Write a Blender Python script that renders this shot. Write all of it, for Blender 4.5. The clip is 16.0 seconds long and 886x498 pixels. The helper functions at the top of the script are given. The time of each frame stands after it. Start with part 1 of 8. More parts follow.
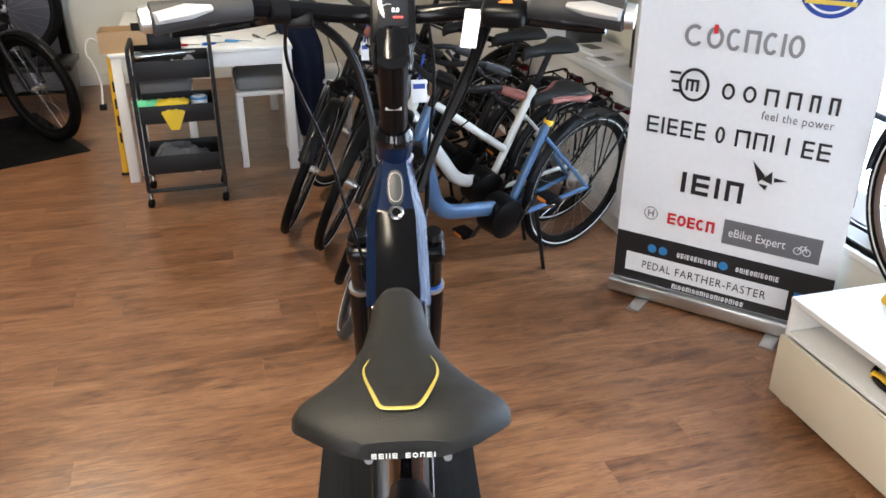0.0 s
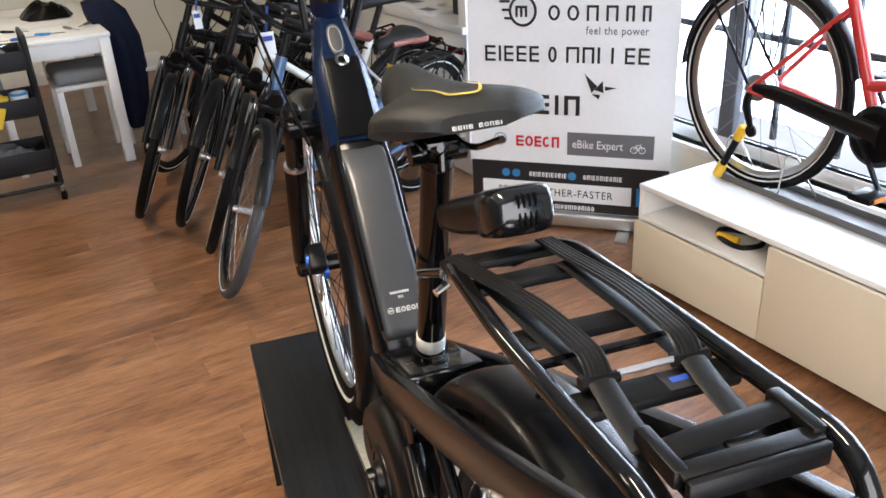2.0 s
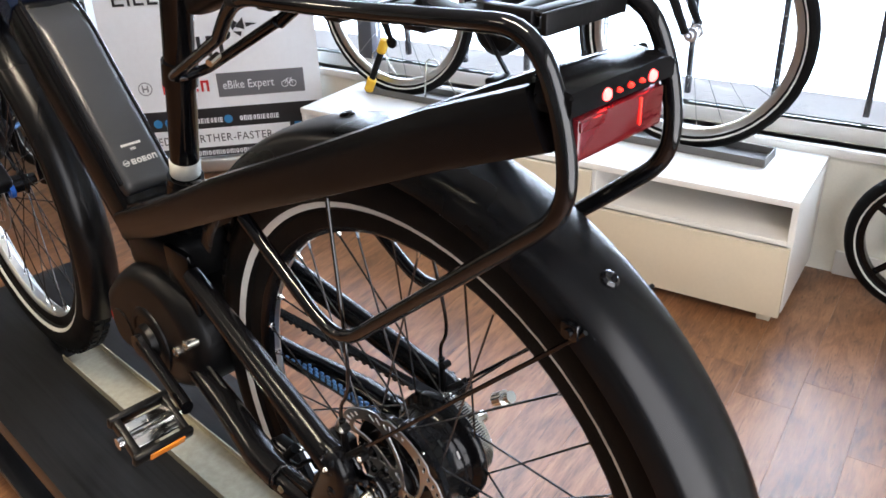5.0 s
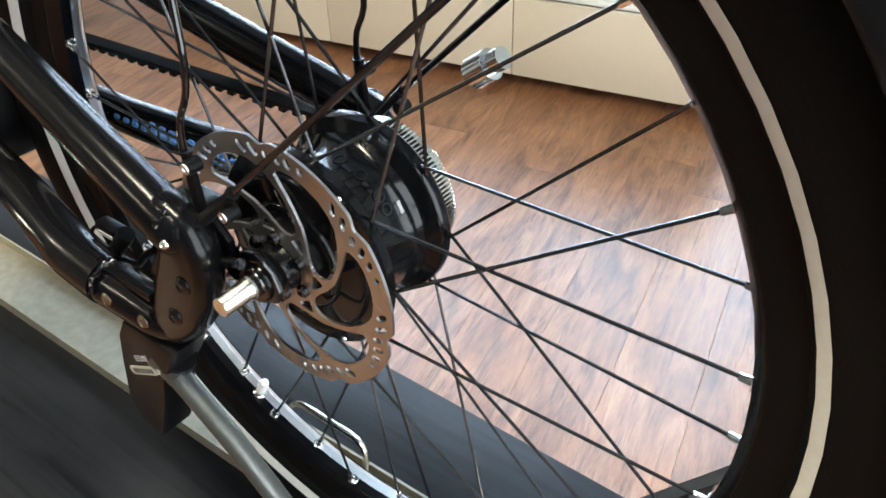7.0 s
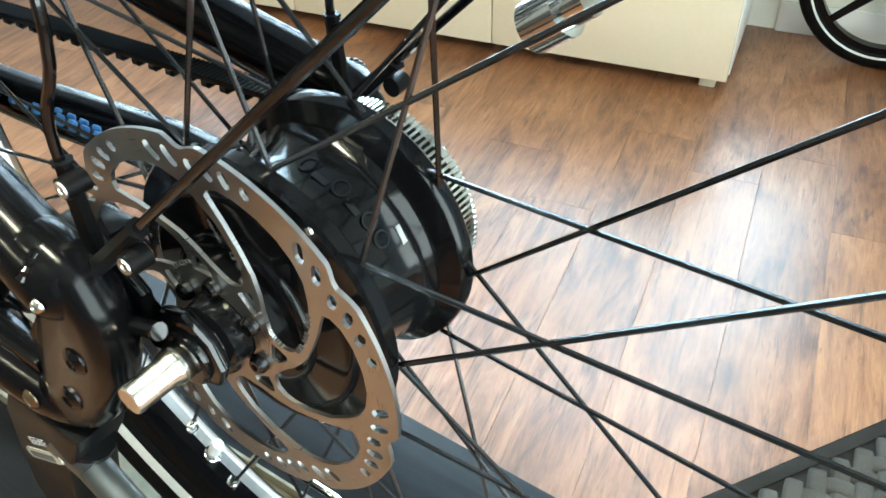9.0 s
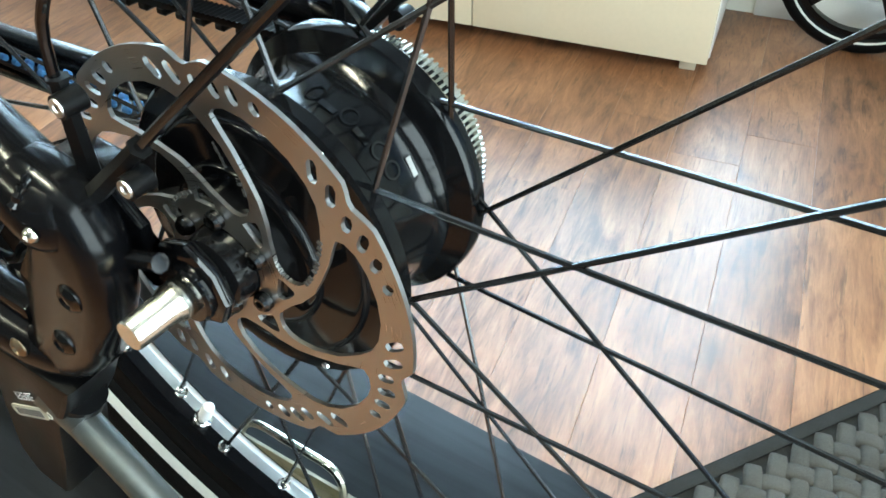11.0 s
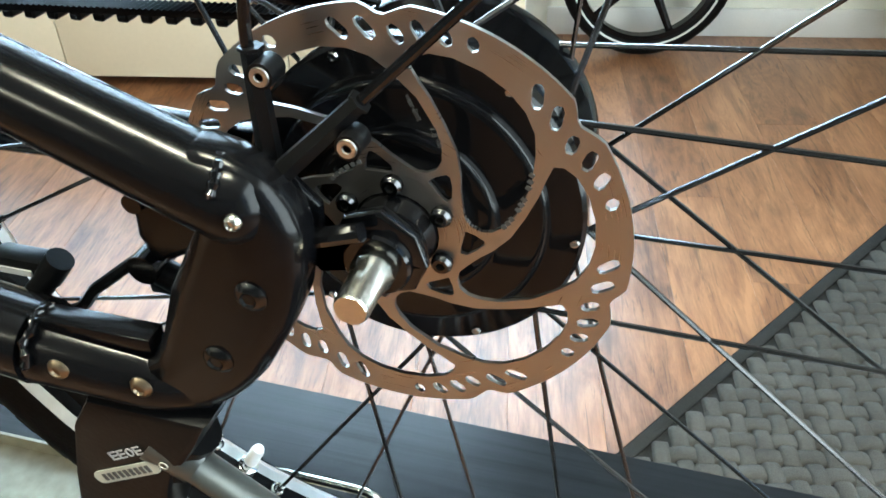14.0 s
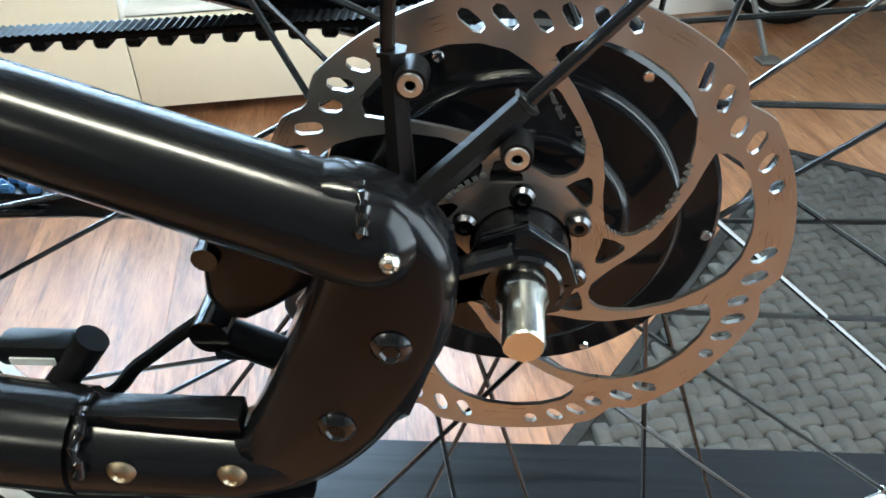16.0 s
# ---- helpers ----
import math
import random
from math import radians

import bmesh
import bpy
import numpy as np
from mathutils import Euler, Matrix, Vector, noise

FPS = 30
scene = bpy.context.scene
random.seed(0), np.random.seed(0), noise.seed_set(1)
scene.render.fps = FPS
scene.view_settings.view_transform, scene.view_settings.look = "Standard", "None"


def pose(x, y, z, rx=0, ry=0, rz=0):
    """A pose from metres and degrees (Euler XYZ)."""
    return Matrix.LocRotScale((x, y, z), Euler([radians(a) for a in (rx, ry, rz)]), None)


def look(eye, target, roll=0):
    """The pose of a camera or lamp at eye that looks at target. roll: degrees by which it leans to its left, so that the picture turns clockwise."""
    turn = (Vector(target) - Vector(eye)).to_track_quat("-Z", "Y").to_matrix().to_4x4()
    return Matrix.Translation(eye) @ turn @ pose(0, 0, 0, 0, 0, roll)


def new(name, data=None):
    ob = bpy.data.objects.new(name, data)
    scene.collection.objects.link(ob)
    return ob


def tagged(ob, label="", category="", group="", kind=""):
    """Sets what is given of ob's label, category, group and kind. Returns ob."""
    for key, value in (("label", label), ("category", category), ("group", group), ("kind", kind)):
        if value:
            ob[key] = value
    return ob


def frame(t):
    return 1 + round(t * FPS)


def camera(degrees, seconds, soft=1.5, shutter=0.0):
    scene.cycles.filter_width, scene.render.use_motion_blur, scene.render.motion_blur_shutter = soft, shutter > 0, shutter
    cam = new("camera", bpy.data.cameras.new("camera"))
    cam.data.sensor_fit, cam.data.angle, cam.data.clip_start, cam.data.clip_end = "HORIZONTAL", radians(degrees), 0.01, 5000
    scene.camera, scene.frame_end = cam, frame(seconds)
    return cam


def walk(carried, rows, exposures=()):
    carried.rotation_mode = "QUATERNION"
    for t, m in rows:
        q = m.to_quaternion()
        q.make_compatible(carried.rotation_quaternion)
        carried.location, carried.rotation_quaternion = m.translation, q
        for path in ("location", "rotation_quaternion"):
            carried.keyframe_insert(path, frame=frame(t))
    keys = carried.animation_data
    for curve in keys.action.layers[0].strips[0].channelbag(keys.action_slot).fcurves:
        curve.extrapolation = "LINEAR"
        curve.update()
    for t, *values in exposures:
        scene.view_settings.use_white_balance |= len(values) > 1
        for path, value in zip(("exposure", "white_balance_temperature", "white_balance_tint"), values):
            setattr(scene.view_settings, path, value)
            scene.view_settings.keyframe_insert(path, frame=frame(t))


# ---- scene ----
cam = camera(56.4, 16.0, soft=1.6)
PATH = [
    (0, (-0.01, -0.26, 1.744), (0.118, 1.537, 0.877), 0.3),
    (0.5, (-0.091, -0.238, 1.694), (0.088, 1.554, 0.826), -1.5),
    (1, (-0.169, -0.263, 1.649), (0.095, 1.53, 0.803), -3.2),
    (1.5, (-0.21, -0.358, 1.601), (0.214, 1.404, 0.755), -3.3),
    (2, (-0.243, -0.436, 1.573), (0.295, 1.28, 0.698), -3.1),
    (2.5, (-0.269, -0.457, 1.552), (0.431, 1.196, 0.669), -2.0),
    (3, (-0.322, -0.441, 1.538), (0.562, 1.123, 0.659), -1.7),
    (3.5, (-0.396, -0.43, 1.522), (0.659, 1.028, 0.65), -1.9),
    (4, (-0.454, -0.428, 1.506), (0.747, 0.915, 0.636), -2.3),
    (4.5, (-0.471, -0.449, 1.456), (0.788, 0.823, 0.562), -2.3),
    (5, (-0.439, -0.485, 1.394), (0.796, 0.779, 0.457), -2.3),
    (5.2, (-0.428, -0.494, 1.364), (0.795, 0.764, 0.404), -2.4),
    (7.3, (-0.26, -0.277, 1.071), (0.975, 0.688, -0.171), -1.7),
    (7.5, (-0.244, -0.268, 1.06), (0.966, 0.715, -0.192), -1.7),
    (8, (-0.214, -0.227, 1.045), (1.005, 0.72, -0.226), -1.3),
    (8.2, (-0.206, -0.213, 1.04), (1.03, 0.709, -0.233), -1.9),
    (10.3, (-0.175, -0.191, 1.005), (1.081, 0.692, -0.277), -1.0),
    (10.5, (-0.18, -0.191, 1.003), (1.075, 0.687, -0.282), -0.7),
    (11, (-0.197, -0.187, 0.998), (1.075, 0.66, -0.292), -0.3),
    (11.5, (-0.208, -0.177, 0.996), (1.093, 0.638, -0.286), -0.6),
    (12, (-0.22, -0.186, 0.985), (1.12, 0.606, -0.272), -1.2),
    (12.5, (-0.229, -0.194, 0.977), (1.164, 0.567, -0.239), -1.8),
    (13, (-0.249, -0.159, 0.979), (1.226, 0.495, -0.202), -1.5),
    (13.5, (-0.269, -0.12, 0.977), (1.254, 0.417, -0.203), -1.1),
    (14, (-0.279, -0.078, 0.969), (1.262, 0.386, -0.218), -1.2),
    (14.5, (-0.275, -0.037, 0.955), (1.283, 0.361, -0.234), -1.7),
    (15, (-0.273, -0.003, 0.95), (1.305, 0.3, -0.241), -1.8),
    (15.5, (-0.279, 0.02, 0.952), (1.329, 0.215, -0.221), -1.8),
    (16, (-0.263, 0.019, 0.953), (1.346, 0.134, -0.229), -1.6),
]
walk(cam, [(t, look(eye, target, roll)) for t, eye, target, roll in PATH],
     exposures=[(0.0, 0.11, 6290, 12), (1.5, 0.08, 6340, 12), (2.5, 0.08, 6460, 16), (3.5, -0.11, 6430, 16), (5.0, -0.14, 6380, 14), (7.3, 0.29, 6050, 4), (7.7, 0.41, 6050, 2), (8.2, 0.51, 6050, -3), (10.4, 0.45, 5680, -8), (12.0, 0.42, 5700, -8), (13.0, 0.25, 5760, -6), (13.7, 0.34, 5780, -5), (14.3, 0.56, 5680, -5), (16.0, 0.56, 5560, -2)])

# ---- light: daylight through the long shop window and the assumed glass front, and added, unseen ceiling lights ----
world = bpy.data.worlds.new("sky")
scene.world = world
world.use_nodes = True
wn = world.node_tree.nodes
sky = wn.new("ShaderNodeTexSky")
sky.sky_type, sky.sun_disc, sky.sun_elevation, sky.sun_rotation = "NISHITA", False, radians(48), radians(70)
wn["Background"].inputs["Strength"].default_value = 0.15
world.node_tree.links.new(sky.outputs[0], wn["Background"].inputs["Color"])

ROOM = pose(1.33, 2.08, 0, 0, 0, -78.3)  # x along the window wall towards the glass front, y towards the street


def area_lamp(name, m, w, h, power, color):
    data = bpy.data.lights.new(name, "AREA")
    data.shape, data.size, data.size_y, data.energy, data.color = "RECTANGLE", w, h, power, color
    ob = new(name, data)
    ob.matrix_basis = m
    return ob


area_lamp("window_daylight", ROOM @ look((0.65, 0.62, 1.45), (0.65, -2.0, 1.2)), 3.1, 1.9, 180, (0.64, 0.81, 1.0))
area_lamp("front_daylight", ROOM @ look((3.3, -2.35, 1.40), (-1.0, -2.35, 1.3)), 1.8, 2.2, 86, (0.98, 0.97, 0.96))

# Unseen, added: two brighten the back left, the third matches a tube highlight.
ASSUMED_CEILING_LIGHTS = ((-2.0, 3.9, 0.40, 52, 180), (-2.7, 2.1, 0.40, 32, 180), (-0.44, 0.25, 0.60, 31, 105))   # x, y, half length, watts, spread
for lx, ly, lh, watts, spread in ASSUMED_CEILING_LIGHTS:
    area_lamp("assumed_ceiling_lamp", pose(lx, ly, 2.846), 0.12, 2 * lh, watts, (1.0, 0.86, 0.63)).data.spread = radians(spread)

# ---- materials ----
def shader(name):
    m = bpy.data.materials.new(name)
    m.use_nodes = True
    return m, m.node_tree.nodes, m.node_tree.links, m.node_tree.nodes["Principled BSDF"]


def surf(name, color, rough=0.5, metal=0.0, var=0.12, scale=40.0, bump=0.05, coat=0.0, fine=6.0, rvar=0.12, spec=0.5):
    """A procedural surface: base colour varied at two scales, roughness varied, a fine bump."""
    m, n, l, p = shader(name)
    tc = n.new("ShaderNodeTexCoord")
    big, small = n.new("ShaderNodeTexNoise"), n.new("ShaderNodeTexNoise")
    big.inputs["Scale"].default_value, small.inputs["Scale"].default_value = scale / 8, scale * fine
    big.inputs["Detail"].default_value, small.inputs["Detail"].default_value = 4, 3
    for t in (big, small):
        l.new(tc.outputs["Object"], t.inputs["Vector"])
    mix = n.new("ShaderNodeMath")
    mix.operation = "ADD"
    l.new(big.outputs["Fac"], mix.inputs[0])
    l.new(small.outputs["Fac"], mix.inputs[1])
    ramp = n.new("ShaderNodeMapRange")
    ramp.inputs["From Min"].default_value, ramp.inputs["From Max"].default_value = 0.6, 1.4
    ramp.inputs["To Min"].default_value, ramp.inputs["To Max"].default_value = 1 - var, 1 + var
    l.new(mix.outputs[0], ramp.inputs["Value"])
    hue = n.new("ShaderNodeMix")
    hue.data_type, hue.blend_type = "RGBA", "MULTIPLY"
    hue.inputs["Factor"].default_value = 1.0
    hue.inputs["A"].default_value = (*color, 1)
    l.new(ramp.outputs[0], hue.inputs["B"])
    l.new(hue.outputs["Result"], p.inputs["Base Color"])
    rr = n.new("ShaderNodeMapRange")
    rr.inputs["From Min"].default_value, rr.inputs["From Max"].default_value = 0.3, 0.7
    rr.inputs["To Min"].default_value, rr.inputs["To Max"].default_value = max(0.02, rough - rvar * rough), min(1, rough + rvar * rough)
    l.new(big.outputs["Fac"], rr.inputs["Value"])
    l.new(rr.outputs[0], p.inputs["Roughness"])
    p.inputs["Metallic"].default_value = metal
    p.inputs["Coat Weight"].default_value, p.inputs["Coat Roughness"].default_value = coat, 0.08
    if bump:
        b = n.new("ShaderNodeBump")
        b.inputs["Strength"].default_value, b.inputs["Distance"].default_value = bump, 0.002
        l.new(small.outputs["Fac"], b.inputs["Height"])
        l.new(b.outputs[0], p.inputs["Normal"])
    p.inputs["Specular IOR Level"].default_value = spec
    return m


def wood(name, dark, light, rough, grain, stretch=14.0, bump=0.15, use_random=True, knots=True, coat=0.0, spec=0.5):
    """Wood boards whose grain runs along the object's own x."""
    m, n, l, p = shader(name)
    tc, info = n.new("ShaderNodeTexCoord"), n.new("ShaderNodeObjectInfo")
    shift = n.new("ShaderNodeVectorMath")
    shift.operation = "MULTIPLY_ADD"
    shift.inputs[1].default_value = (1, 1, 1)
    comb = n.new("ShaderNodeCombineXYZ")
    mul = n.new("ShaderNodeMath")
    mul.operation = "MULTIPLY"
    mul.inputs[1].default_value = 37.0 if use_random else 0.0
    l.new(info.outputs["Random"], mul.inputs[0])
    for k in range(3):
        l.new(mul.outputs[0], comb.inputs[k])
    l.new(tc.outputs["Object"], shift.inputs[0])
    l.new(comb.outputs[0], shift.inputs[2])
    maps = []
    for sx, sc, det, dist in ((1 / stretch, grain, 6, 1.6), (0.45, grain / 4, 4, 0.9), (1 / (stretch * 2), grain * 5, 2, 0.2)):
        mp = n.new("ShaderNodeMapping")
        mp.inputs["Scale"].default_value = (sx, 1, 1)
        l.new(shift.outputs[0], mp.inputs["Vector"])
        t = n.new("ShaderNodeTexNoise")
        t.inputs["Scale"].default_value, t.inputs["Detail"].default_value, t.inputs["Distortion"].default_value = sc, det, dist
        l.new(mp.outputs[0], t.inputs["Vector"])
        maps.append(t)
    add = n.new("ShaderNodeMath")
    add.operation = "MULTIPLY_ADD"
    add.inputs[1].default_value = 0.6
    l.new(maps[0].outputs["Fac"], add.inputs[0])
    half = n.new("ShaderNodeMath")
    half.operation = "MULTIPLY"
    half.inputs[1].default_value = 0.35
    l.new(maps[1].outputs["Fac"], half.inputs[0])
    l.new(half.outputs[0], add.inputs[2])
    fine = n.new("ShaderNodeMath")
    fine.operation = "MULTIPLY_ADD"
    fine.inputs[1].default_value = 0.12
    l.new(maps[2].outputs["Fac"], fine.inputs[0])
    l.new(add.outputs[0], fine.inputs[2])
    tone = n.new("ShaderNodeMath")
    tone.operation = "MULTIPLY_ADD"
    tone.inputs[1].default_value, tone.inputs[2].default_value = (0.14, -0.07) if use_random else (0, 0)
    l.new(info.outputs["Random"], tone.inputs[0])
    total = n.new("ShaderNodeMath")
    l.new(fine.outputs[0], total.inputs[0])
    l.new(tone.outputs[0], total.inputs[1])
    ramp = n.new("ShaderNodeValToRGB")
    e = ramp.color_ramp.elements
    e[0].position, e[0].color = 0.40, (*dark, 1)
    e[1].position, e[1].color = 0.66, (*light, 1)
    mid = e.new(0.51)
    mid.color = (*[d * 0.45 + w * 0.55 for d, w in zip(dark, light)], 1)
    l.new(total.outputs[0], ramp.inputs["Fac"])
    out = ramp.outputs["Color"]
    if knots:
        mp = n.new("ShaderNodeMapping")
        mp.inputs["Scale"].default_value = (0.45, 1, 1)
        l.new(shift.outputs[0], mp.inputs["Vector"])
        v = n.new("ShaderNodeTexVoronoi")
        v.inputs["Scale"].default_value = 5.0
        l.new(mp.outputs[0], v.inputs["Vector"])
        kr = n.new("ShaderNodeMapRange")
        kr.inputs["From Min"].default_value, kr.inputs["From Max"].default_value = 0.02, 0.12
        kr.inputs["To Min"].default_value, kr.inputs["To Max"].default_value = 0.45, 1.0
        l.new(v.outputs["Distance"], kr.inputs["Value"])
        km = n.new("ShaderNodeMix")
        km.data_type, km.blend_type = "RGBA", "MULTIPLY"
        km.inputs["Factor"].default_value = 0.75
        l.new(out, km.inputs["A"])
        l.new(kr.outputs[0], km.inputs["B"])
        out = km.outputs["Result"]
    l.new(out, p.inputs["Base Color"])
    rr = n.new("ShaderNodeMapRange")
    rr.inputs["To Min"].default_value, rr.inputs["To Max"].default_value = rough * 0.8, rough * 1.25
    l.new(maps[1].outputs["Fac"], rr.inputs["Value"])
    l.new(rr.outputs[0], p.inputs["Roughness"])
    p.inputs["Coat Weight"].default_value, p.inputs["Coat Roughness"].default_value = coat, rough * 0.7
    p.inputs["Specular IOR Level"].default_value = spec
    b = n.new("ShaderNodeBump")
    b.inputs["Strength"].default_value, b.inputs["Distance"].default_value = bump, 0.001
    l.new(fine.outputs[0], b.inputs["Height"])
    l.new(b.outputs[0], p.inputs["Normal"])
    return m


def floor_wood():
    """Brown laminate: board tone, long figure, crisp grain and small knots, grain along the board's own x."""
    m, n, l, p = shader("laminate_floor_board")
    tc, info = n.new("ShaderNodeTexCoord"), n.new("ShaderNodeObjectInfo")
    comb, mul = n.new("ShaderNodeCombineXYZ"), n.new("ShaderNodeMath")
    mul.operation = "MULTIPLY"
    mul.inputs[1].default_value = 37.0
    l.new(info.outputs["Random"], mul.inputs[0])
    for k in range(3):
        l.new(mul.outputs[0], comb.inputs[k])
    shift = n.new("ShaderNodeVectorMath")
    l.new(tc.outputs["Object"], shift.inputs[0])
    l.new(comb.outputs[0], shift.inputs[1])

    def layer(sx, scale, detail, rough, dist):
        mp, t = n.new("ShaderNodeMapping"), n.new("ShaderNodeTexNoise")
        mp.inputs["Scale"].default_value = (sx, 1, 1)
        l.new(shift.outputs[0], mp.inputs["Vector"])
        l.new(mp.outputs[0], t.inputs["Vector"])
        t.inputs["Scale"].default_value, t.inputs["Detail"].default_value, t.inputs["Roughness"].default_value, t.inputs["Distortion"].default_value = scale, detail, rough, dist
        return t.outputs["Fac"]

    def mad(a, k, b):
        x = n.new("ShaderNodeMath")
        x.operation = "MULTIPLY_ADD"
        l.new(a, x.inputs[0])
        x.inputs[1].default_value = k
        if isinstance(b, float):
            x.inputs[2].default_value = b
        else:
            l.new(b, x.inputs[2])
        return x.outputs[0]

    figure, blotch, grain, streak = layer(0.20, 22, 10, 0.66, 1.1), layer(0.5, 4.5, 6, 0.62, 0.8), layer(0.035, 190, 4, 0.6, 0.0), layer(0.11, 64, 9, 0.74, 2.2)
    v = mad(figure, 0.60, mad(blotch, 0.36, mad(grain, 0.10, mad(streak, 0.31, mad(info.outputs["Random"], 0.08, -0.182)))))
    ramp = n.new("ShaderNodeValToRGB")
    e = ramp.color_ramp.elements
    e[0].position, e[0].color = 0.33, (0.055, 0.0205, 0.0085, 1)
    e[1].position, e[1].color = 0.68, (0.332, 0.162, 0.075, 1)
    for pos, col in ((0.41, (0.097, 0.0395, 0.0172, 1)), (0.49, (0.171, 0.074, 0.0322, 1)), (0.57, (0.236, 0.107, 0.0480, 1))):
        e.new(pos).color = col
    l.new(v, ramp.inputs["Fac"])
    crack, cr, cm = layer(0.075, 95, 5, 0.65, 1.2), n.new("ShaderNodeMapRange"), n.new("ShaderNodeMix")
    cr.inputs["From Min"].default_value, cr.inputs["From Max"].default_value = 0.56, 0.66
    cr.inputs["To Min"].default_value, cr.inputs["To Max"].default_value = 1.0, 0.22
    l.new(crack, cr.inputs["Value"])
    cm.data_type, cm.blend_type = "RGBA", "MULTIPLY"
    cm.inputs["Factor"].default_value = 0.68
    l.new(ramp.outputs["Color"], cm.inputs["A"])
    l.new(cr.outputs[0], cm.inputs["B"])
    mp, vor, kr, km = n.new("ShaderNodeMapping"), n.new("ShaderNodeTexVoronoi"), n.new("ShaderNodeMapRange"), n.new("ShaderNodeMix")
    mp.inputs["Scale"].default_value = (0.55, 1, 1)
    l.new(shift.outputs[0], mp.inputs["Vector"])
    l.new(mp.outputs[0], vor.inputs["Vector"])
    vor.inputs["Scale"].default_value = 3.4
    kr.inputs["From Min"].default_value, kr.inputs["From Max"].default_value, kr.inputs["To Min"].default_value = 0.015, 0.10, 0.32
    l.new(vor.outputs["Distance"], kr.inputs["Value"])
    km.data_type, km.blend_type = "RGBA", "MULTIPLY"
    km.inputs["Factor"].default_value = 0.8
    l.new(cm.outputs["Result"], km.inputs["A"])
    l.new(kr.outputs[0], km.inputs["B"])
    l.new(km.outputs["Result"], p.inputs["Base Color"])
    rr, b = n.new("ShaderNodeMapRange"), n.new("ShaderNodeBump")
    rr.inputs["To Min"].default_value, rr.inputs["To Max"].default_value = 0.29, 0.36
    l.new(blotch, rr.inputs["Value"])
    l.new(rr.outputs[0], p.inputs["Roughness"])
    p.inputs["Coat Weight"].default_value, p.inputs["Coat Roughness"].default_value = 0.25, 0.32
    b.inputs["Strength"].default_value, b.inputs["Distance"].default_value = 0.06, 0.001
    l.new(mad(grain, 0.5, streak), b.inputs["Height"])
    l.new(b.outputs[0], p.inputs["Normal"])
    return m


def brushed(name, color, rough):
    """Steel with fine turning marks round the x axis through the object's origin."""
    m, n, l, p = shader(name)
    tc = n.new("ShaderNodeTexCoord")
    sep = n.new("ShaderNodeSeparateXYZ")
    l.new(tc.outputs["Object"], sep.inputs[0])
    ln = n.new("ShaderNodeVectorMath")
    ln.operation = "LENGTH"
    com = n.new("ShaderNodeCombineXYZ")
    l.new(sep.outputs["Y"], com.inputs["Y"])
    l.new(sep.outputs["Z"], com.inputs["Z"])
    l.new(com.outputs[0], ln.inputs[0])
    t = n.new("ShaderNodeTexNoise")
    t.noise_dimensions = "1D"
    t.inputs["Scale"].default_value, t.inputs["Detail"].default_value = 1400, 4
    l.new(ln.outputs["Value"], t.inputs["W"])
    spots = n.new("ShaderNodeTexNoise")
    spots.inputs["Scale"].default_value = 60
    l.new(tc.outputs["Object"], spots.inputs["Vector"])
    a = n.new("ShaderNodeMath")
    l.new(t.outputs["Fac"], a.inputs[0])
    l.new(spots.outputs["Fac"], a.inputs[1])
    r = n.new("ShaderNodeMapRange")
    r.inputs["From Min"].default_value, r.inputs["From Max"].default_value = 0.6, 1.4
    r.inputs["To Min"].default_value, r.inputs["To Max"].default_value = rough * 0.75, rough * 1.3
    l.new(a.outputs[0], r.inputs["Value"])
    l.new(r.outputs[0], p.inputs["Roughness"])
    p.inputs["Base Color"].default_value, p.inputs["Metallic"].default_value = (*color, 1), 1.0
    b = n.new("ShaderNodeBump")
    b.inputs["Strength"].default_value, b.inputs["Distance"].default_value = 0.12, 0.0005
    l.new(t.outputs["Fac"], b.inputs["Height"])
    l.new(b.outputs[0], p.inputs["Normal"])
    return m


def glow(name, color, strength):
    m, n, l, p = shader(name)
    p.inputs["Base Color"].default_value = (*color, 1)
    p.inputs["Emission Color"].default_value, p.inputs["Emission Strength"].default_value = (*color, 1), strength
    return m


def clear(name, tint=(1, 1, 1), rough=0.02, ior=1.45):
    m, n, l, p = shader(name)
    p.inputs["Base Color"].default_value = (*tint, 1)
    p.inputs["Transmission Weight"].default_value, p.inputs["Roughness"].default_value, p.inputs["IOR"].default_value = 1.0, rough, ior
    return m


SATIN = surf("satin_black_paint", (0.003, 0.003, 0.0036), 0.19, var=0.2, bump=0.003, spec=0.20, rvar=0.05)
GLOSS = surf("gloss_black_paint", (0.003, 0.003, 0.0035), 0.075, var=0.2, bump=0.004, spec=0.5)
NAVY = surf("dark_navy_metallic_paint", (0.0042, 0.0105, 0.032), 0.19, metal=0.22, var=0.12, bump=0.004, spec=0.2)
STEELD = surf("dulled_chrome", (0.30, 0.30, 0.30), 0.18, metal=1.0, var=0.1, bump=0.0)
BADGE = surf("dark_grey_badge", (0.030, 0.032, 0.034), 0.4, var=0.1, bump=0, spec=0.3)
WELD = surf("bare_weld_bead", (0.60, 0.60, 0.60), 0.28, metal=1.0, var=0.15, bump=0.1, scale=160)
LEGM = surf("dull_plated_steel", (0.10, 0.105, 0.10), 0.36, metal=0.8, var=0.15, bump=0.02)
LABELM = surf("pale_grey_label", (0.38, 0.38, 0.33), 0.5, var=0.06, bump=0)
COVERM = surf("smooth_black_cover", (0.003, 0.003, 0.0035), 0.14, var=0.15, bump=0.004, spec=0.09)
FENDER = surf("satin_black_fender", (0.004, 0.004, 0.0045), 0.26, var=0.2, bump=0.01, spec=0.24)
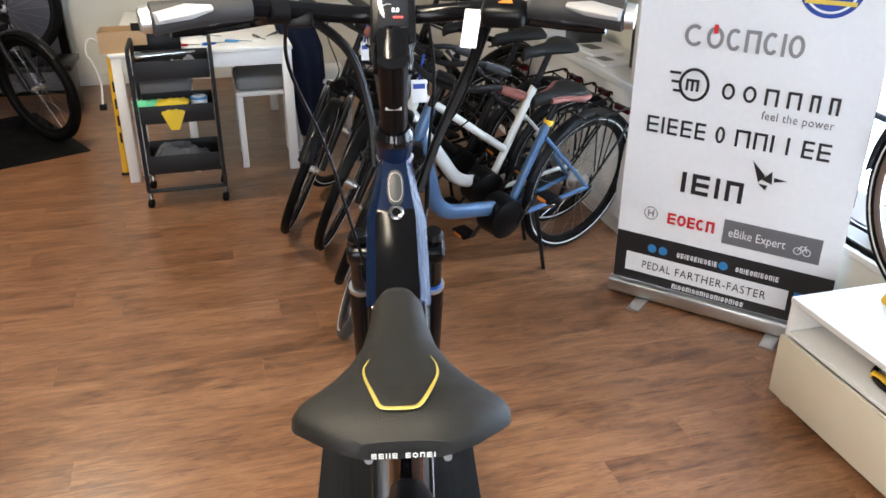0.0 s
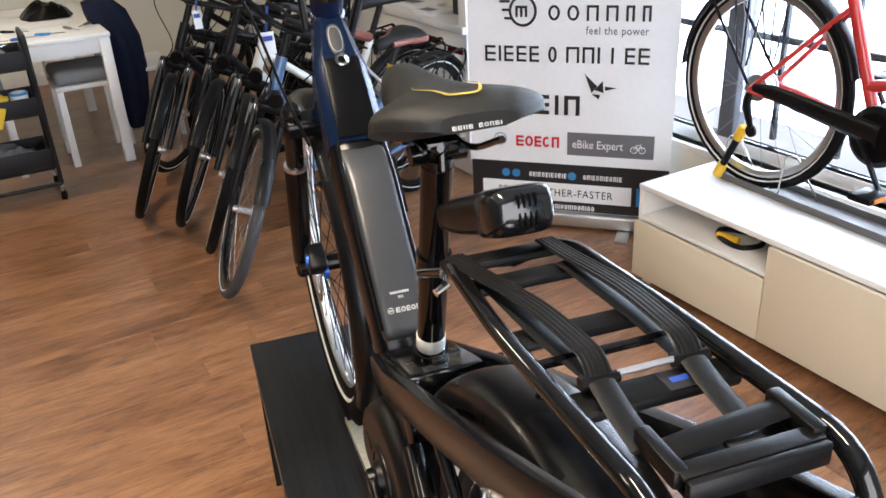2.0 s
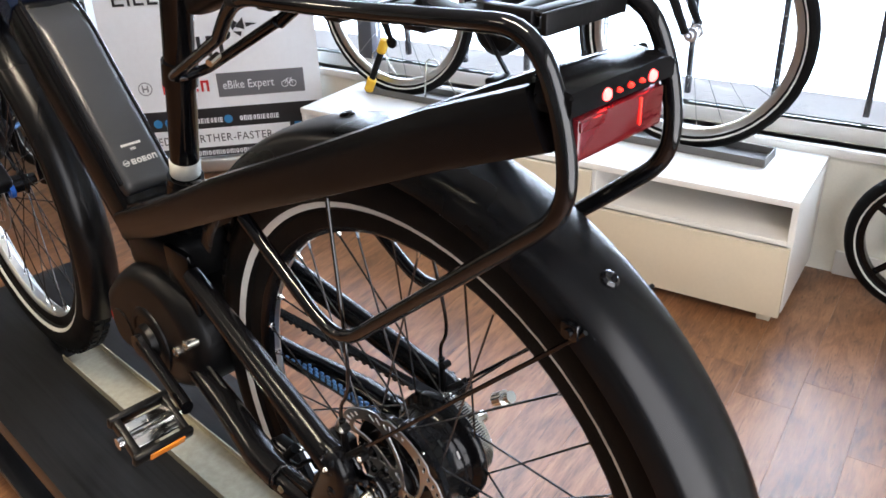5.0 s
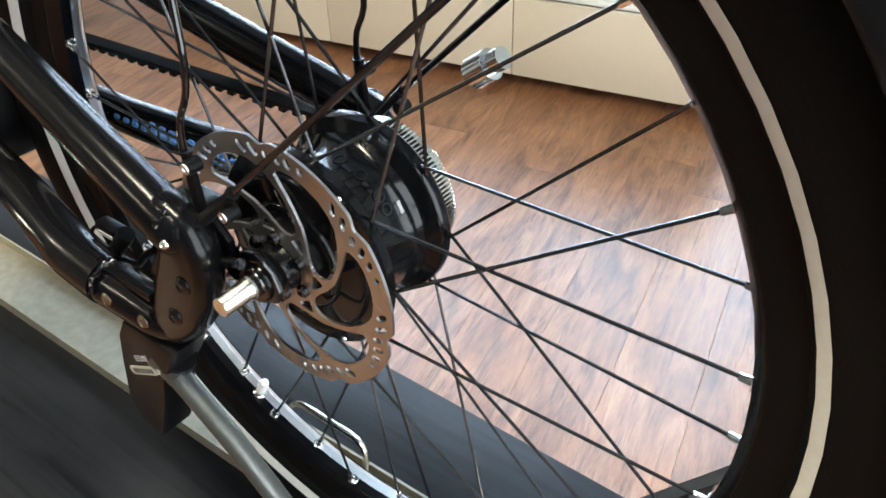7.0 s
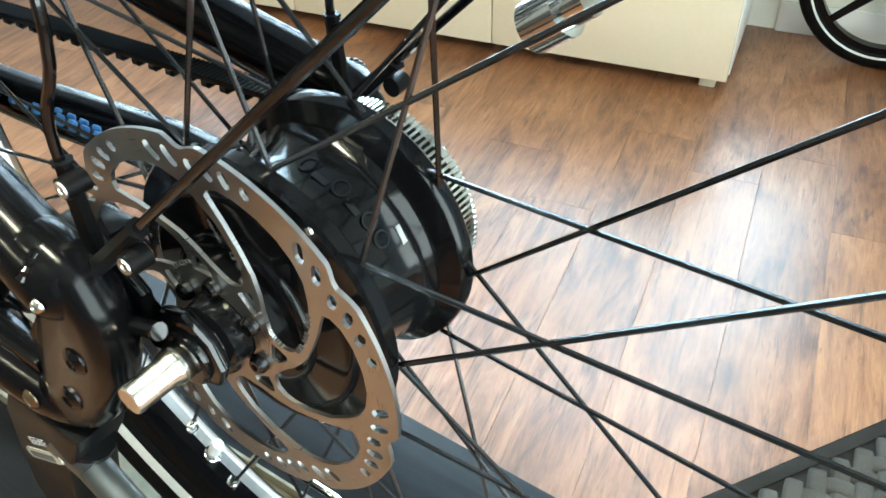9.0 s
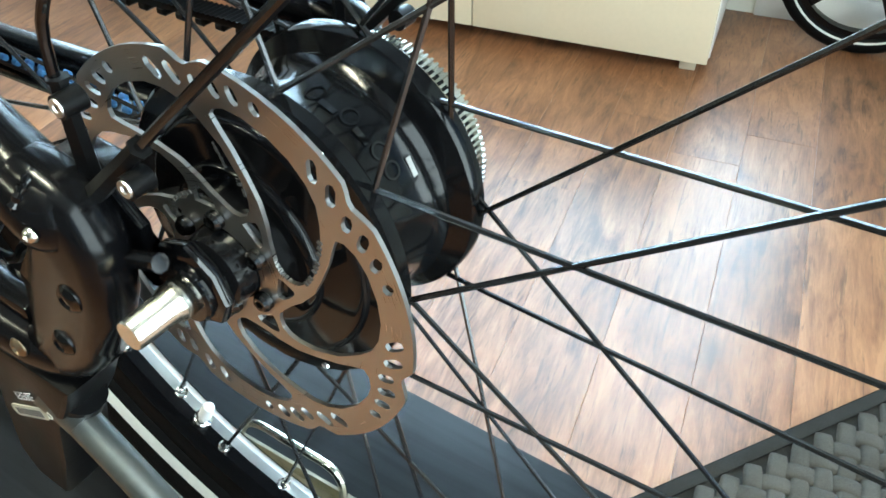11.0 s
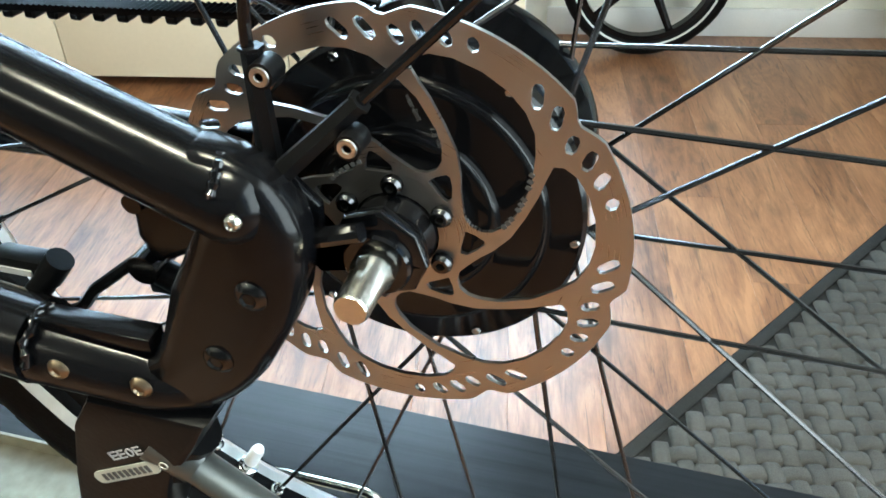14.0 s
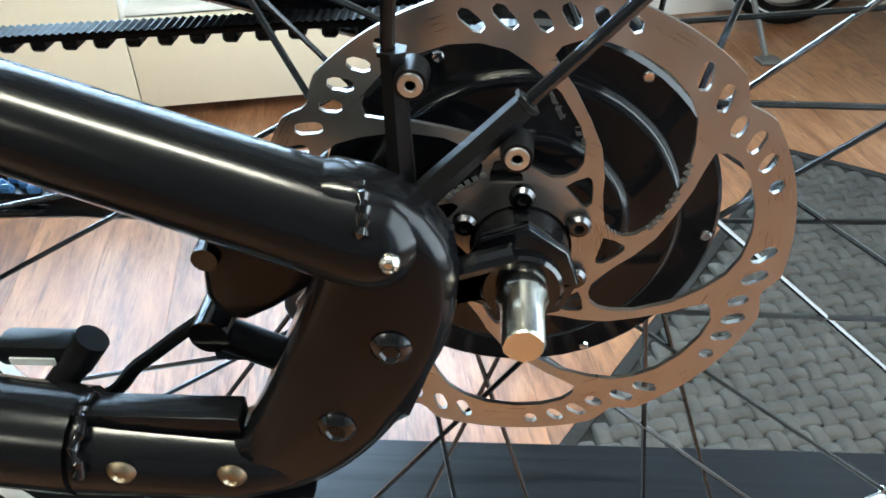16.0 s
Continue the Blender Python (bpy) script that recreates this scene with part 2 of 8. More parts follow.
CAPM = surf("semi_gloss_black_cap", (0.004, 0.0042, 0.005), 0.13, var=0.15, bump=0.004, spec=0.6)
# Near-black colour standing in for the shade inside slots, sockets and holes.
SLOT = surf("slot_shade", (0.002, 0.002, 0.002), 0.7, var=0.1, bump=0, spec=0.05)
PLASTIC = surf("black_plastic", (0.0036, 0.0036, 0.004), 0.34, var=0.2, bump=0.05, scale=60, spec=0.15)
BATTERY = surf("dark_grey_battery_shell", (0.024, 0.026, 0.030), 0.33, var=0.1, bump=0.04, scale=120, spec=0.5)
RUBBER = surf("tyre_rubber", (0.0038, 0.0038, 0.0040), 0.55, var=0.25, bump=0.15, scale=80, spec=0.1)
TREAD_GREY = surf("dusty_tyre_tread", (0.045, 0.048, 0.052), 0.75, var=0.25, bump=0.25, scale=80)
REFLECT = surf("reflective_tyre_stripe", (0.62, 0.62, 0.58), 0.4, var=0.08)
STRAP = surf("elastic_rubber_strap", (0.006, 0.006, 0.0065), 0.36, var=0.25, bump=0.05, scale=90, spec=0.16)
SADDLE = surf("black_saddle_vinyl", (0.0092, 0.0090, 0.0082), 0.5, var=0.18, bump=0.3, scale=150, spec=0.22)
CHROME = surf("polished_steel", (0.72, 0.72, 0.70), 0.12, metal=1.0, var=0.06, bump=0.0)
ZINC = surf("zinc_plated_steel", (0.62, 0.60, 0.54), 0.22, metal=1.0, var=0.12, bump=0.04)
ALU = surf("satin_aluminium", (0.60, 0.60, 0.59), 0.34, metal=1.0, var=0.08, bump=0.03)
RIM = surf("polished_rim_inner_wall", (0.82, 0.83, 0.83), 0.30, metal=1.0, var=0.06, bump=0.0)
SPOKE = surf("black_spoke_wire", (0.085, 0.085, 0.088), 0.2, metal=0.9, var=0.1, bump=0.0)
ROTOR = brushed("brushed_brake_steel", (0.41, 0.40, 0.385), 0.33)
HUBM = surf("black_anodised_hub", (0.004, 0.004, 0.0046), 0.12, metal=0.0, var=0.12, bump=0.004, spec=0.24)
DARKBOLT = surf("dark_plated_bolt", (0.075, 0.075, 0.078), 0.22, metal=1.0, var=0.15, bump=0.02)
BRASS = surf("yellowed_zinc_screw", (0.26, 0.205, 0.14), 0.36, metal=1.0, var=0.15, bump=0.03)
BLUEBELT = surf("blue_belt_teeth", (0.075, 0.21, 0.44), 0.5, var=0.2, bump=0.1, scale=100)
WHITE_RING = surf("white_printed_ring", (0.62, 0.62, 0.58), 0.5, var=0.06)
PRINT = surf("pale_grey_print", (0.42, 0.42, 0.41), 0.5, var=0.06, bump=0)
INK = surf("dark_grey_print", (0.05, 0.05, 0.05), 0.5, var=0.1, bump=0)
YELLOW_TRIM = surf("yellow_saddle_trim", (0.27, 0.21, 0.035), 0.45, var=0.12, scale=90)
RED_LENS = surf("red_tail_lens", (0.085, 0.003, 0.006), 0.16, var=0.1, bump=0.02, coat=0.5)
LED = glow("lit_red_diode", (1.0, 0.035, 0.03), 22.0)
LED_DIM = glow("weaker_red_diode", (1.0, 0.02, 0.01), 4.0)
ORANGE = surf("orange_reflector", (0.62, 0.19, 0.02), 0.25, var=0.15, coat=0.6, scale=150)
YELLOWP = surf("yellow_plastic", (0.72, 0.42, 0.02), 0.45, var=0.1)
GRIP = surf("black_rubber_grip", (0.015, 0.015, 0.016), 0.6, var=0.2, bump=0.3, scale=120)
GRIP_GREY = surf("grey_grip_palm_pad", (0.30, 0.30, 0.30), 0.6, var=0.08, bump=0.2, scale=120)
PAPER = surf("white_paper_tag", (0.78, 0.79, 0.80), 0.7, var=0.04)
SCREEN = surf("dark_display_glass", (0.006, 0.006, 0.007), 0.08, var=0.1, bump=0, coat=1.0)
RED_PRINT = glow("red_display_segment", (0.9, 0.05, 0.04), 1.0)
WHITE_PRINT = glow("white_display_segment", (0.9, 0.9, 0.9), 0.7)
WHITE_LAM = surf("white_laminate", (0.81, 0.80, 0.77), 0.32, var=0.03, bump=0.02, scale=15)
CREAM_LAM = surf("cream_drawer_front", (0.66, 0.585, 0.45), 0.4, var=0.03, bump=0.02, scale=15)
WALLP = surf("off_white_wall_paint", (0.80, 0.79, 0.70), 0.7, var=0.05, bump=0.2, scale=30)
# Unseen side wall and ceiling: greys chosen to keep reflections in black parts dim.
SIDEP = surf("grey_unseen_wall", (0.14, 0.14, 0.135), 0.75, var=0.06, bump=0.2, scale=30)
CEILP = surf("grey_unseen_ceiling", (0.30, 0.30, 0.30), 0.8, var=0.04, bump=0.1, scale=20)
TRIMP = surf("white_trim_paint", (0.76, 0.75, 0.72), 0.4, var=0.04, bump=0.05)
STEELP = surf("grey_painted_steel", (0.13, 0.125, 0.12), 0.45, metal=0.3, var=0.12, bump=0.08)
FRAMEG = surf("dark_grey_window_frame", (0.10, 0.105, 0.12), 0.45, var=0.08)
BARBLK = surf("black_window_bars", (0.008, 0.008, 0.010), 0.45, var=0.1)
BANNER = surf("white_banner_vinyl", (0.85, 0.86, 0.87), 0.5, var=0.03, bump=0.05, scale=8)
BAN_BLK = surf("black_banner_print", (0.016, 0.016, 0.018), 0.42, var=0.06, bump=0)
BAN_GRY = surf("grey_banner_print", (0.15, 0.15, 0.16), 0.45, var=0.05, bump=0)
BAN_MID = surf("mid_grey_banner_print", (0.26, 0.26, 0.27), 0.45, var=0.05, bump=0)
BAN_RED = surf("red_banner_print", (0.60, 0.015, 0.02), 0.45, var=0.05, bump=0)
BAN_BLU = surf("blue_banner_print", (0.03, 0.22, 0.50), 0.45, var=0.05, bump=0)
BAN_NVY = surf("royal_blue_banner_print", (0.02, 0.06, 0.32), 0.45, var=0.05, bump=0)
BAN_YEL = surf("yellow_banner_print", (0.75, 0.55, 0.08), 0.45, var=0.05, bump=0)
CARTM = surf("charcoal_powder_coat", (0.013, 0.0135, 0.0155), 0.5, var=0.1, bump=0.08, scale=90, spec=0.3)
FABRIC = surf("grey_seat_fabric", (0.22, 0.22, 0.22), 0.9, var=0.12, bump=0.4, scale=150)
NAVYCLOTH = surf("navy_cloth", (0.010, 0.014, 0.032), 0.85, var=0.2, bump=0.4, scale=100, spec=0.15)
GREENCLOTH = surf("mint_green_cloth", (0.15, 0.62, 0.30), 0.85, var=0.12, bump=0.4, scale=100)
YELLOWCLOTH = surf("yellow_cloth", (0.70, 0.48, 0.03), 0.85, var=0.12, bump=0.4, scale=100)
POLYBAG = surf("crumpled_polythene", (0.16, 0.16, 0.17), 0.2, var=0.4, bump=0.3, scale=60, coat=0.5)
MATM = surf("grey_woven_mat", (0.066, 0.062, 0.056), 0.92, var=0.4, bump=0.8, scale=120, spec=0.1)
MATEDGE = surf("grey_mat_border", (0.026, 0.025, 0.024), 0.9, var=0.35, bump=0.8, scale=150, spec=0.08)
FLOORW = floor_wood()
BLACKW = wood("black_brown_wood_veneer", (0.0035, 0.0035, 0.004), (0.013, 0.0135, 0.015), 0.30, 60.0, 25.0, 0.3, use_random=False, knots=False, spec=0.14)
GROUT = surf("dark_floor_joint", (0.13, 0.055, 0.024), 0.7, var=0.2)
CARDBOARD = surf("brown_cardboard", (0.42, 0.27, 0.14), 0.8, var=0.12, bump=0.1)
GLASS = clear("window_glass")
RED_PAINT = surf("red_bike_paint", (0.55, 0.035, 0.03), 0.3, var=0.06, bump=0.01, coat=0.6)
BLUE_PAINT = surf("steel_blue_bike_paint", (0.055, 0.115, 0.22), 0.3, metal=0.3, var=0.08, bump=0.01, coat=0.4)
WHITE_PAINT = surf("pearl_white_bike_paint", (0.62, 0.62, 0.58), 0.3, var=0.05, bump=0.01, coat=0.5)
BROWN_LEATHER = surf("brown_leather", (0.20, 0.065, 0.05), 0.5, var=0.15, bump=0.3, scale=120)
BRAKE_BLUE = surf("blue_anodised_alloy", (0.02, 0.10, 0.40), 0.3, metal=0.6, var=0.1)


# ---- shapes ----
def place(ob):
    """World matrix of ob, worked out from its parents."""
    m = ob.matrix_basis.copy()
    while ob.parent:
        m = ob.parent.matrix_basis @ ob.matrix_parent_inverse @ m
        ob = ob.parent
    return m


def thing(name, m=None, label="", category="", group="", kind=""):
    ob = new(name)
    ob.empty_display_size = 0.1
    if m is not None:
        ob.matrix_basis = m
    return tagged(ob, label, category, group, kind)


def finish(bm, name, mat, angle=35):
    me = bpy.data.meshes.new(name)
    bmesh.ops.remove_doubles(bm, verts=bm.verts, dist=1e-6)
    bmesh.ops.recalc_face_normals(bm, faces=bm.faces)
    bm.to_mesh(me)
    bm.free()
    me.polygons.foreach_set("use_smooth", [True] * len(me.polygons))
    me.set_sharp_from_angle(angle=radians(angle))
    for x in mat if isinstance(mat, (list, tuple)) else [mat]:
        me.materials.append(x)
    return me


def part(name, bm, material, parent=None, label="", angle=35):
    """Links bm as one mesh object under parent, its coordinates taken as the parent's root frame at build time."""
    ob = new(name, finish(bm, name, material, angle))
    if parent is not None:
        ob.parent = parent
        ob.matrix_parent_inverse = place(parent).inverted()
    return tagged(ob, label)


def box(bm, lo, hi, bevel=0.0, m=None, seg=2):
    r = bmesh.ops.create_cube(bm, size=1.0)
    v = r["verts"]
    c = [(a + b) / 2 for a, b in zip(lo, hi)]
    s = [abs(b - a) for a, b in zip(lo, hi)]
    for x in v:
        x.co = Vector((c[k] + x.co[k] * s[k] for k in range(3)))
    if bevel:
        e = list({e for x in v for e in x.link_edges})
        g = bmesh.ops.bevel(bm, geom=e, offset=bevel, segments=seg, affect="EDGES", profile=0.5)
        v = list({x for f in g["faces"] for x in f.verts} | {x for x in v if x.is_valid})
    if m is not None:
        for x in v:
            x.co = m @ x.co
    return v


def spline(pts, n=8):
    """A smooth line through pts (Catmull-Rom), n steps from point to point."""
    p = [Vector(q) for q in pts]
    p = [2 * p[0] - p[1], *p, 2 * p[-1] - p[-2]]
    out = []
    for i in range(1, len(p) - 2):
        a, b, c, d = p[i - 1:i + 3]
        for k in range(n):
            t = k / n
            out.append(0.5 * (2 * b + (c - a) * t + (2 * a - 5 * b + 4 * c - d) * t * t + (3 * b - a - 3 * c + d) * t ** 3))
    return out + [p[-2]]


def bent(pts, radius=0.03, n=5):
    """A line whose corners are rounded with arcs of about that radius."""
    p = [Vector(q) for q in pts]
    out = [p[0]]
    for a, b, c in zip(p, p[1:], p[2:]):
        u, v = (a - b), (c - b)
        k = min(radius, u.length * 0.48, v.length * 0.48)
        s, e = b + u.normalized() * k, b + v.normalized() * k
        for i in range(n + 1):
            t = i / n
            out.append((1 - t) ** 2 * s + 2 * t * (1 - t) * b + t * t * e)
    return out + [p[-1]]


def tube(bm, pts, r, seg=10, closed=False, flat=None, up=(0, 0, 1), caps=True):
    """A tube along pts; r one radius or one a point; flat=(a, b) scales the section across and along up."""
    p = [Vector(q) for q in pts]
    n = len(p)
    rs = list(r) if isinstance(r, (list, tuple)) else [r] * n
    if len(rs) != n:
        rs = [float(v) for v in np.interp(np.linspace(0, 1, n), np.linspace(0, 1, len(rs)), rs)]
    rings, ref = [], Vector(up)
    for i in range(n):
        a = p[(i - 1) % n] if closed or i else p[0]
        b = p[(i + 1) % n] if closed or i < n - 1 else p[-1]
        d = (b - a).normalized()
        if flat is None and i:
            s = ref - d * ref.dot(d)
        else:
            s = Vector(up) - d * Vector(up).dot(d)
        if s.length < 1e-6:
            s = d.orthogonal()
        s.normalize()
        ref = s
        w = d.cross(s)
        fa, fb = flat or (1, 1)
        rings.append([bm.verts.new(p[i] + rs[i] * (w * math.cos(t) * fa + s * math.sin(t) * fb)) for t in (2 * math.pi * k / seg for k in range(seg))])
    for i in range(n if closed else n - 1):
        a, b = rings[i], rings[(i + 1) % n]
        for k in range(seg):
            bm.faces.new((a[k], a[(k + 1) % seg], b[(k + 1) % seg], b[k]))
    if caps and not closed:
        bm.faces.new(rings[0][::-1])
        bm.faces.new(rings[-1])
    return rings


def loft(bm, sections, caps=True, mat=None):
    """Joins rings of points, each with the same count."""
    rings = [[bm.verts.new(q) for q in s] for s in sections]
    k = len(rings[0])
    for a, b in zip(rings, rings[1:]):
        for i in range(k):
            bm.faces.new((a[i], a[(i + 1) % k], b[(i + 1) % k], b[i]))
    if caps:
        bm.faces.new(rings[0][::-1])
        bm.faces.new(rings[-1])
    return rings


def lathe(bm, prof, c=(0, 0, 0), seg=32, a0=0.0, a1=360.0, close_profile=False):
    """Turns a profile of (x offset, radius) round the x axis through c."""
    full = abs(a1 - a0 - 360) < 1e-6
    n = seg if full else seg + 1
    rings = []
    for i in range(n):
        t = radians(a0 + (a1 - a0) * i / seg)
        rings.append([bm.verts.new((c[0] + x, c[1] + r * math.cos(t), c[2] + r * math.sin(t))) for x, r in prof])
    m = len(prof)
    for i in range(n if full else n - 1):
        a, b = rings[i], rings[(i + 1) % n]
        for k in range(m if close_profile else m - 1):
            q = (a[k], a[(k + 1) % m], b[(k + 1) % m], b[k])
            if len({v.co.to_tuple(7) for v in q}) > 2:
                bm.faces.new(q)
    return rings


def plate(bm, outline, x0, x1, holes=(), m=None, bevel=0.0):
    """A flat plate in the y-z plane from x0 to x1, with holes."""
    loops = [outline, *holes]
    tmp = bmesh.new()
    edges = []
    for loop in loops:
        v = [tmp.verts.new((x0, y, z)) for y, z in loop]
        edges += [tmp.edges.new((a, b)) for a, b in zip(v, v[1:] + v[:1])]
    bmesh.ops.triangle_fill(tmp, use_beauty=True, use_dissolve=False, edges=edges)
    if not holes:
        bmesh.ops.dissolve_limit(tmp, angle_limit=0.01, verts=tmp.verts, edges=tmp.edges)
    g = bmesh.ops.extrude_face_region(tmp, geom=list(tmp.faces))
    for e in g["geom"]:
        if isinstance(e, bmesh.types.BMVert):
            e.co.x = x1
    if bevel:
        es = [e for e in tmp.edges if e.is_manifold and e.calc_face_angle(0) > 0.6 and abs(e.verts[0].co.x - e.verts[1].co.x) < 1e-7]
        bmesh.ops.bevel(tmp, geom=es, offset=bevel, segments=4 if bevel > 0.003 else 2, affect="EDGES", profile=0.5)
    if m is not None:
        bmesh.ops.transform(tmp, matrix=m, verts=tmp.verts)
    me = bpy.data.meshes.new("tmp")
    bmesh.ops.recalc_face_normals(tmp, faces=tmp.faces)
    tmp.to_mesh(me)
    tmp.free()
    bm.from_mesh(me)
    bpy.data.meshes.remove(me)


def slot(c, ang, length, width, n=4):
    """A rounded slot in the plane, centre c, turned by ang degrees."""
    a = radians(ang)
    d, s = Vector((math.cos(a), math.sin(a))), Vector((-math.sin(a), math.cos(a)))
    out = []
    for sign, base in ((1, 0), (-1, math.pi)):
        o = Vector(c) + d * sign * (length - width) / 2
        for k in range(n + 1):
            t = base - math.pi / 2 + math.pi * k / n
            out.append(tuple(o + d * math.cos(t) * width / 2 + s * math.sin(t) * width / 2))
    return out


def rod(bm, a, b, r, seg=8):
    tube(bm, [a, b], r, seg)


def one(name, fill, material, parent=None, label="", angle=35):
    bm = bmesh.new()
    fill(bm)
    return part(name, bm, material, parent, label, angle)


def writing(name, text, size, material, parent, m, label="", spacing=1.0, width=None, depth=0.0004):
    """Letters of the built-in font as a thin mesh; m places the left end of the base line, letters rising along y; width fits its length."""
    cu = bpy.data.curves.new(name, "FONT")
    cu.body, cu.size, cu.space_character, cu.extrude, cu.resolution_u = text, size, spacing, depth, 3
    tmp = bpy.data.objects.new(name, cu)
    scene.collection.objects.link(tmp)
    me = bpy.data.meshes.new_from_object(tmp.evaluated_get(bpy.context.evaluated_depsgraph_get()))
    bpy.data.objects.remove(tmp)
    if width:
        xs = [v.co.x for v in me.vertices]
        k = width / (max(xs) - min(xs))
        lo = min(xs)
        for v in me.vertices:
            v.co.x = (v.co.x - lo) * k
    me.transform(m)
    me.materials.clear()
    me.materials.append(material)
    ob = new(name, me)
    ob.parent = parent
    ob.matrix_parent_inverse = place(parent).inverted()
    return tagged(ob, label)


def shapes(bm, cells, height, stroke, m, gap=None, depth=0.0005):
    """A row of plain print shapes (rings, bars, boxes, arches) in the x-y plane of m."""
    x = 0.0
    gap = stroke if gap is None else gap
    for kind, w in cells:
        if kind == "bar":
            box(bm, (x, 0, 0), (x + w, height, depth), 0, m)
        elif kind in ("ring", "arc"):
            n = 24
            steps = n if kind == "ring" else 18
            rim = []
            for i in range(steps + 1):
                t = 2 * math.pi * i / n + 0.9
                c, s_ = math.cos(t), math.sin(t)
                rim.append([m @ Vector((x + w / 2 + (w / 2 - k * stroke) * c, height / 2 + (height / 2 - k * stroke) * s_, z)) for k, z in ((0, 0), (0, depth), (1, depth), (1, 0))])
            rings = [[bm.verts.new(q) for q in r] for r in rim]
            for a, b in zip(rings, rings[1:]):
                for i in range(4):
                    bm.faces.new((a[i], a[(i + 1) % 4], b[(i + 1) % 4], b[i]))
        elif kind == "box":
            box(bm, (x, 0, 0), (x + stroke, height, depth), 0, m)
            for z in (0, height / 2 - stroke / 2, height - stroke):
                box(bm, (x + stroke, z, 0), (x + w, z + stroke, depth), 0, m)
        elif kind == "arch":
            box(bm, (x, 0, 0), (x + stroke, height, depth), 0, m)
            box(bm, (x + w - stroke, 0, 0), (x + w, height, depth), 0, m)
            box(bm, (x + stroke, height - stroke, 0), (x + w - stroke, height, depth), 0, m)
        x += w + gap

# ---- the room ----
X0, X1, Y0, Y1 = -5.2, 3.4, -6.4, 0.42   # room limits in its own frame
WALL = 0.16
SILL, HEAD = 0.43, 2.45
WIN0, WIN1 = -0.95, 2.25


def room_part(name, fill, material, label, angle=35):
    ob = one(name, fill, material, None, label, angle)
    ob.matrix_basis = ROOM
    return tagged(ob, kind="structure")


def window_wall(bm):
    box(bm, (X0 - WALL, Y1, 0), (X1 + WALL, Y1 + WALL, SILL))
    box(bm, (X0 - WALL, Y1, HEAD), (X1 + WALL, Y1 + WALL, 2.9))
    box(bm, (X0 - WALL, Y1, SILL), (WIN0, Y1 + WALL, HEAD))
    box(bm, (WIN1, Y1, SILL), (X1 + WALL, Y1 + WALL, HEAD))


wall_window = room_part("wall_window", window_wall, WALLP, "off-white painted wall under the long shop window")
room_part("wall_back", lambda bm: box(bm, (X0 - WALL, Y0 - WALL, 0), (X0, Y1, 2.9)), WALLP, "plain off-white painted back wall")
# Out of view; its dark grey keeps reflections in the bike low.
room_part("wall_side", lambda bm: box(bm, (X0, Y0 - WALL, 0), (X1 + WALL, Y0, 2.9)), SIDEP, "unseen side wall, kept dark grey to dim reflections")


def front_wall(bm):
    box(bm, (X1, Y0, 0), (X1 + WALL, -4.4, 2.9))
    box(bm, (X1, -1.0, 0), (X1 + WALL, Y1, 2.9))
    box(bm, (X1, -4.4, 0), (X1 + WALL, -1.0, 0.12))
    box(bm, (X1, -4.4, 2.6), (X1 + WALL, -1.0, 2.9))


room_part("wall_front", front_wall, WALLP, "off-white front wall with a large glass opening")
# Never in view; darkened so glossy black tops reflect less.
room_part("ceiling", lambda bm: box(bm, (X0 - WALL, Y0 - WALL, 2.9), (X1 + WALL, Y1 + WALL, 3.0)), CEILP, "unseen ceiling, kept grey to dim reflections")
# Fittings for the added ceiling lamps; none is ever in view.
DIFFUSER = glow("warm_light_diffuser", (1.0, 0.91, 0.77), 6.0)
for lx, ly, lh, watts, spread in ASSUMED_CEILING_LIGHTS:
    fix = tagged(thing("assumed_ceiling_light", pose(lx, ly, 2.84)), "assumed white ceiling light fitting, out of view, with a warm lit diffuser", "ceiling light", "ceiling lights")
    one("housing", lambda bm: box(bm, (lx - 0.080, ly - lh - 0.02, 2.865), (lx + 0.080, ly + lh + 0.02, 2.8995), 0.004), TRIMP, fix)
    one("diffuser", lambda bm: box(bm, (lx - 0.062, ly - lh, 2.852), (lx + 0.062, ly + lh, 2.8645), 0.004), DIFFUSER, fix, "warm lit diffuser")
floor = room_part("floor", lambda bm: box(bm, (X0 - WALL, Y0 - WALL, -0.12), (X1 + WALL, Y1 + WALL, -0.011)), GROUT, "brown wood-look laminate floor with worn joints")


def skirting(bm):
    box(bm, (1.9, Y1 - 0.014, 0.0), (X1, Y1 - 0.002, 0.085), 0.003)
    box(bm, (X0 + 0.002, Y0, 0.0), (X0 + 0.014, Y1 - 0.02, 0.10), 0.003)


room_part("baseboard", skirting, TRIMP, "white painted baseboard along the walls")

# the long window: outer frame, mullions, railing bars, panes and sill
window = tagged(thing("window_1", ROOM), "long shop window with dark frame and black bars", "window", kind="structure")


def in_room(bm):
    bmesh.ops.transform(bm, matrix=ROOM, verts=bm.verts)
    return bm


def rpart(name, fill, material, parent, label="", angle=35):
    bm = bmesh.new()
    fill(bm)
    return part(name, in_room(bm), material, parent, label, angle)


def outer_frame(bm):
    for a, b in (((WIN0, 0.47, SILL), (WIN1, 0.53, SILL + 0.05)), ((WIN0, 0.47, HEAD - 0.06), (WIN1, 0.53, HEAD)),
                 ((WIN0, 0.47, SILL + 0.05), (WIN0 + 0.06, 0.53, HEAD - 0.06)), ((WIN1 - 0.06, 0.47, SILL + 0.05), (WIN1, 0.53, HEAD - 0.06))):
        box(bm, a, b, 0.004)


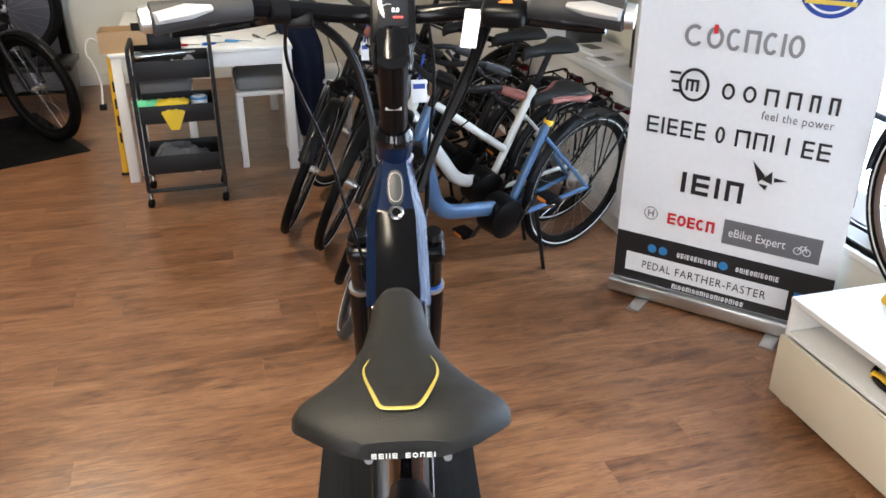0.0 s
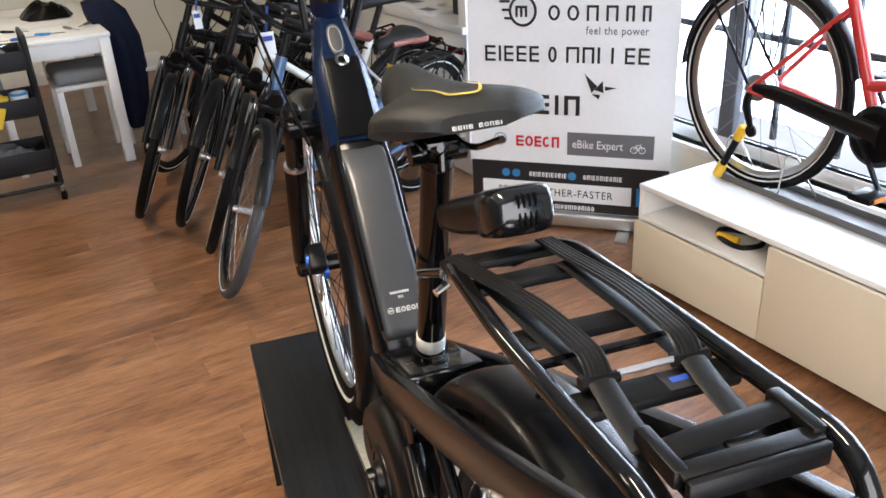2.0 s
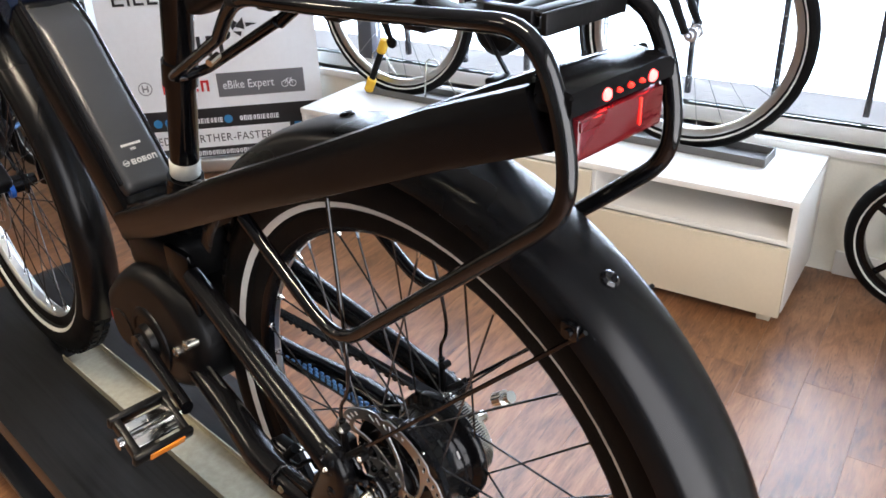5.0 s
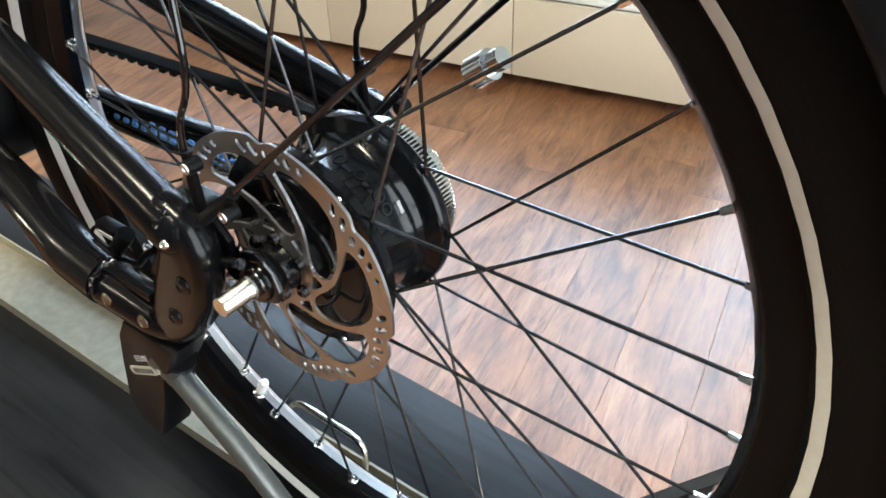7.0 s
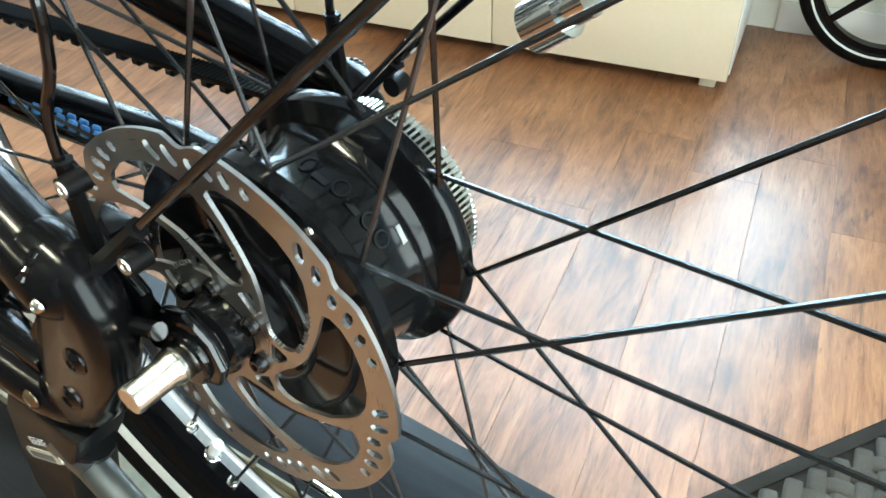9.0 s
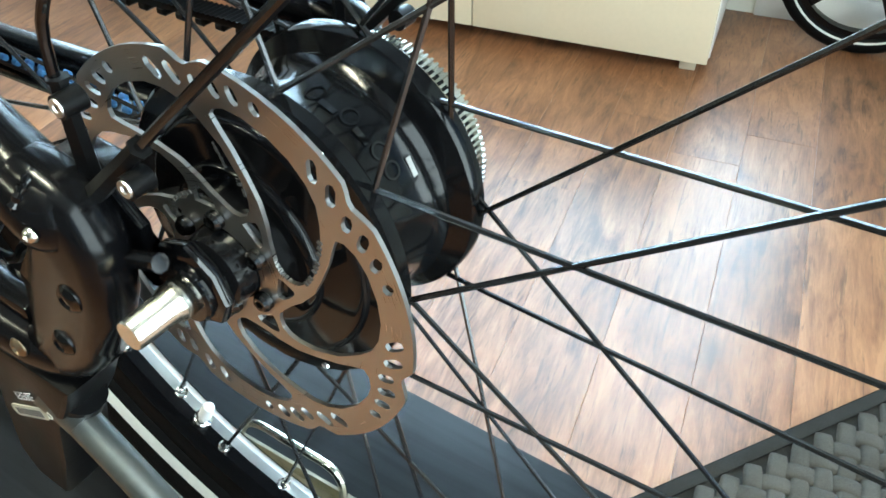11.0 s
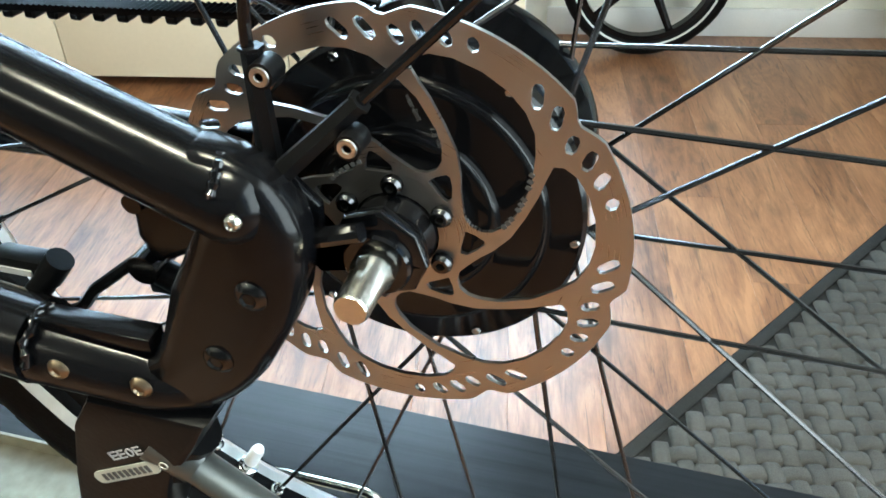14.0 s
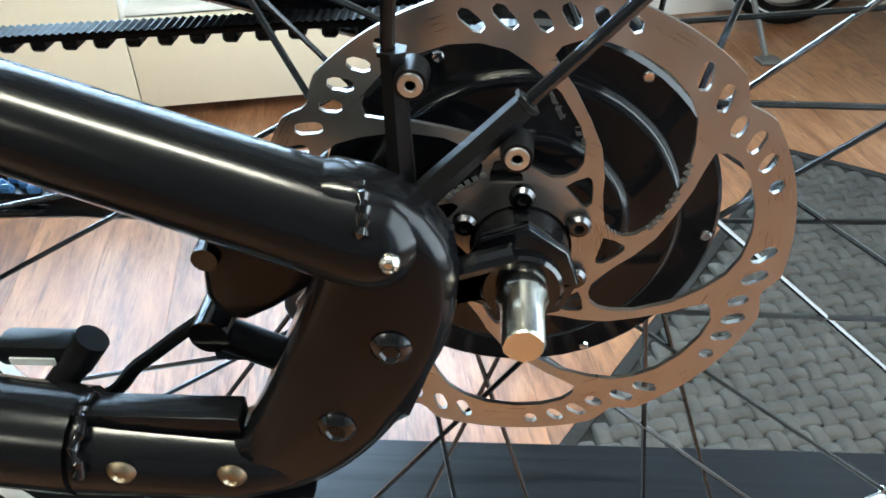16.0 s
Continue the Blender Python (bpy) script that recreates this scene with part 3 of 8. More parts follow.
rpart("window_frame", outer_frame, TRIMP, window, "white window frame")
for s, w, mm in ((-0.03, 0.075, FRAMEG), (0.985, 0.075, BARBLK)):
    rpart("mullion", lambda bm: box(bm, (s - w / 2, 0.465, SILL + 0.05), (s + w / 2, 0.535, HEAD - 0.06), 0.004), mm, window, "upright mullion")
for a, b in ((-0.89, -0.07), (0.01, 0.945), (1.025, 2.19)):
    pane = rpart("pane", lambda bm: box(bm, (a, 0.498, SILL + 0.052), (b, 0.502, HEAD - 0.062)), GLASS, window, "clear window pane")
    pane.visible_shadow = False
rpart("window_sill", lambda bm: box(bm, (WIN0 - 0.04, 0.40, SILL - 0.03), (WIN1 + 0.04, 0.47, SILL), 0.004), TRIMP, window, "white painted window sill")

# bars just outside the glass
railing = tagged(thing("window_grille", ROOM @ pose(0.9, 0.57, 0.5)), "black steel bars fixed outside the shop window", "grille")
for z in (0.872, 1.60, 2.2):
    rpart("rail", lambda bm: box(bm, (WIN0, 0.556, z - 0.013), (WIN1, 0.578, z + 0.013), 0.003), BARBLK, railing)
for s in (-0.72, -0.43, 0.12, 0.40, 0.68, 1.315, 1.605, 1.89):
    rpart("bar", lambda bm: box(bm, (s - 0.009, 0.556, 0.490), (s + 0.009, 0.578, 2.40), 0.002), BARBLK, railing)

SKYCARD = glow("bright_overcast_street", (0.93, 0.97, 1.0), 2.6)
# Paving colour raised to keep the view outside near white.
PAVE = surf("pale_paving", (0.80, 0.79, 0.77), 0.8, var=0.06, bump=0.1, scale=10)
ground = room_part("ground", lambda bm: box(bm, (-60, -60, -0.3), (60, 60, -0.14)), PAVE, "pale paving of the street outside")
back = room_part("backdrop", lambda bm: box(bm, (-30, 14, -0.14), (30, 14.1, 14)), SKYCARD, "bright white street distance beyond the window")
front_pane = room_part("window_2", lambda bm: box(bm, (X1 + 0.06, -4.4, 0.12), (X1 + 0.07, -1.0, 2.6)), GLASS, "large clear glass pane of the shop front")
front_pane.visible_shadow = False

# ---- floor boards ----
PLANK_L, PLANK_W = 1.22, 0.149
bm = bmesh.new()
box(bm, (-PLANK_L / 2 + 0.00015, -PLANK_W / 2 + 0.00015, -0.010), (PLANK_L / 2 - 0.00015, PLANK_W / 2 - 0.00015, 0.0), 0.0004, seg=1)
plank_mesh = finish(bm, "floor_board", FLOORW)
rng = random.Random(4)
rest = bmesh.new()                       # boards far from the walk, joined
for i in range(int((X1 - X0) / PLANK_W) + 1):
    y = X0 + PLANK_W * (i + 0.5)
    x = Y0 - rng.random() * PLANK_L
    while x < Y1:
        a, b = max(x, Y0), min(x + PLANK_L, Y1)
        flip = 90 if rng.random() < 0.5 else -90
        if b - a > 0.03:
            m = pose(y, (a + b) / 2, 0, 0, 0, flip) @ Matrix.Diagonal(((b - a) / PLANK_L, 1, 1, 1))
            if b > -3.6:
                ob = new("floor_board", plank_mesh)
                ob.parent = floor
                ob.matrix_basis = m
            else:
                box(rest, (-PLANK_L / 2, -PLANK_W / 2 + 0.0002, -0.010), (PLANK_L / 2, PLANK_W / 2 - 0.0002, 0.0), 0, m)
        x += PLANK_L
far_boards = part("far_floor_boards", rest, FLOORW, floor)
far_boards.matrix_parent_inverse = Matrix.Identity(4)
tagged(far_boards, kind="stuff")

# ---- the low black platform under the bike ----
P_TOP = 0.437
plat = tagged(thing("display_platform", pose(-0.005, 0.58, 0)), "low black wood-grain display platform standing on the floor", "platform")


def slab(bm):
    box(bm, (-0.88, -0.183, P_TOP - 0.05), (0.88, 0.183, P_TOP), 0.002)


def turned(bm, m):
    bmesh.ops.transform(bm, matrix=m, verts=bm.verts)
    return bm


PM = pose(-0.003, 0.585, 0, 0, 0, 90)
top = one("top", slab, BLACKW, None, "black-brown veneer top")
top.parent = plat
top.matrix_parent_inverse = place(plat).inverted()
top.matrix_basis = PM
for sx in (-0.855, 0.855):
    side = one("side_panel", lambda bm: box(bm, (sx - 0.025, -0.180, 0.0), (sx + 0.025, 0.180, P_TOP - 0.0505), 0.002), BLACKW, None)
    side.parent, side.matrix_parent_inverse, side.matrix_basis = plat, place(plat).inverted(), PM
shelf = one("lower_shelf", lambda bm: box(bm, (-0.828, -0.17, 0.13), (0.828, 0.17, 0.15), 0.002), BLACKW, None)
shelf.parent, shelf.matrix_parent_inverse, shelf.matrix_basis = plat, place(plat).inverted(), PM

# aluminium wheel tray with wire hoops
tray = tagged(thing("wheel_tray", pose(0.02, 0.6, P_TOP)), "narrow pale metal wheel tray lying on the platform", "wheel tray")
TM = pose(0.016, 0.72, P_TOP, 0, 0, 0.8)
TRAYM = surf("pale_galvanised_sheet", (0.33, 0.30, 0.225), 0.42, metal=0.55, var=0.25, bump=0.1, scale=14)
one("base", lambda bm: (box(bm, (-0.034, -0.86, 0.0005), (0.034, 0.33, 0.004)), box(bm, (0.034, -0.86, 0.0005), (0.0365, 0.33, 0.016)), box(bm, (-0.0365, -0.86, 0.0005), (-0.034, 0.33, 0.016)), turned(bm, TM)), TRAYM, tray)
for y in (0.12,):
    one("wire_hoop", lambda bm: tube(bm, bent([(0.052, y - 0.05, P_TOP + 0.006), (0.056, y - 0.05, P_TOP + 0.05), (0.056, y + 0.045, P_TOP + 0.05), (0.050, y + 0.06, P_TOP + 0.006)], 0.02), 0.0032, 8), ZINC, tray, "bent zinc-plated wire hoop")

# ---- the black e-bike on the platform ----
bike = tagged(thing("electric_bicycle", pose(0, 0.56, P_TOP + 0.006)), "black step-through electric bicycle with rear rack on platform", "electric bicycle")
RA, FA = Vector((0.0, 0.0095, 0.7955)), Vector((0.0, 1.135, 0.792))
R_TYRE, R_NIP = 0.345, 0.262
RW = RA + Vector((0, -0.002, -0.003))


def tyre(bm, c, w=0.027, r_out=R_TYRE, r_in=0.282):
    prof = []
    mid, rad = (r_out + r_in) / 2, (r_out - r_in) / 2
    for k in range(24):
        t = 2 * math.pi * k / 24
        prof.append((w * math.copysign(abs(math.cos(t)) ** (0.7 if math.sin(t) < 0 else 1.0), math.cos(t)), mid + rad * math.sin(t)))
    lathe(bm, prof, c, 72, close_profile=True)


def tread(bm, c, w=0.027, r_out=R_TYRE):
    n = 84
    for k in range(n):
        for s, off in ((-1, 0.0), (1, 0.5)):
            a = 2 * math.pi * (k + off) / n
            m = Matrix.Translation(c) @ Matrix.Rotation(a, 4, "X")
            box(bm, (s * 0.003, -0.008, r_out - 0.004), (s * 0.015, 0.008, r_out + 0.0018), 0, m)
            m = m @ Matrix.Rotation(s * 0.62, 4, "Y")
            box(bm, (s * 0.004, -0.006, r_out - 0.017), (s * 0.011, 0.006, r_out - 0.0005 - 0.004), 0, Matrix.Translation(c) @ Matrix.Rotation(a + 0.03, 4, "X"))


def wheel(c, hc, parent, name, hub_l, hub_r, r_hub_l, r_hub_r, spokes=36, phase=0.0, leads=((-36, 36), (-36, 36)), bed=False):
    w = one(name, lambda bm: lathe(bm, [(-0.0150, 0.288), (-0.0148, 0.271), (-0.0120, 0.2655), (-0.007, R_NIP - 0.001), (0.007, R_NIP - 0.001), (0.0120, 0.2655), (0.0148, 0.271), (0.0150, 0.288)], c, 72, close_profile=True), RIM, parent, "polished silver rim")
    for s in (-1, 1):
        one("rim_side", lambda bm: lathe(bm, [(s * 0.0138, 0.2675), (s * 0.0154, 0.2710), (s * 0.0156, 0.288)], c, 72), RUBBER, w, "black rim flank")
    # Black cover on the camera-side rim half only; the silver rest imitates glare.
    if bed:
        one("dark_rim_half", lambda bm: lathe(bm, [(0.0005, R_NIP - 0.0016), (-0.0072, R_NIP - 0.0016), (-0.0123, 0.2648), (-0.0140, 0.2670), (-0.0140, 0.2685), (-0.0072, R_NIP + 0.0005), (0.0005, R_NIP + 0.0005)], c, 72, close_profile=True), SATIN, w, "camera-side half of the rim bed, blacked so the rest imitates glare")
    t = one("tyre", lambda bm: tyre(bm, c), RUBBER, w, "black rubber tyre with reflective stripe")
    one("tread", lambda bm: tread(bm, c), RUBBER, t)
    for s in (-1, 1):
        one("reflective_stripe", lambda bm: lathe(bm, [(s * 0.0206, 0.2896), (s * 0.0228, 0.2928), (s * 0.0243, 0.2964)], c, 72), REFLECT, t)
    for k in range(spokes):
        s = -1 if k % 2 else 1
        j = k // 2
        a_rim = 2 * math.pi * k / spokes + phase
        a_hub = a_rim + radians(leads[0 if s < 0 else 1][j % 2])
        hx, hr = (hub_l, r_hub_l) if s < 0 else (hub_r, r_hub_r)
        p0 = hc + Vector((hx, hr * math.cos(a_hub), hr * math.sin(a_hub)))
        p1 = c + Vector((s * 0.003, (R_NIP + 0.004) * math.cos(a_rim), (R_NIP + 0.004) * math.sin(a_rim)))
        sp = one("spoke", lambda bm: rod(bm, p0, p1, 0.00115, 6), SPOKE, w)
        d = (p0 - p1).normalized()
        if bed:
            rad = Vector((0, math.cos(a_rim), math.sin(a_rim)))
            tan = Vector((0, -rad.z, rad.y))
            o = c + rad * (R_NIP - 0.0018) + Vector((s * 0.003, 0, 0))
            one("eyelet", lambda bm: tube(bm, [o + Vector((0.0036, 0, 0)) * math.cos(q) + tan * (0.0036 * math.sin(q)) for q in (2 * math.pi * i / 12 for i in range(13))], 0.0009, 5), CHROME, sp, "bright spoke eyelet")
        one("nipple", lambda bm: tube(bm, [p1, p1 + d * 0.006, p1 + d * 0.0062, p1 + d * 0.013], [0.0031, 0.0031, 0.0023, 0.002], 8), CHROME, sp)
    return w


rear = wheel(RW, RA, bike, "rear_wheel", -0.024, 0.031, 0.0640, 0.0603, 36, phase=radians(4.0), leads=((-33, 31.5), (-31, 40)), bed=True)
front = wheel(FA, FA, bike, "front_wheel", -0.020, 0.026, 0.024, 0.020, 32, phase=radians(2.0))

# tube valve and the spoke magnet
va = Vector((0, 0.4848, -0.8746))
valve = one("valve", lambda bm: tube(bm, [RW + va * 0.268, RW + va * 0.240], 0.0029, 10), CHROME, rear, "bright valve stem")
one("valve_nut", lambda bm: tube(bm, [RW + va * 0.2605, RW + va * 0.2600, RW + va * 0.2570, RW + va * 0.2565], [0.0055, 0.0062, 0.0062, 0.0052], 12), CHROME, valve)
one("valve_cap", lambda bm: tube(bm, [RW + va * r for r in (0.2530, 0.2520, 0.2400, 0.2370, 0.2360)], [0.0036, 0.0044, 0.0042, 0.0034, 0.0015], 14), PAPER, valve, "pale valve cap")
mg = Vector((0.0066, -0.0992, 0.9291))
md = Vector((0.05, -0.80, 0.60)).normalized()
one("spoke_magnet", lambda bm: tube(bm, [mg - md * 0.010, mg + md * 0.002, mg + md * 0.0021, mg + md * 0.010], [0.0078, 0.0078, 0.0055, 0.0055], 20), CHROME, rear, "silver spoke magnet")

# rear hub: flanges, shell, brake side, belt cog
def hub_shell(bm):
    def edge(x, r, k):                        # rounded outer edge of a raised ring
        return [(x - k * math.cos(radians(a)), r + k * math.sin(radians(a))) for a in (0, 18, 36, 54, 72, 90)]

    prof = [(-0.0385, 0.018)] + edge(-0.0350, 0.0325, 0.0038) + [(-0.0344, 0.0378)] + edge(-0.0304, 0.0500, 0.0040) + [(-0.0300, 0.0552), (-0.0300, 0.0655), (-0.0285, 0.067), (-0.023, 0.067), (-0.0215, 0.0655), (-0.019, 0.053), (-0.012, 0.0505), (0.0, 0.050), (0.012, 0.0505), (0.0165, 0.0525),
            (0.0195, 0.0545), (0.022, 0.054), (0.026, 0.0620), (0.0285, 0.0630), (0.034, 0.0630), (0.036, 0.0615), (0.036, 0.02)]
    lathe(bm, prof, RA, 64)


hub = one("hub", hub_shell, HUBM, rear, "black anodised gear hub", 30)
for k in range(18):
    a = 2 * math.pi * k / 18 + 0.1
    one("flange_hole", lambda bm: lathe(bm, [(-0.0306, 0.0), (-0.0309, 0.0016), (-0.0302, 0.0020)], RA + Vector((0, 0.0635 * math.cos(a), 0.0635 * math.sin(a))), 8), CHROME, hub) if k % 3 == 0 else None
for i, w in enumerate((0.008, 0.008, 0.003, 0.009, 0.003, 0.009)):          # faint printed mark round the shell
    a = radians(150 - 9.5 * i)
    m = Matrix.Translation(RA + Vector((-0.002, 0.0503 * math.cos(a), 0.0503 * math.sin(a)))) @ Matrix.Rotation(a - radians(90), 4, "X")
    one("shell_mark", lambda bm: shapes(bm, [("ring" if w > 0.005 else "bar", w)], 0.0075, 0.0009, m, None, 0.0002), GLOSS, hub)
one("shell_sticker", lambda bm: box(bm, (0.010, -0.002, 0.0506), (0.0125, 0.006, 0.0509), 0, Matrix.Translation(RA) @ Matrix.Rotation(radians(62), 4, "X")), PRINT, hub, "tiny pale sticker")

N_COG = 108
def cog(bm):
    prof = [(0.040, 0.018), (0.040, 0.0467), (0.0595, 0.0467), (0.0595, 0.018)]
    lathe(bm, prof, RA, 48)
    for k in range(N_COG):
        box(bm, (0.040, -0.00062, 0.0455), (0.0585, 0.00062, 0.0489), 0, Matrix.Translation(RA) @ Matrix.Rotation(2 * math.pi * k / N_COG, 4, "X"))


one("belt_cog", cog, ZINC, rear, "toothed silver belt cog")

# brake rotor with vent holes and curved arms
def rotor_fill(bm):
    def at(r, a):
        return r * math.cos(radians(a)), r * math.sin(radians(a))

    step = 360 / 7                           # seven swept arms
    out = []
    for k in range(7):
        for a in range(26):
            ang = 96.0 + step * a / 26
            d = ang - 136.0
            cut = 0.0038 * max(0.0, min(d / 4.0, 1.0, (11.0 - d) / 5.5)) if 0 < d < 11 else 0.0
            out.append(at(0.0850 - cut, ang + step * k))
    holes = []
    side = [(66, 147.8), (69, 149.2), (71.5, 153), (72.8, 159), (73, 167), (72.3, 175), (70.5, 182), (67.5, 188.2), (63, 193.6), (55.5, 203), (46.5, 213.4), (40.5, 219.4), (36.5, 222.4), (32.5, 222.4),
            (29.2, 218), (27.8, 211), (28.8, 203), (32, 191.5), (36.3, 184), (42.8, 174), (49, 164.5), (56.5, 156), (61, 151.4)]
    foot = [(26.5, 118.8), (30, 122), (33.2, 126.2), (33.2, 129), (31, 134), (27.6, 141.0), (25.2, 141.6), (24.6, 138), (25.2, 128)]
    for k in range(7):                       # openings between the arms, with a small window at each foot
        holes.append([at(r / 1000, a + step * k) for r, a in side])
        holes.append([at(r / 1000, a + step * k) for r, a in foot])
        for a, r, lng in ((129.7, 0.0772, 0.0092), (136.6, 0.0768, 0.0092), (144.3, 0.0754, 0.0074), (149.9, 0.0776, 0.0084), (155.9, 0.0786, 0.0074), (162.5, 0.0796, 0.0054)):
            b = a + step * k
            holes.append(slot(at(r, b), b - 38, lng, 0.0040, 3))
    holes.append([at(0.0165, 15 * k) for k in range(24)])
    plate(bm, out, -0.0475, -0.0457, holes)


rot = one("brake_rotor", rotor_fill, ROTOR, rear, "brushed steel brake rotor with slots", 30)
rot.matrix_parent_inverse = place(rear).inverted() @ Matrix.Translation(RA)
for k in range(6):
    a = 2 * math.pi * k / 6 + 0.5236
    one("rotor_bolt", lambda bm: lathe(bm, [(-0.0478, 0.0041), (-0.050, 0.0041), (-0.0515, 0.0030), (-0.0515, 0.0016), (-0.0500, 0.0014), (-0.0500, 0.0)], RA + Vector((0, 0.0205 * math.cos(a), 0.0205 * math.sin(a))), 12), DARKBOLT, rot)
    one("bolt_socket", lambda bm: lathe(bm, [(-0.0512, 0.0), (-0.0512, 0.0012), (-0.0516, 0.0018)], RA + Vector((0, 0.0205 * math.cos(a), 0.0205 * math.sin(a))), 6), SLOT, rot)
for word, r, a, w in (("wear-limit", 0.0560, 97.2, 0.0098), ("1.8", 0.0467, 109.4, 0.0030), ("mm", 0.0440, 113.6, 0.0030)):      # engraved along one arm
    u = Vector((0, math.cos(radians(a + 148)), math.sin(radians(a + 148))))
    v = Vector((0, u.z * -1, u.y)) * -1
    o = RA + Vector((-0.0478, r * math.cos(radians(a)), r * math.sin(radians(a)))) - v * 0.0012
    writing("engraved_words", word, 0.0029, INK, rot, Matrix(((0, 0, -1, o.x), (u.y, v.y, 0, o.y), (u.z, v.z, 0, o.z), (0, 0, 0, 1))), width=w, depth=0.00015)
for i in range(6):                       # unreadable print near the carrier and along another arm
    a = radians(66 - 5.2 * i)
    one("rotor_print", lambda bm: box(bm, (-0.0001, -0.0008, -0.0009), (0.0002, 0.0008, 0.0009), 0, Matrix.Translation(RA + Vector((-0.0477, 0.0298 * math.cos(a), 0.0298 * math.sin(a)))) @ Matrix.Rotation(a, 4, "X")), INK, rot)
for i in range(11):
    f = i / 10
    r, a = 0.058 - 0.017 * f, radians(147.5 + 20 * f)
    if i not in (3, 7):
        one("rotor_print", lambda bm: box(bm, (-0.0001, -0.0008, -0.0010), (0.0002, 0.0008, 0.0010), 0, Matrix.Translation(RA + Vector((-0.0477, r * math.cos(a), r * math.sin(a)))) @ Matrix.Rotation(a - radians(24), 4, "X")), INK, rot)

# axle: disc carrier, spacers, nuts
one("brake_carrier", lambda bm: lathe(bm, [(-0.036, 0.028), (-0.0455, 0.028), (-0.0460, 0.0160), (-0.0480, 0.0156), (-0.056, 0.0148), (-0.058, 0.012), (-0.066, 0.0105)], RA, 40), HUBM, hub)
one("axle_clamp", lambda bm: lathe(bm, [(-0.060, 0.0005), (-0.060, 0.0118), (-0.0612, 0.0130), (-0.0640, 0.0130), (-0.0648, 0.0118), (-0.0655, 0.0126), (-0.0685, 0.0126), (-0.0695, 0.0116), (-0.0695, 0.0005)], RA, 36), GLOSS, bike)


def nut(bm, s):
    m = Matrix.Translation(RA)
    if s < 0:
        prof = [(-0.0695, 0.0), (-0.0695, 0.0076), (-0.0700, 0.0080), (-0.0745, 0.0080), (-0.0775, 0.0066), (-0.0930, 0.0063), (-0.0940, 0.0057), (-0.0940, 0.0)]
    else:
        prof = [(0.062, 0.0), (0.062, 0.0095), (0.0625, 0.0098), (0.070, 0.0098), (0.071, 0.0078), (0.096, 0.0074), (0.098, 0.0062), (0.098, 0.0)]
    lathe(bm, prof, RA, 12)


one("axle_nut", lambda bm: nut(bm, -1), ZINC, bike, "worn zinc-plated axle nut", 40)
one("axle_nut", lambda bm: nut(bm, 1), ZINC, bike, "worn zinc-plated axle nut", 40)

# frame: left and right rear ends
def ripples(bm, pts, r):
    """A weld seam whose thickness swells and shrinks like overlapping drops."""
    n = len(pts)
    tube(bm, pts, [r * (0.35 if i in (0, n - 1) else 1.0 if i % 2 else 0.66) for i in range(n)], 10)


def dropout(side):
    o = [(0.072, 0.842), (0.060, 0.8445), (0.050, 0.842), (0.043, 0.8385), (0.036, 0.833), (0.031, 0.8255), (0.0285, 0.818), (0.0277, 0.810), (0.0285, 0.800), (0.031, 0.788), (0.036, 0.7765), (0.043, 0.763), (0.051, 0.7485), (0.057, 0.7405), (0.064, 0.733), (0.073, 0.7258), (0.085, 0.7192), (0.098, 0.7150), (0.130, 0.7145), (0.152, 0.716), (0.152, 0.738), (0.108, 0.742), (0.098, 0.7475), (0.093, 0.757), (0.086, 0.7715), (0.078, 0.7885), (0.072, 0.802), (0.067, 0.813), (0.070, 0.822)]
    d = one("dropout", lambda bm: plate(bm, o, side * 0.0675, side * 0.0905, bevel=0.0088), SATIN, bike, "forged black dropout plate", 60)
    for (y, z), r, mt in (((0.047, 0.791), 0.0062, ZINC), ((0.066, 0.757), 0.0062, ZINC), ((0.045, 0.825), 0.0032, ZINC), ((0.102, 0.7360), 0.0050, BRASS), ((0.1375, 0.7385), 0.0050, BRASS)):
        x = side * (0.0950 if z > 0.82 else 0.0905 if y < 0.09 else 0.0935 if y < 0.12 else 0.0955)
        one("bolt", lambda bm: lathe(bm, [(0.0, r * 1.0), (side * 0.0006, r), (side * 0.0022, r * 0.72), (side * 0.0026, r * 0.5), (side * 0.0015, r * 0.36), (side * 0.0012, 0.0)], (x, y, z), 14), DARKBOLT if mt is ZINC and r > 0.005 else mt, d, "button-head screw")
        if r > 0.005:
            one("bolt_socket", lambda bm: lathe(bm, [(side * 0.0020, 0.0), (side * 0.0020, r * 0.4), (side * 0.0027, r * 0.52)], (x, y, z), 6), HUBM, d)
    return d


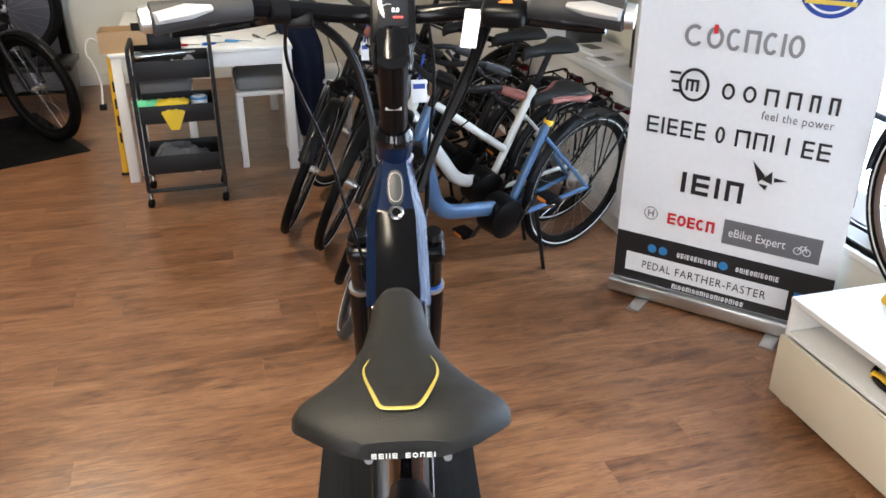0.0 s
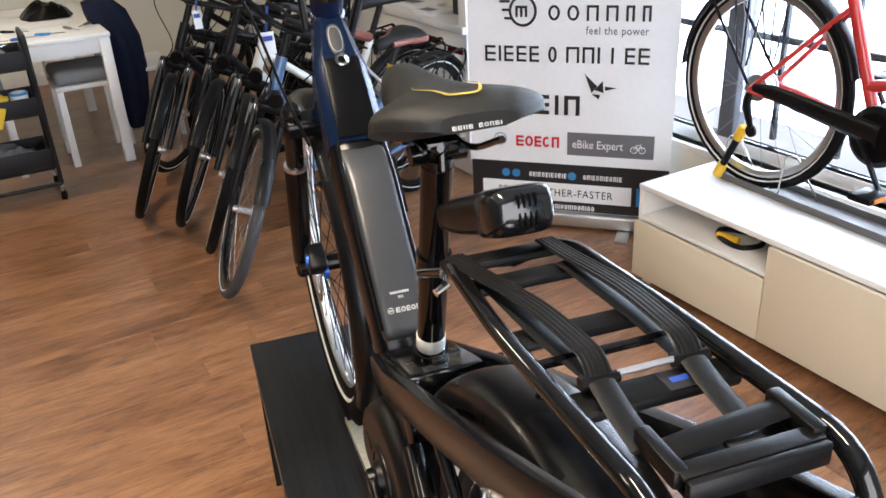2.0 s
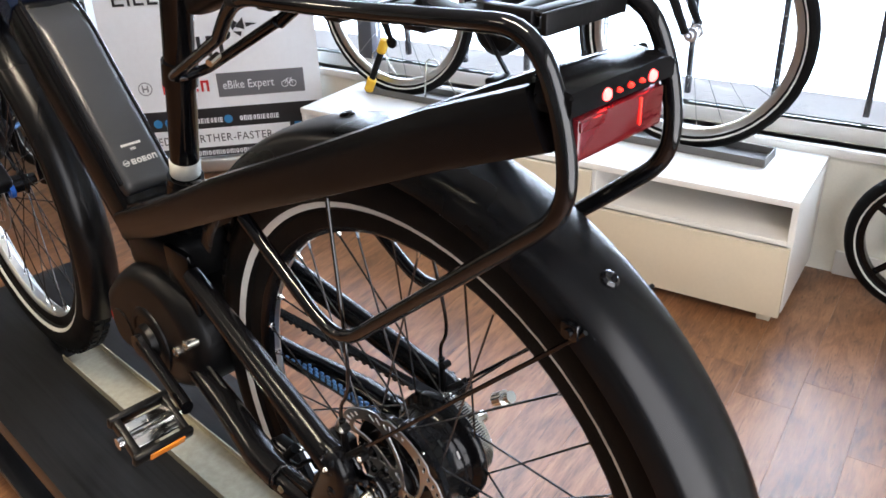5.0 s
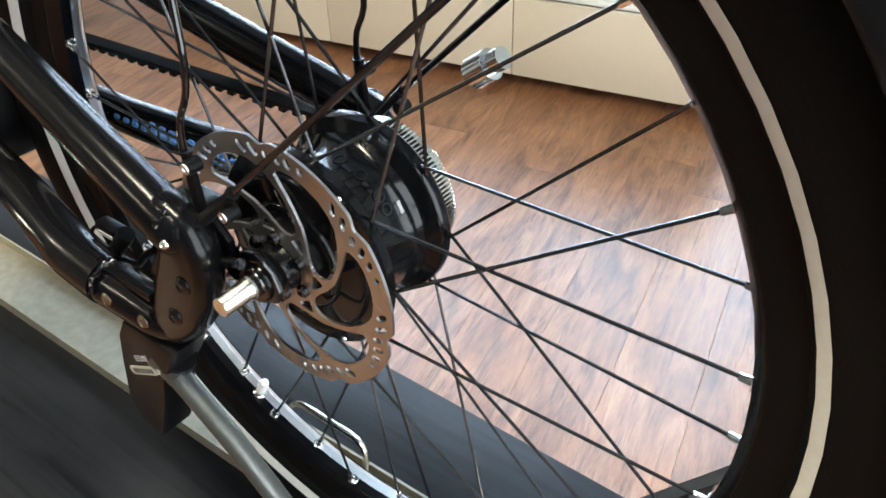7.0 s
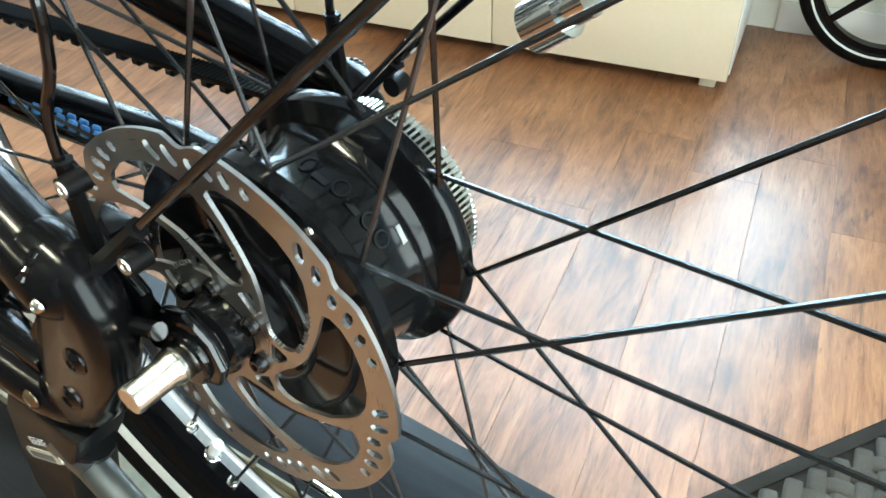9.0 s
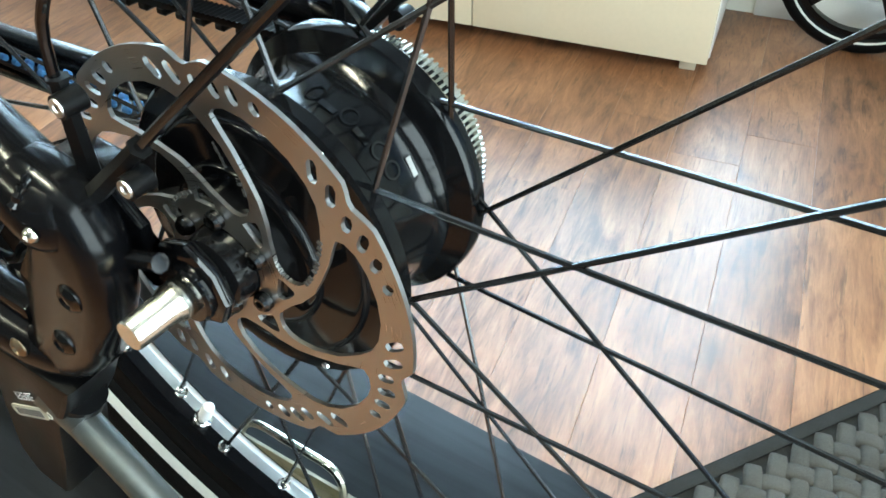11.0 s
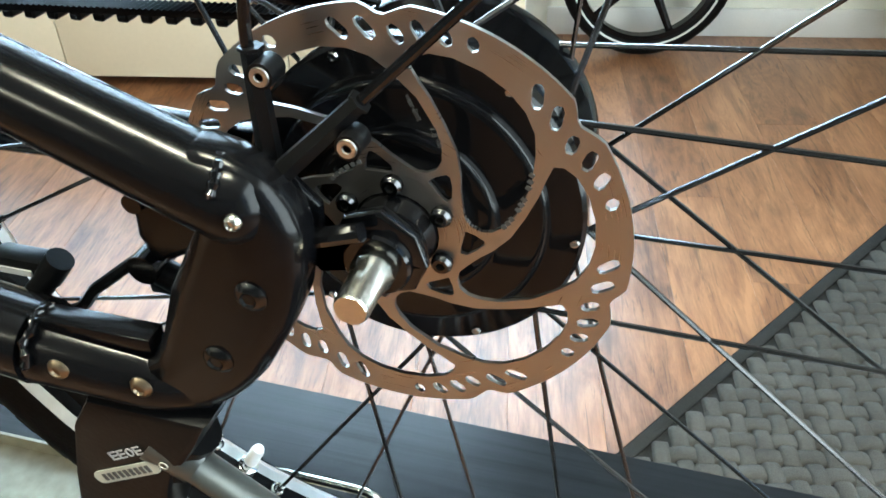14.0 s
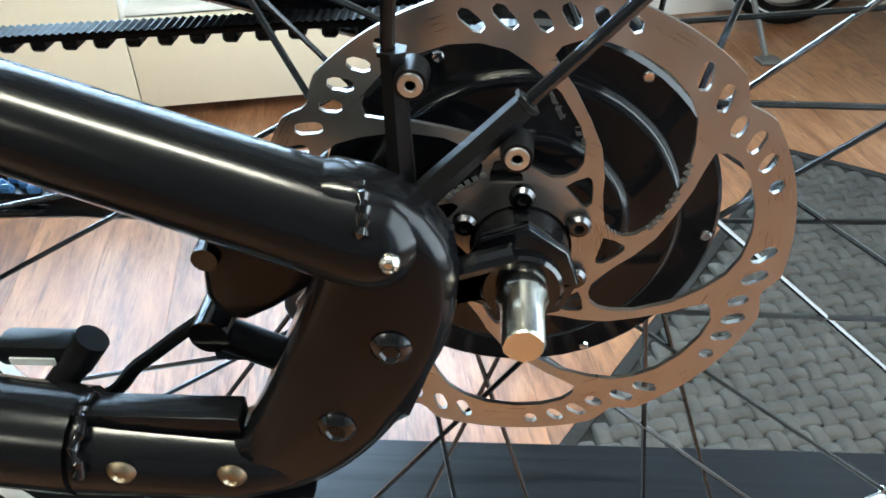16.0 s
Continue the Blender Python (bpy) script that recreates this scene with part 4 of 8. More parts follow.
dropout(-1)
dropout(1)
SA, SB = Vector((-0.0815, 0.0515, 0.8245)), Vector((-0.050, 0.345, 0.912))
for sx in (1, -1):
    k = Vector((sx, 1, 1))
    one("seat_stay", lambda bm: tube(bm, [(SA + (SB - SA) * f) * k for f in (-0.050, -0.048, -0.040, -0.028, -0.014, 0.0, 0.3, 0.7, 1.0)], [0.0015, 0.0055, 0.0098, 0.0130, 0.0150, 0.0157, 0.0150, 0.0138, 0.013], 32), SATIN, bike)
    ax = (SB - SA).normalized()
    e1 = ax.cross(Vector((1, 0, 0))).normalized()
    e2 = ax.cross(e1)
    one("weld_bead", lambda bm: ripples(bm, [(SA + (SB - SA) * (0.015 + 0.010 * math.sin(2.2 * q)) + (e1 * math.cos(q) + e2 * math.sin(q)) * 0.0152) * k for q in np.linspace(2.05, 3.1, 11)], 0.0024), GLOSS, bike, "short glossy weld")
    one("chain_stay", lambda bm: tube(bm, bent([(-0.0815 * sx, 0.155, 0.7370), (-0.0800 * sx, 0.20, 0.7405), (-0.055 * sx, 0.33, 0.752), (-0.045 * sx, 0.44, 0.765)], 0.06), [0.0185, 0.0190, 0.0165, 0.0145], 20), SATIN, bike)
    one("stay_reinforcement", lambda bm: (box(bm, (-0.087 * sx, 0.0985, 0.7475), (-0.076 * sx, 0.155, 0.7550), 0.0012), tube(bm, [(-0.0790 * sx, 0.080, 0.7300), (-0.0792 * sx, 0.092, 0.7296), (-0.0800 * sx, 0.102, 0.7298), (-0.0810 * sx, 0.156, 0.7350)], [0.0105, 0.0135, 0.0152, 0.0172], 24)), SATIN, bike)
    one("weld", lambda bm: ripples(bm, [Vector((-0.0815 * sx - sx * 0.0178 * math.sin(q), 0.1500 + 0.0012 * math.sin(9 * q), 0.7370 + 0.0178 * math.cos(q))) for q in np.linspace(-0.3, 1.5, 15)], 0.0023), GLOSS, bike, "glossy weld seam")

    # upper beam from the seat tube to the rack
    def beam(bm):
        secs = []
        for y, z, hx, hh, x in ((0.515, 0.925, 0.010, 0.020, 0.048), (0.40, 0.972, 0.011, 0.021, 0.058), (0.20, 1.065, 0.010, 0.022, 0.064), (0.03, 1.138, 0.0095, 0.022, 0.064), (-0.10, 1.195, 0.009, 0.023, 0.062), (-0.187, 1.2275, 0.008, 0.022, 0.060)):
            q = []
            for a in range(12):
                t = 2 * math.pi * a / 12
                cx, cz = math.cos(t), math.sin(t)
                e = 0.45
                q.append((-sx * x + hx * math.copysign(abs(cx) ** e, cx), y + 0.4 * hh * math.copysign(abs(cz) ** e, cz), z + 0.92 * hh * math.copysign(abs(cz) ** e, cz)))
            secs.append(q)
        loft(bm, secs)

    one("beam", beam, SATIN, bike, "flat-sided black rear beam")

# seat tube, clamp plate, seat post
def post_at(z):
    return Vector((0, 0.410 - 0.262 * (z - 1.02), z))


one("seat_tube", lambda bm: tube(bm, [post_at(0.80), post_at(0.985)], 0.022, 20), SATIN, bike)
one("seat_lug", lambda bm: (box(bm, (-0.05, 0.345, 0.965), (0.05, 0.50, 0.988), 0.006, Matrix.Translation((0, 0.42, 0.977)) @ Matrix.Rotation(radians(-20), 4, "X") @ Matrix.Translation((0, -0.42, -0.977))), tube(bm, [post_at(0.975), post_at(1.000)], [0.026, 0.023], 20)), GLOSS, bike)
one("seat_clamp", lambda bm: (tube(bm, [post_at(0.995), post_at(1.008)], 0.0225, 20), box(bm, (-0.008, 0.375, 0.995), (0.008, 0.392, 1.008), 0.003)), GLOSS, bike)
one("seat_post", lambda bm: tube(bm, [post_at(0.99), post_at(1.275)], 0.0175, 24), GLOSS, bike)
one("post_ring", lambda bm: tube(bm, [post_at(1.011), post_at(1.0125), post_at(1.030), post_at(1.0315)], [0.0178, 0.0186, 0.0186, 0.0178], 24), WHITE_RING, bike, "white printed ring on the seat post")


def clamp_head(bm):
    c = post_at(1.285)
    tube(bm, [post_at(1.262), post_at(1.285)], [0.0178, 0.016], 16)
    rod(bm, c + Vector((-0.03, 0, 0.004)), c + Vector((0.03, 0, 0.004)), 0.011, 14)
    box(bm, c + Vector((-0.018, -0.022, 0.006)), c + Vector((0.018, 0.024, 0.022)), 0.004)
    rod(bm, c + Vector((0, -0.018, -0.01)), c + Vector((0, -0.018, 0.02)), 0.004)


head = one("saddle_clamp", clamp_head, GLOSS, bike)
for sx in (-1, 1):
    one("saddle_rail", lambda bm: tube(bm, spline([(0.018 * sx, 0.43, 1.318), (0.021 * sx, 0.37, 1.305), (0.022 * sx, 0.30, 1.304), (0.030 * sx, 0.235, 1.330)], 5), 0.0035, 8), GLOSS, head)


SD = Matrix.Translation((-0.004, 0.022, -0.002))
# saddle: lofted along its length, nose to tail
def saddle_fill(bm):
    rows = [  # y, half width, top z, side drop, rear shape
        (0.446, 0.010, 1.352, 0.020), (0.440, 0.020, 1.358, 0.034), (0.420, 0.0260, 1.364, 0.042), (0.385, 0.0295, 1.366, 0.050), (0.345, 0.037, 1.367, 0.056), (0.310, 0.050, 1.369, 0.053),
        (0.280, 0.065, 1.372, 0.047), (0.260, 0.0765, 1.375, 0.041), (0.246, 0.0835, 1.3770, 0.036), (0.235, 0.0850, 1.378, 0.032), (0.222, 0.0810, 1.379, 0.027), (0.208, 0.0690, 1.378, 0.022), (0.196, 0.0550, 1.374, 0.017), (0.188, 0.0400, 1.369, 0.012)]
    secs = []
    for y, w, z, d in rows:
        q = []
        n = 22
        for i in range(n + 1):
            t = -1 + 2 * i / n
            x = w * math.sin(t * math.pi / 2 * 0.98)
            drop = d * (1 - math.cos(t * math.pi / 2) ** 0.55) + 0.0015 * math.exp(-(x / 0.010) ** 2) * (1 if y > 0.23 else 0.3)
            q.append((x, y, z - drop))
        for i in range(7):
            t = 1 - 2 * (i + 1) / 8
            q.append((w * 0.9 * t, y, z - d - 0.004))
        secs.append(q)
    loft(bm, secs)
    bmesh.ops.subdivide_edges(bm, edges=bm.edges, cuts=1, smooth=0.6, use_grid_fill=True)
    turned(bm, SD)


sad = one("saddle", saddle_fill, SADDLE, bike, "black padded saddle with yellow trim", 50)


def on_saddle(x, y):
    rows = [(0.446, 0.010, 1.352, 0.020), (0.420, 0.0260, 1.364, 0.042), (0.345, 0.037, 1.367, 0.046), (0.310, 0.050, 1.369, 0.044), (0.280, 0.065, 1.372, 0.040), (0.260, 0.0765, 1.375, 0.036), (0.235, 0.0850, 1.379, 0.033), (0.222, 0.0810, 1.380, 0.032), (0.208, 0.0690, 1.379, 0.030), (0.188, 0.040, 1.371, 0.022)]
    ys = [r[0] for r in rows][::-1]
    w, z, d = (np.interp(y, ys, [r[k] for r in rows][::-1]) for k in (1, 2, 3))
    t = math.asin(max(-1, min(1, x / w))) / (math.pi / 2 * 0.98)
    return z - d * (1 - math.cos(t * math.pi / 2) ** 0.55) - 0.0015 * math.exp(-(x / 0.010) ** 2) * (1 if y > 0.23 else 0.3)


def trim_line(bm):
    pts = [(-0.026, 0.292), (-0.0295, 0.278), (-0.0285, 0.261), (-0.0245, 0.241), (-0.0195, 0.222), (-0.0165, 0.2145), (-0.012, 0.2120), (-0.002, 0.2116), (0.008, 0.2120), (0.0130, 0.2150), (0.018, 0.224), (0.0245, 0.243), (0.0290, 0.263), (0.0290, 0.282), (0.0255, 0.296)]
    line = spline([(x, y, 0) for x, y in pts], 5)
    tube(bm, [(q.x, q.y, on_saddle(q.x, q.y) + 0.0012) for q in line], [0.0004, 0.0010, 0.0016, 0.0020, 0.0024, 0.0020, 0.0016, 0.0010, 0.0004], 6, flat=(1, 0.4))
    turned(bm, SD)


one("saddle_trim", trim_line, YELLOW_TRIM, sad, "yellow trim line")
sx_ = -0.023
for kind, w in (("box", 0.0038), ("box", 0.0036), ("bar", 0.0010), ("bar", 0.0010), ("box", 0.0036), ("", 0.003), ("box", 0.0036), ("ring", 0.0040), ("arch", 0.0034), ("box", 0.0038), ("bar", 0.0010)):
    if kind:
        one("saddle_mark", lambda bm: shapes(bm, [(kind, w)], 0.0036, 0.0008, SD @ Matrix.Translation((sx_, 0.1852, 1.3560)) @ pose(0, 0, 0, 70, 0, 0)), PRINT, sad, "pale printed mark")
    sx_ += w + 0.0014

# down tube: wide lofted beam from the head to the motor
DT = Vector((0, -0.66, -0.751))          # down along the tube
DN = Vector((0, -0.751, 0.66))           # away from its upper face
D0 = Vector((0, 0.718, 1.192))           # battery's top end on the upper face


def tube_sec(c, hw, up, dn, e=0.35, n=16):
    q = []
    for a in range(n):
        t = 2 * math.pi * a / n
        cx, cz = math.cos(t), math.sin(t)
        q.append(c + Vector((hw * math.copysign(abs(cx) ** e, cx), 0, 0)) + DN * ((up if cz > 0 else dn) * math.copysign(abs(cz) ** e, cz)))
    return q


def down_tube(bm):
    secs = []
    for d, hw, top, dn in ((-0.218, 0.024, 0.015, 0.040), (-0.19, 0.028, 0.018, 0.052), (-0.16, 0.034, 0.022, 0.066), (-0.125, 0.042, 0.0275, 0.074), (-0.03, 0.0445, 0.0300, 0.078), (0.0, 0.0445, 0.0300, 0.078)):
        c = D0 + DT * d - DN * 0.003
        prof = [(top, 0.0), (hw - 0.0015, -0.0135), (hw, -0.0165), (hw, -dn * 0.75), (hw * 0.8, -dn), (-hw * 0.8, -dn), (-hw, -dn * 0.75), (-hw, -0.0165), (-hw + 0.0015, -0.0135), (-top, 0.0)]
        secs.append([c + Vector((x, 0, 0)) + DN * z for x, z in prof])
    loft(bm, secs)


one("head_section", down_tube, NAVY, bike, "dark navy gloss head section of the frame", 20)
one("lower_down_tube", lambda bm: loft(bm, [tube_sec(D0 + DT * s - DN * 0.055, hw, up, dn) for s, hw, up, dn in ((0.0005, 0.0435, 0.046, 0.023), (0.15, 0.043, 0.047, 0.024), (0.31, 0.042, 0.047, 0.024), (0.36, 0.040, 0.03, 0.026), (0.43, 0.034, 0.02, 0.026))]), SATIN, bike, "black lower frame tube", 40)
cover = one("battery_cover", lambda bm: plate(bm, [(-0.0310, 0.0), (0.0298, 0.0), (0.0275, 0.124), (0.026, 0.130), (-0.027, 0.130), (-0.0285, 0.124)], 0.0, 0.006, bevel=0.002,
    m=Matrix.Translation(D0 + DT * -0.004 - DN * 0.003) @ Matrix(((0, 1, 0, 0), (DN.y, 0, -DT.y, 0), (DN.z, 0, -DT.z, 0), (0, 0, 0, 1)))), COVERM, bike, "gloss black battery cover")


def face_m(s, lift=0.0):
    """On the upper face, s down the tube: x to the right, y up the tube, z outwards."""
    o = D0 + DT * s + DN * lift
    return Matrix(((1, 0, 0, o.x), (0, -DT.y, DN.y, o.y), (0, -DT.z, DN.z, o.z), (0, 0, 0, 1)))


lockm = face_m(-0.128, 0.0035)
one("battery_lock", lambda bm: (lathe(bm, [(0, 0.0), (0.0012, 0.004), (0.002, 0.0045), (0.004, 0.0062), (0.0046, 0.0085), (0.003, 0.0108), (0.0, 0.0112)], (0, 0, 0), 24), turned(bm, lockm @ Matrix.Rotation(radians(-90), 4, "Y"))), STEELD, cover, "round chrome key lock")
one("keyhole", lambda bm: (lathe(bm, [(0.0, 0.0048), (0.0030, 0.0048), (0.0034, 0.0042), (0.0034, 0.0)], (0, 0, 0), 18), turned(bm, lockm @ Matrix.Rotation(radians(-90), 4, "Y"))), SLOT, cover)
one("badge", lambda bm: (plate(bm, [(0.012 * math.copysign(abs(math.cos(t)) ** 0.8, math.cos(t)), 0.026 * math.copysign(abs(math.sin(t)) ** 0.8, math.sin(t)) * (1.0 if math.sin(t) > 0 else 1.05)) for t in (2 * math.pi * k / 28 for k in range(28))], 0, 0.002, bevel=0.0006), turned(bm, face_m(-0.168, -0.004) @ Matrix(((0, 1, 0, 0), (0, 0, 1, 0), (1, 0, 0, 0), (0, 0, 0, 1))))), BADGE, bike, "oval dark grey badge plate")
one("badge_outline", lambda bm: (tube(bm, [(0.0095 * math.copysign(abs(math.cos(t)) ** 0.8, math.cos(t)), 0.0215 * math.copysign(abs(math.sin(t)) ** 0.8, math.sin(t)), 0.0021) for t in (2 * math.pi * k / 28 for k in range(29))], 0.0005, 5), turned(bm, face_m(-0.168, -0.004))), GRIP_GREY, bike)

# battery
def batt(bm):
    secs = []
    for s, hw, up, dn in ((-0.012, 0.026, -0.022, 0.03), (-0.004, 0.030, -0.0165, 0.03), (0.010, 0.033, -0.010, 0.03), (0.028, 0.0345, -0.0035, 0.03), (0.044, 0.0350, 0.0025, 0.03), (0.056, 0.0352, 0.0058, 0.03), (0.070, 0.0352, 0.007, 0.03), (0.29, 0.0352, 0.007, 0.03), (0.300, 0.0342, 0.004, 0.03), (0.304, 0.032, 0.0, 0.03)):
        secs.append(tube_sec(D0 + DT * s - DN * 0.02, hw, up + 0.02, dn - 0.02, 0.3, 24))
    loft(bm, secs)


bat = one("battery", batt, BATTERY, bike, "dark grey slide-in battery pack", 40)
one("battery_grip", lambda bm: (box(bm, (-0.022, -0.006, -0.004), (0.022, 0.007, 0.003), 0.0015), turned(bm, face_m(0.004, -0.0135))), SLOT, bat)
one("battery_rim", lambda bm: tube(bm, bent([face_m(0.29, 0.002) @ Vector((-0.0362, 0, 0)), face_m(0.05, 0.001) @ Vector((-0.0362, 0, 0)), face_m(-0.008, -0.010) @ Vector((-0.0345, 0, 0)), face_m(-0.016, -0.012) @ Vector((0.0, 0, 0)), face_m(-0.008, -0.010) @ Vector((0.0345, 0, 0)), face_m(0.05, 0.001) @ Vector((0.0362, 0, 0)), face_m(0.29, 0.002) @ Vector((0.0362, 0, 0))], 0.022), 0.0032, 10), GLOSS, bat)
one("battery_mark", lambda bm: shapes(bm, [("box", 0.006), ("ring", 0.0065), ("box", 0.0055), ("ring", 0.006), ("arch", 0.006)], 0.0072, 0.0015, face_m(0.270, 0.0075) @ Matrix.Translation((-0.011, 0, 0)), 0.0014), PRINT, bat, "pale printed maker's mark")
one("battery_logo_ring", lambda bm: (lathe(bm, [(0.0, 0.0036), (0.0004, 0.0036), (0.0004, 0.0044), (0.0, 0.0044)], (0, 0, 0), 20, close_profile=True), box(bm, (0, -0.0007, -0.003), (0.0004, 0.0007, 0.003)), turned(bm, face_m(0.266, 0.0075) @ Matrix.Translation((-0.0185, 0, 0)) @ Matrix.Rotation(radians(-90), 4, "Y"))), PRINT, bat)
one("battery_print", lambda bm: shapes(bm, [("bar", 0.0022)] * 9, 0.0034, 0.001, face_m(0.243, 0.0075) @ Matrix.Translation((-0.014, 0, 0)), 0.0009), PRINT, bat)
writing("battery_text", "500", 0.0052, PRINT, bat, face_m(0.250, 0.0075) @ Matrix.Translation((-0.004, 0, 0)))

# head tube, steerer, stem, bar
HA = Vector((0, -0.393, 0.9195)).normalized()
HB = Vector((0, 0.958, 1.165))           # lower end of the head tube
def on_head(d):
    return HB + HA * d


one("head_tube", lambda bm: tube(bm, [on_head(0), on_head(0.03), on_head(0.20), on_head(0.232)], [0.030, 0.027, 0.025, 0.027], 24), NAVY, bike)
def weld_row(bm):
    """A shallow V of overlapping ripples on the rider's side of the head."""
    u = Vector((0, HA.z, -HA.y))
    for k in range(15):
        a = radians(-75 + 150 * k / 14)
        c = on_head(0.203 - 0.006 * math.cos(a)) + Vector((0.0262 * math.sin(a), 0, 0)) - u * (0.0262 * math.cos(a))
        r = bmesh.ops.create_uvsphere(bm, u_segments=10, v_segments=6, radius=1.0)["verts"]
        m = Matrix.Translation(c) @ Matrix.Rotation(a, 4, HA) @ pose(0, 0, 0, 23, 0, 14) @ Matrix.Diagonal((0.0014, 0.0022, 0.0052, 1))
        for x in r:
            x.co = m @ x.co


one("head_weld", weld_row, WELD, bike, "row of silver weld ripples", 60)
one("headset", lambda bm: tube(bm, [on_head(0.233), on_head(0.240), on_head(0.246), on_head(0.252)], [0.0285, 0.0285, 0.0255, 0.022], 24), GLOSS, bike)
one("stem", lambda bm: (tube(bm, [on_head(0.250), on_head(0.30), on_head(0.365)], [0.0195, 0.019, 0.021], 20), tube(bm, [on_head(0.345), Vector((0, 0.850, 1.520)), Vector((0, 0.905, 1.536))], [0.022, 0.021, 0.019], 16, flat=(1.2, 0.8))), SATIN, bike, "tall black stem")
one("stem_mark", lambda bm: shapes(bm, [("box", 0.003)] * 6, 0.0045, 0.001, Matrix.Translation(on_head(0.288) + Vector((-0.011, -0.0205, 0))) @ pose(0, 0, 0, 90 - 23, 0, 0), 0.0008), PRINT, bike)
BAR = spline([(-0.300, 0.795, 1.556), (-0.20, 0.835, 1.563), (-0.12, 0.880, 1.552), (-0.06, 0.902, 1.543), (0, 0.907, 1.540), (0.06, 0.902, 1.543), (0.12, 0.880, 1.552), (0.20, 0.835, 1.563), (0.300, 0.795, 1.556)], 5)
bar = one("handlebar", lambda bm: tube(bm, BAR, 0.0125, 16), SATIN, bike, "swept black handlebar")
for s in (-1, 1):
    g = one("grip", lambda bm: tube(bm, [(s * 0.180, 0.842, 1.563), (s * 0.185, 0.840, 1.563), (s * 0.22, 0.826, 1.562), (s * 0.26, 0.810, 1.560), (s * 0.294, 0.797, 1.557), (s * 0.297, 0.796, 1.557)], [0.016, 0.017, 0.0165, 0.019, 0.021, 0.016], 16), GRIP, bar, "ergonomic black rubber grip")
    one("palm_pad", lambda bm: tube(bm, [(s * 0.225, 0.812, 1.568), (s * 0.25, 0.796, 1.566), (s * 0.285, 0.776, 1.561)], [0.010, 0.022, 0.017], 14, flat=(1.0, 0.42)), GRIP_GREY, g, "grey palm pad")
    one("grip_clamp", lambda bm: tube(bm, [(s * 0.297, 0.796, 1.557), (s * 0.308, 0.7915, 1.5565)], [0.0175, 0.016], 16), ALU, g, "metal grip end clamp")
    lev = one("brake_lever", lambda bm: tube(bm, spline([(s * 0.150, 0.885, 1.546), (s * 0.185, 0.893, 1.536), (s * 0.24, 0.868, 1.530), (s * 0.285, 0.842, 1.531)], 5), [0.010, 0.008, 0.0055, 0.0065], 10), GLOSS, bar)
    one("lever_clamp", lambda bm: (tube(bm, [(s * 0.138, 0.868, 1.554), (s * 0.160, 0.857, 1.556)], 0.0178, 14), box(bm, (s * 0.13 - 0.014, 0.868, 1.530), (s * 0.13 + 0.026, 0.905, 1.552), 0.006)), PLASTIC, lev)
disp = one("display", lambda bm: (box(bm, (-0.030, -0.033, 0.0), (0.030, 0.031, 0.012), 0.005), turned(bm, Matrix.Translation((0.002, 0.868, 1.540)) @ pose(0, 0, 0, 60, 0, 0))), PLASTIC, bike, "small bike computer on the stem")
DM = Matrix.Translation((0.002, 0.868, 1.540)) @ pose(0, 0, 0, 60, 0, 0)
one("screen", lambda bm: (box(bm, (-0.020, -0.014, 0.0121), (0.020, 0.027, 0.0128), 0.0003), turned(bm, DM)), SCREEN, disp, "dark glass screen")
writing("screen_digits", "0.0", 0.0085, WHITE_PRINT, disp, DM @ Matrix.Translation((-0.002, 0.007, 0.0132)))
one("screen_arc", lambda bm: (tube(bm, [(0.010 * math.cos(t), 0.008 + 0.010 * math.sin(t), 0.0132) for t in np.linspace(1.2, 4.2, 10)], 0.0006, 5), turned(bm, DM @ Matrix.Translation((-0.006, 0, 0)))), PRINT, disp)
one("screen_bar", lambda bm: (box(bm, (0.000, -0.001, 0.0129), (0.013, 0.0015, 0.0133)), turned(bm, DM)), RED_PRINT, disp)
one("display_mount", lambda bm: (box(bm, (-0.030, -0.034, -0.026), (0.030, 0.034, -0.0005), 0.007), turned(bm, DM)), PLASTIC, disp)
one("stem_cap", lambda bm: loft(bm, [[Vector((hx * math.copysign(abs(math.cos(t)) ** 0.5, math.cos(t)), y + hy * math.copysign(abs(math.sin(t)) ** 0.5, math.sin(t)), z)) for t in (2 * math.pi * k / 20 for k in range(20))] for hx, hy, y, z in ((0.020, 0.021, 0.868, 1.425), (0.022, 0.024, 0.866, 1.445), (0.029, 0.026, 0.868, 1.490), (0.031, 0.026, 0.876, 1.522))]), GRIP, bike, "dark moulded stem cap")
ctrl = one("shifter_pod", lambda bm: (box(bm, (-0.030, -0.022, -0.014), (0.030, 0.022, 0.016), 0.010, seg=3), turned(bm, Matrix.Translation((0.148, 0.848, 1.553)) @ pose(0, 0, 0, 25, 0, -18))), PLASTIC, bar, "black shifter pod with orange mark")
one("shifter_mark", lambda bm: (plate(bm, [(-0.008, -0.004), (0.0, 0.005), (0.003, 0.001), (0.008, 0.006), (0.012, -0.004)], 0, 0.0006), turned(bm, Matrix.Translation((0.146, 0.8345, 1.5695)) @ pose(0, 0, 0, 25, 0, -18) @ Matrix(((0, 1, 0, 0), (0, 0, 1, 0), (1, 0, 0, 0), (0, 0, 0, 1))))), ORANGE, ctrl)
one("price_tag", lambda bm: (box(bm, (-0.011, -0.026, 0), (0.011, 0.026, 0.0008), 0.0003), turned(bm, Matrix.Translation((0.103, 0.835, 1.535)) @ pose(0, 0, 0, 60, 0, -20))), PAPER, bike, "white paper tag on a cable")
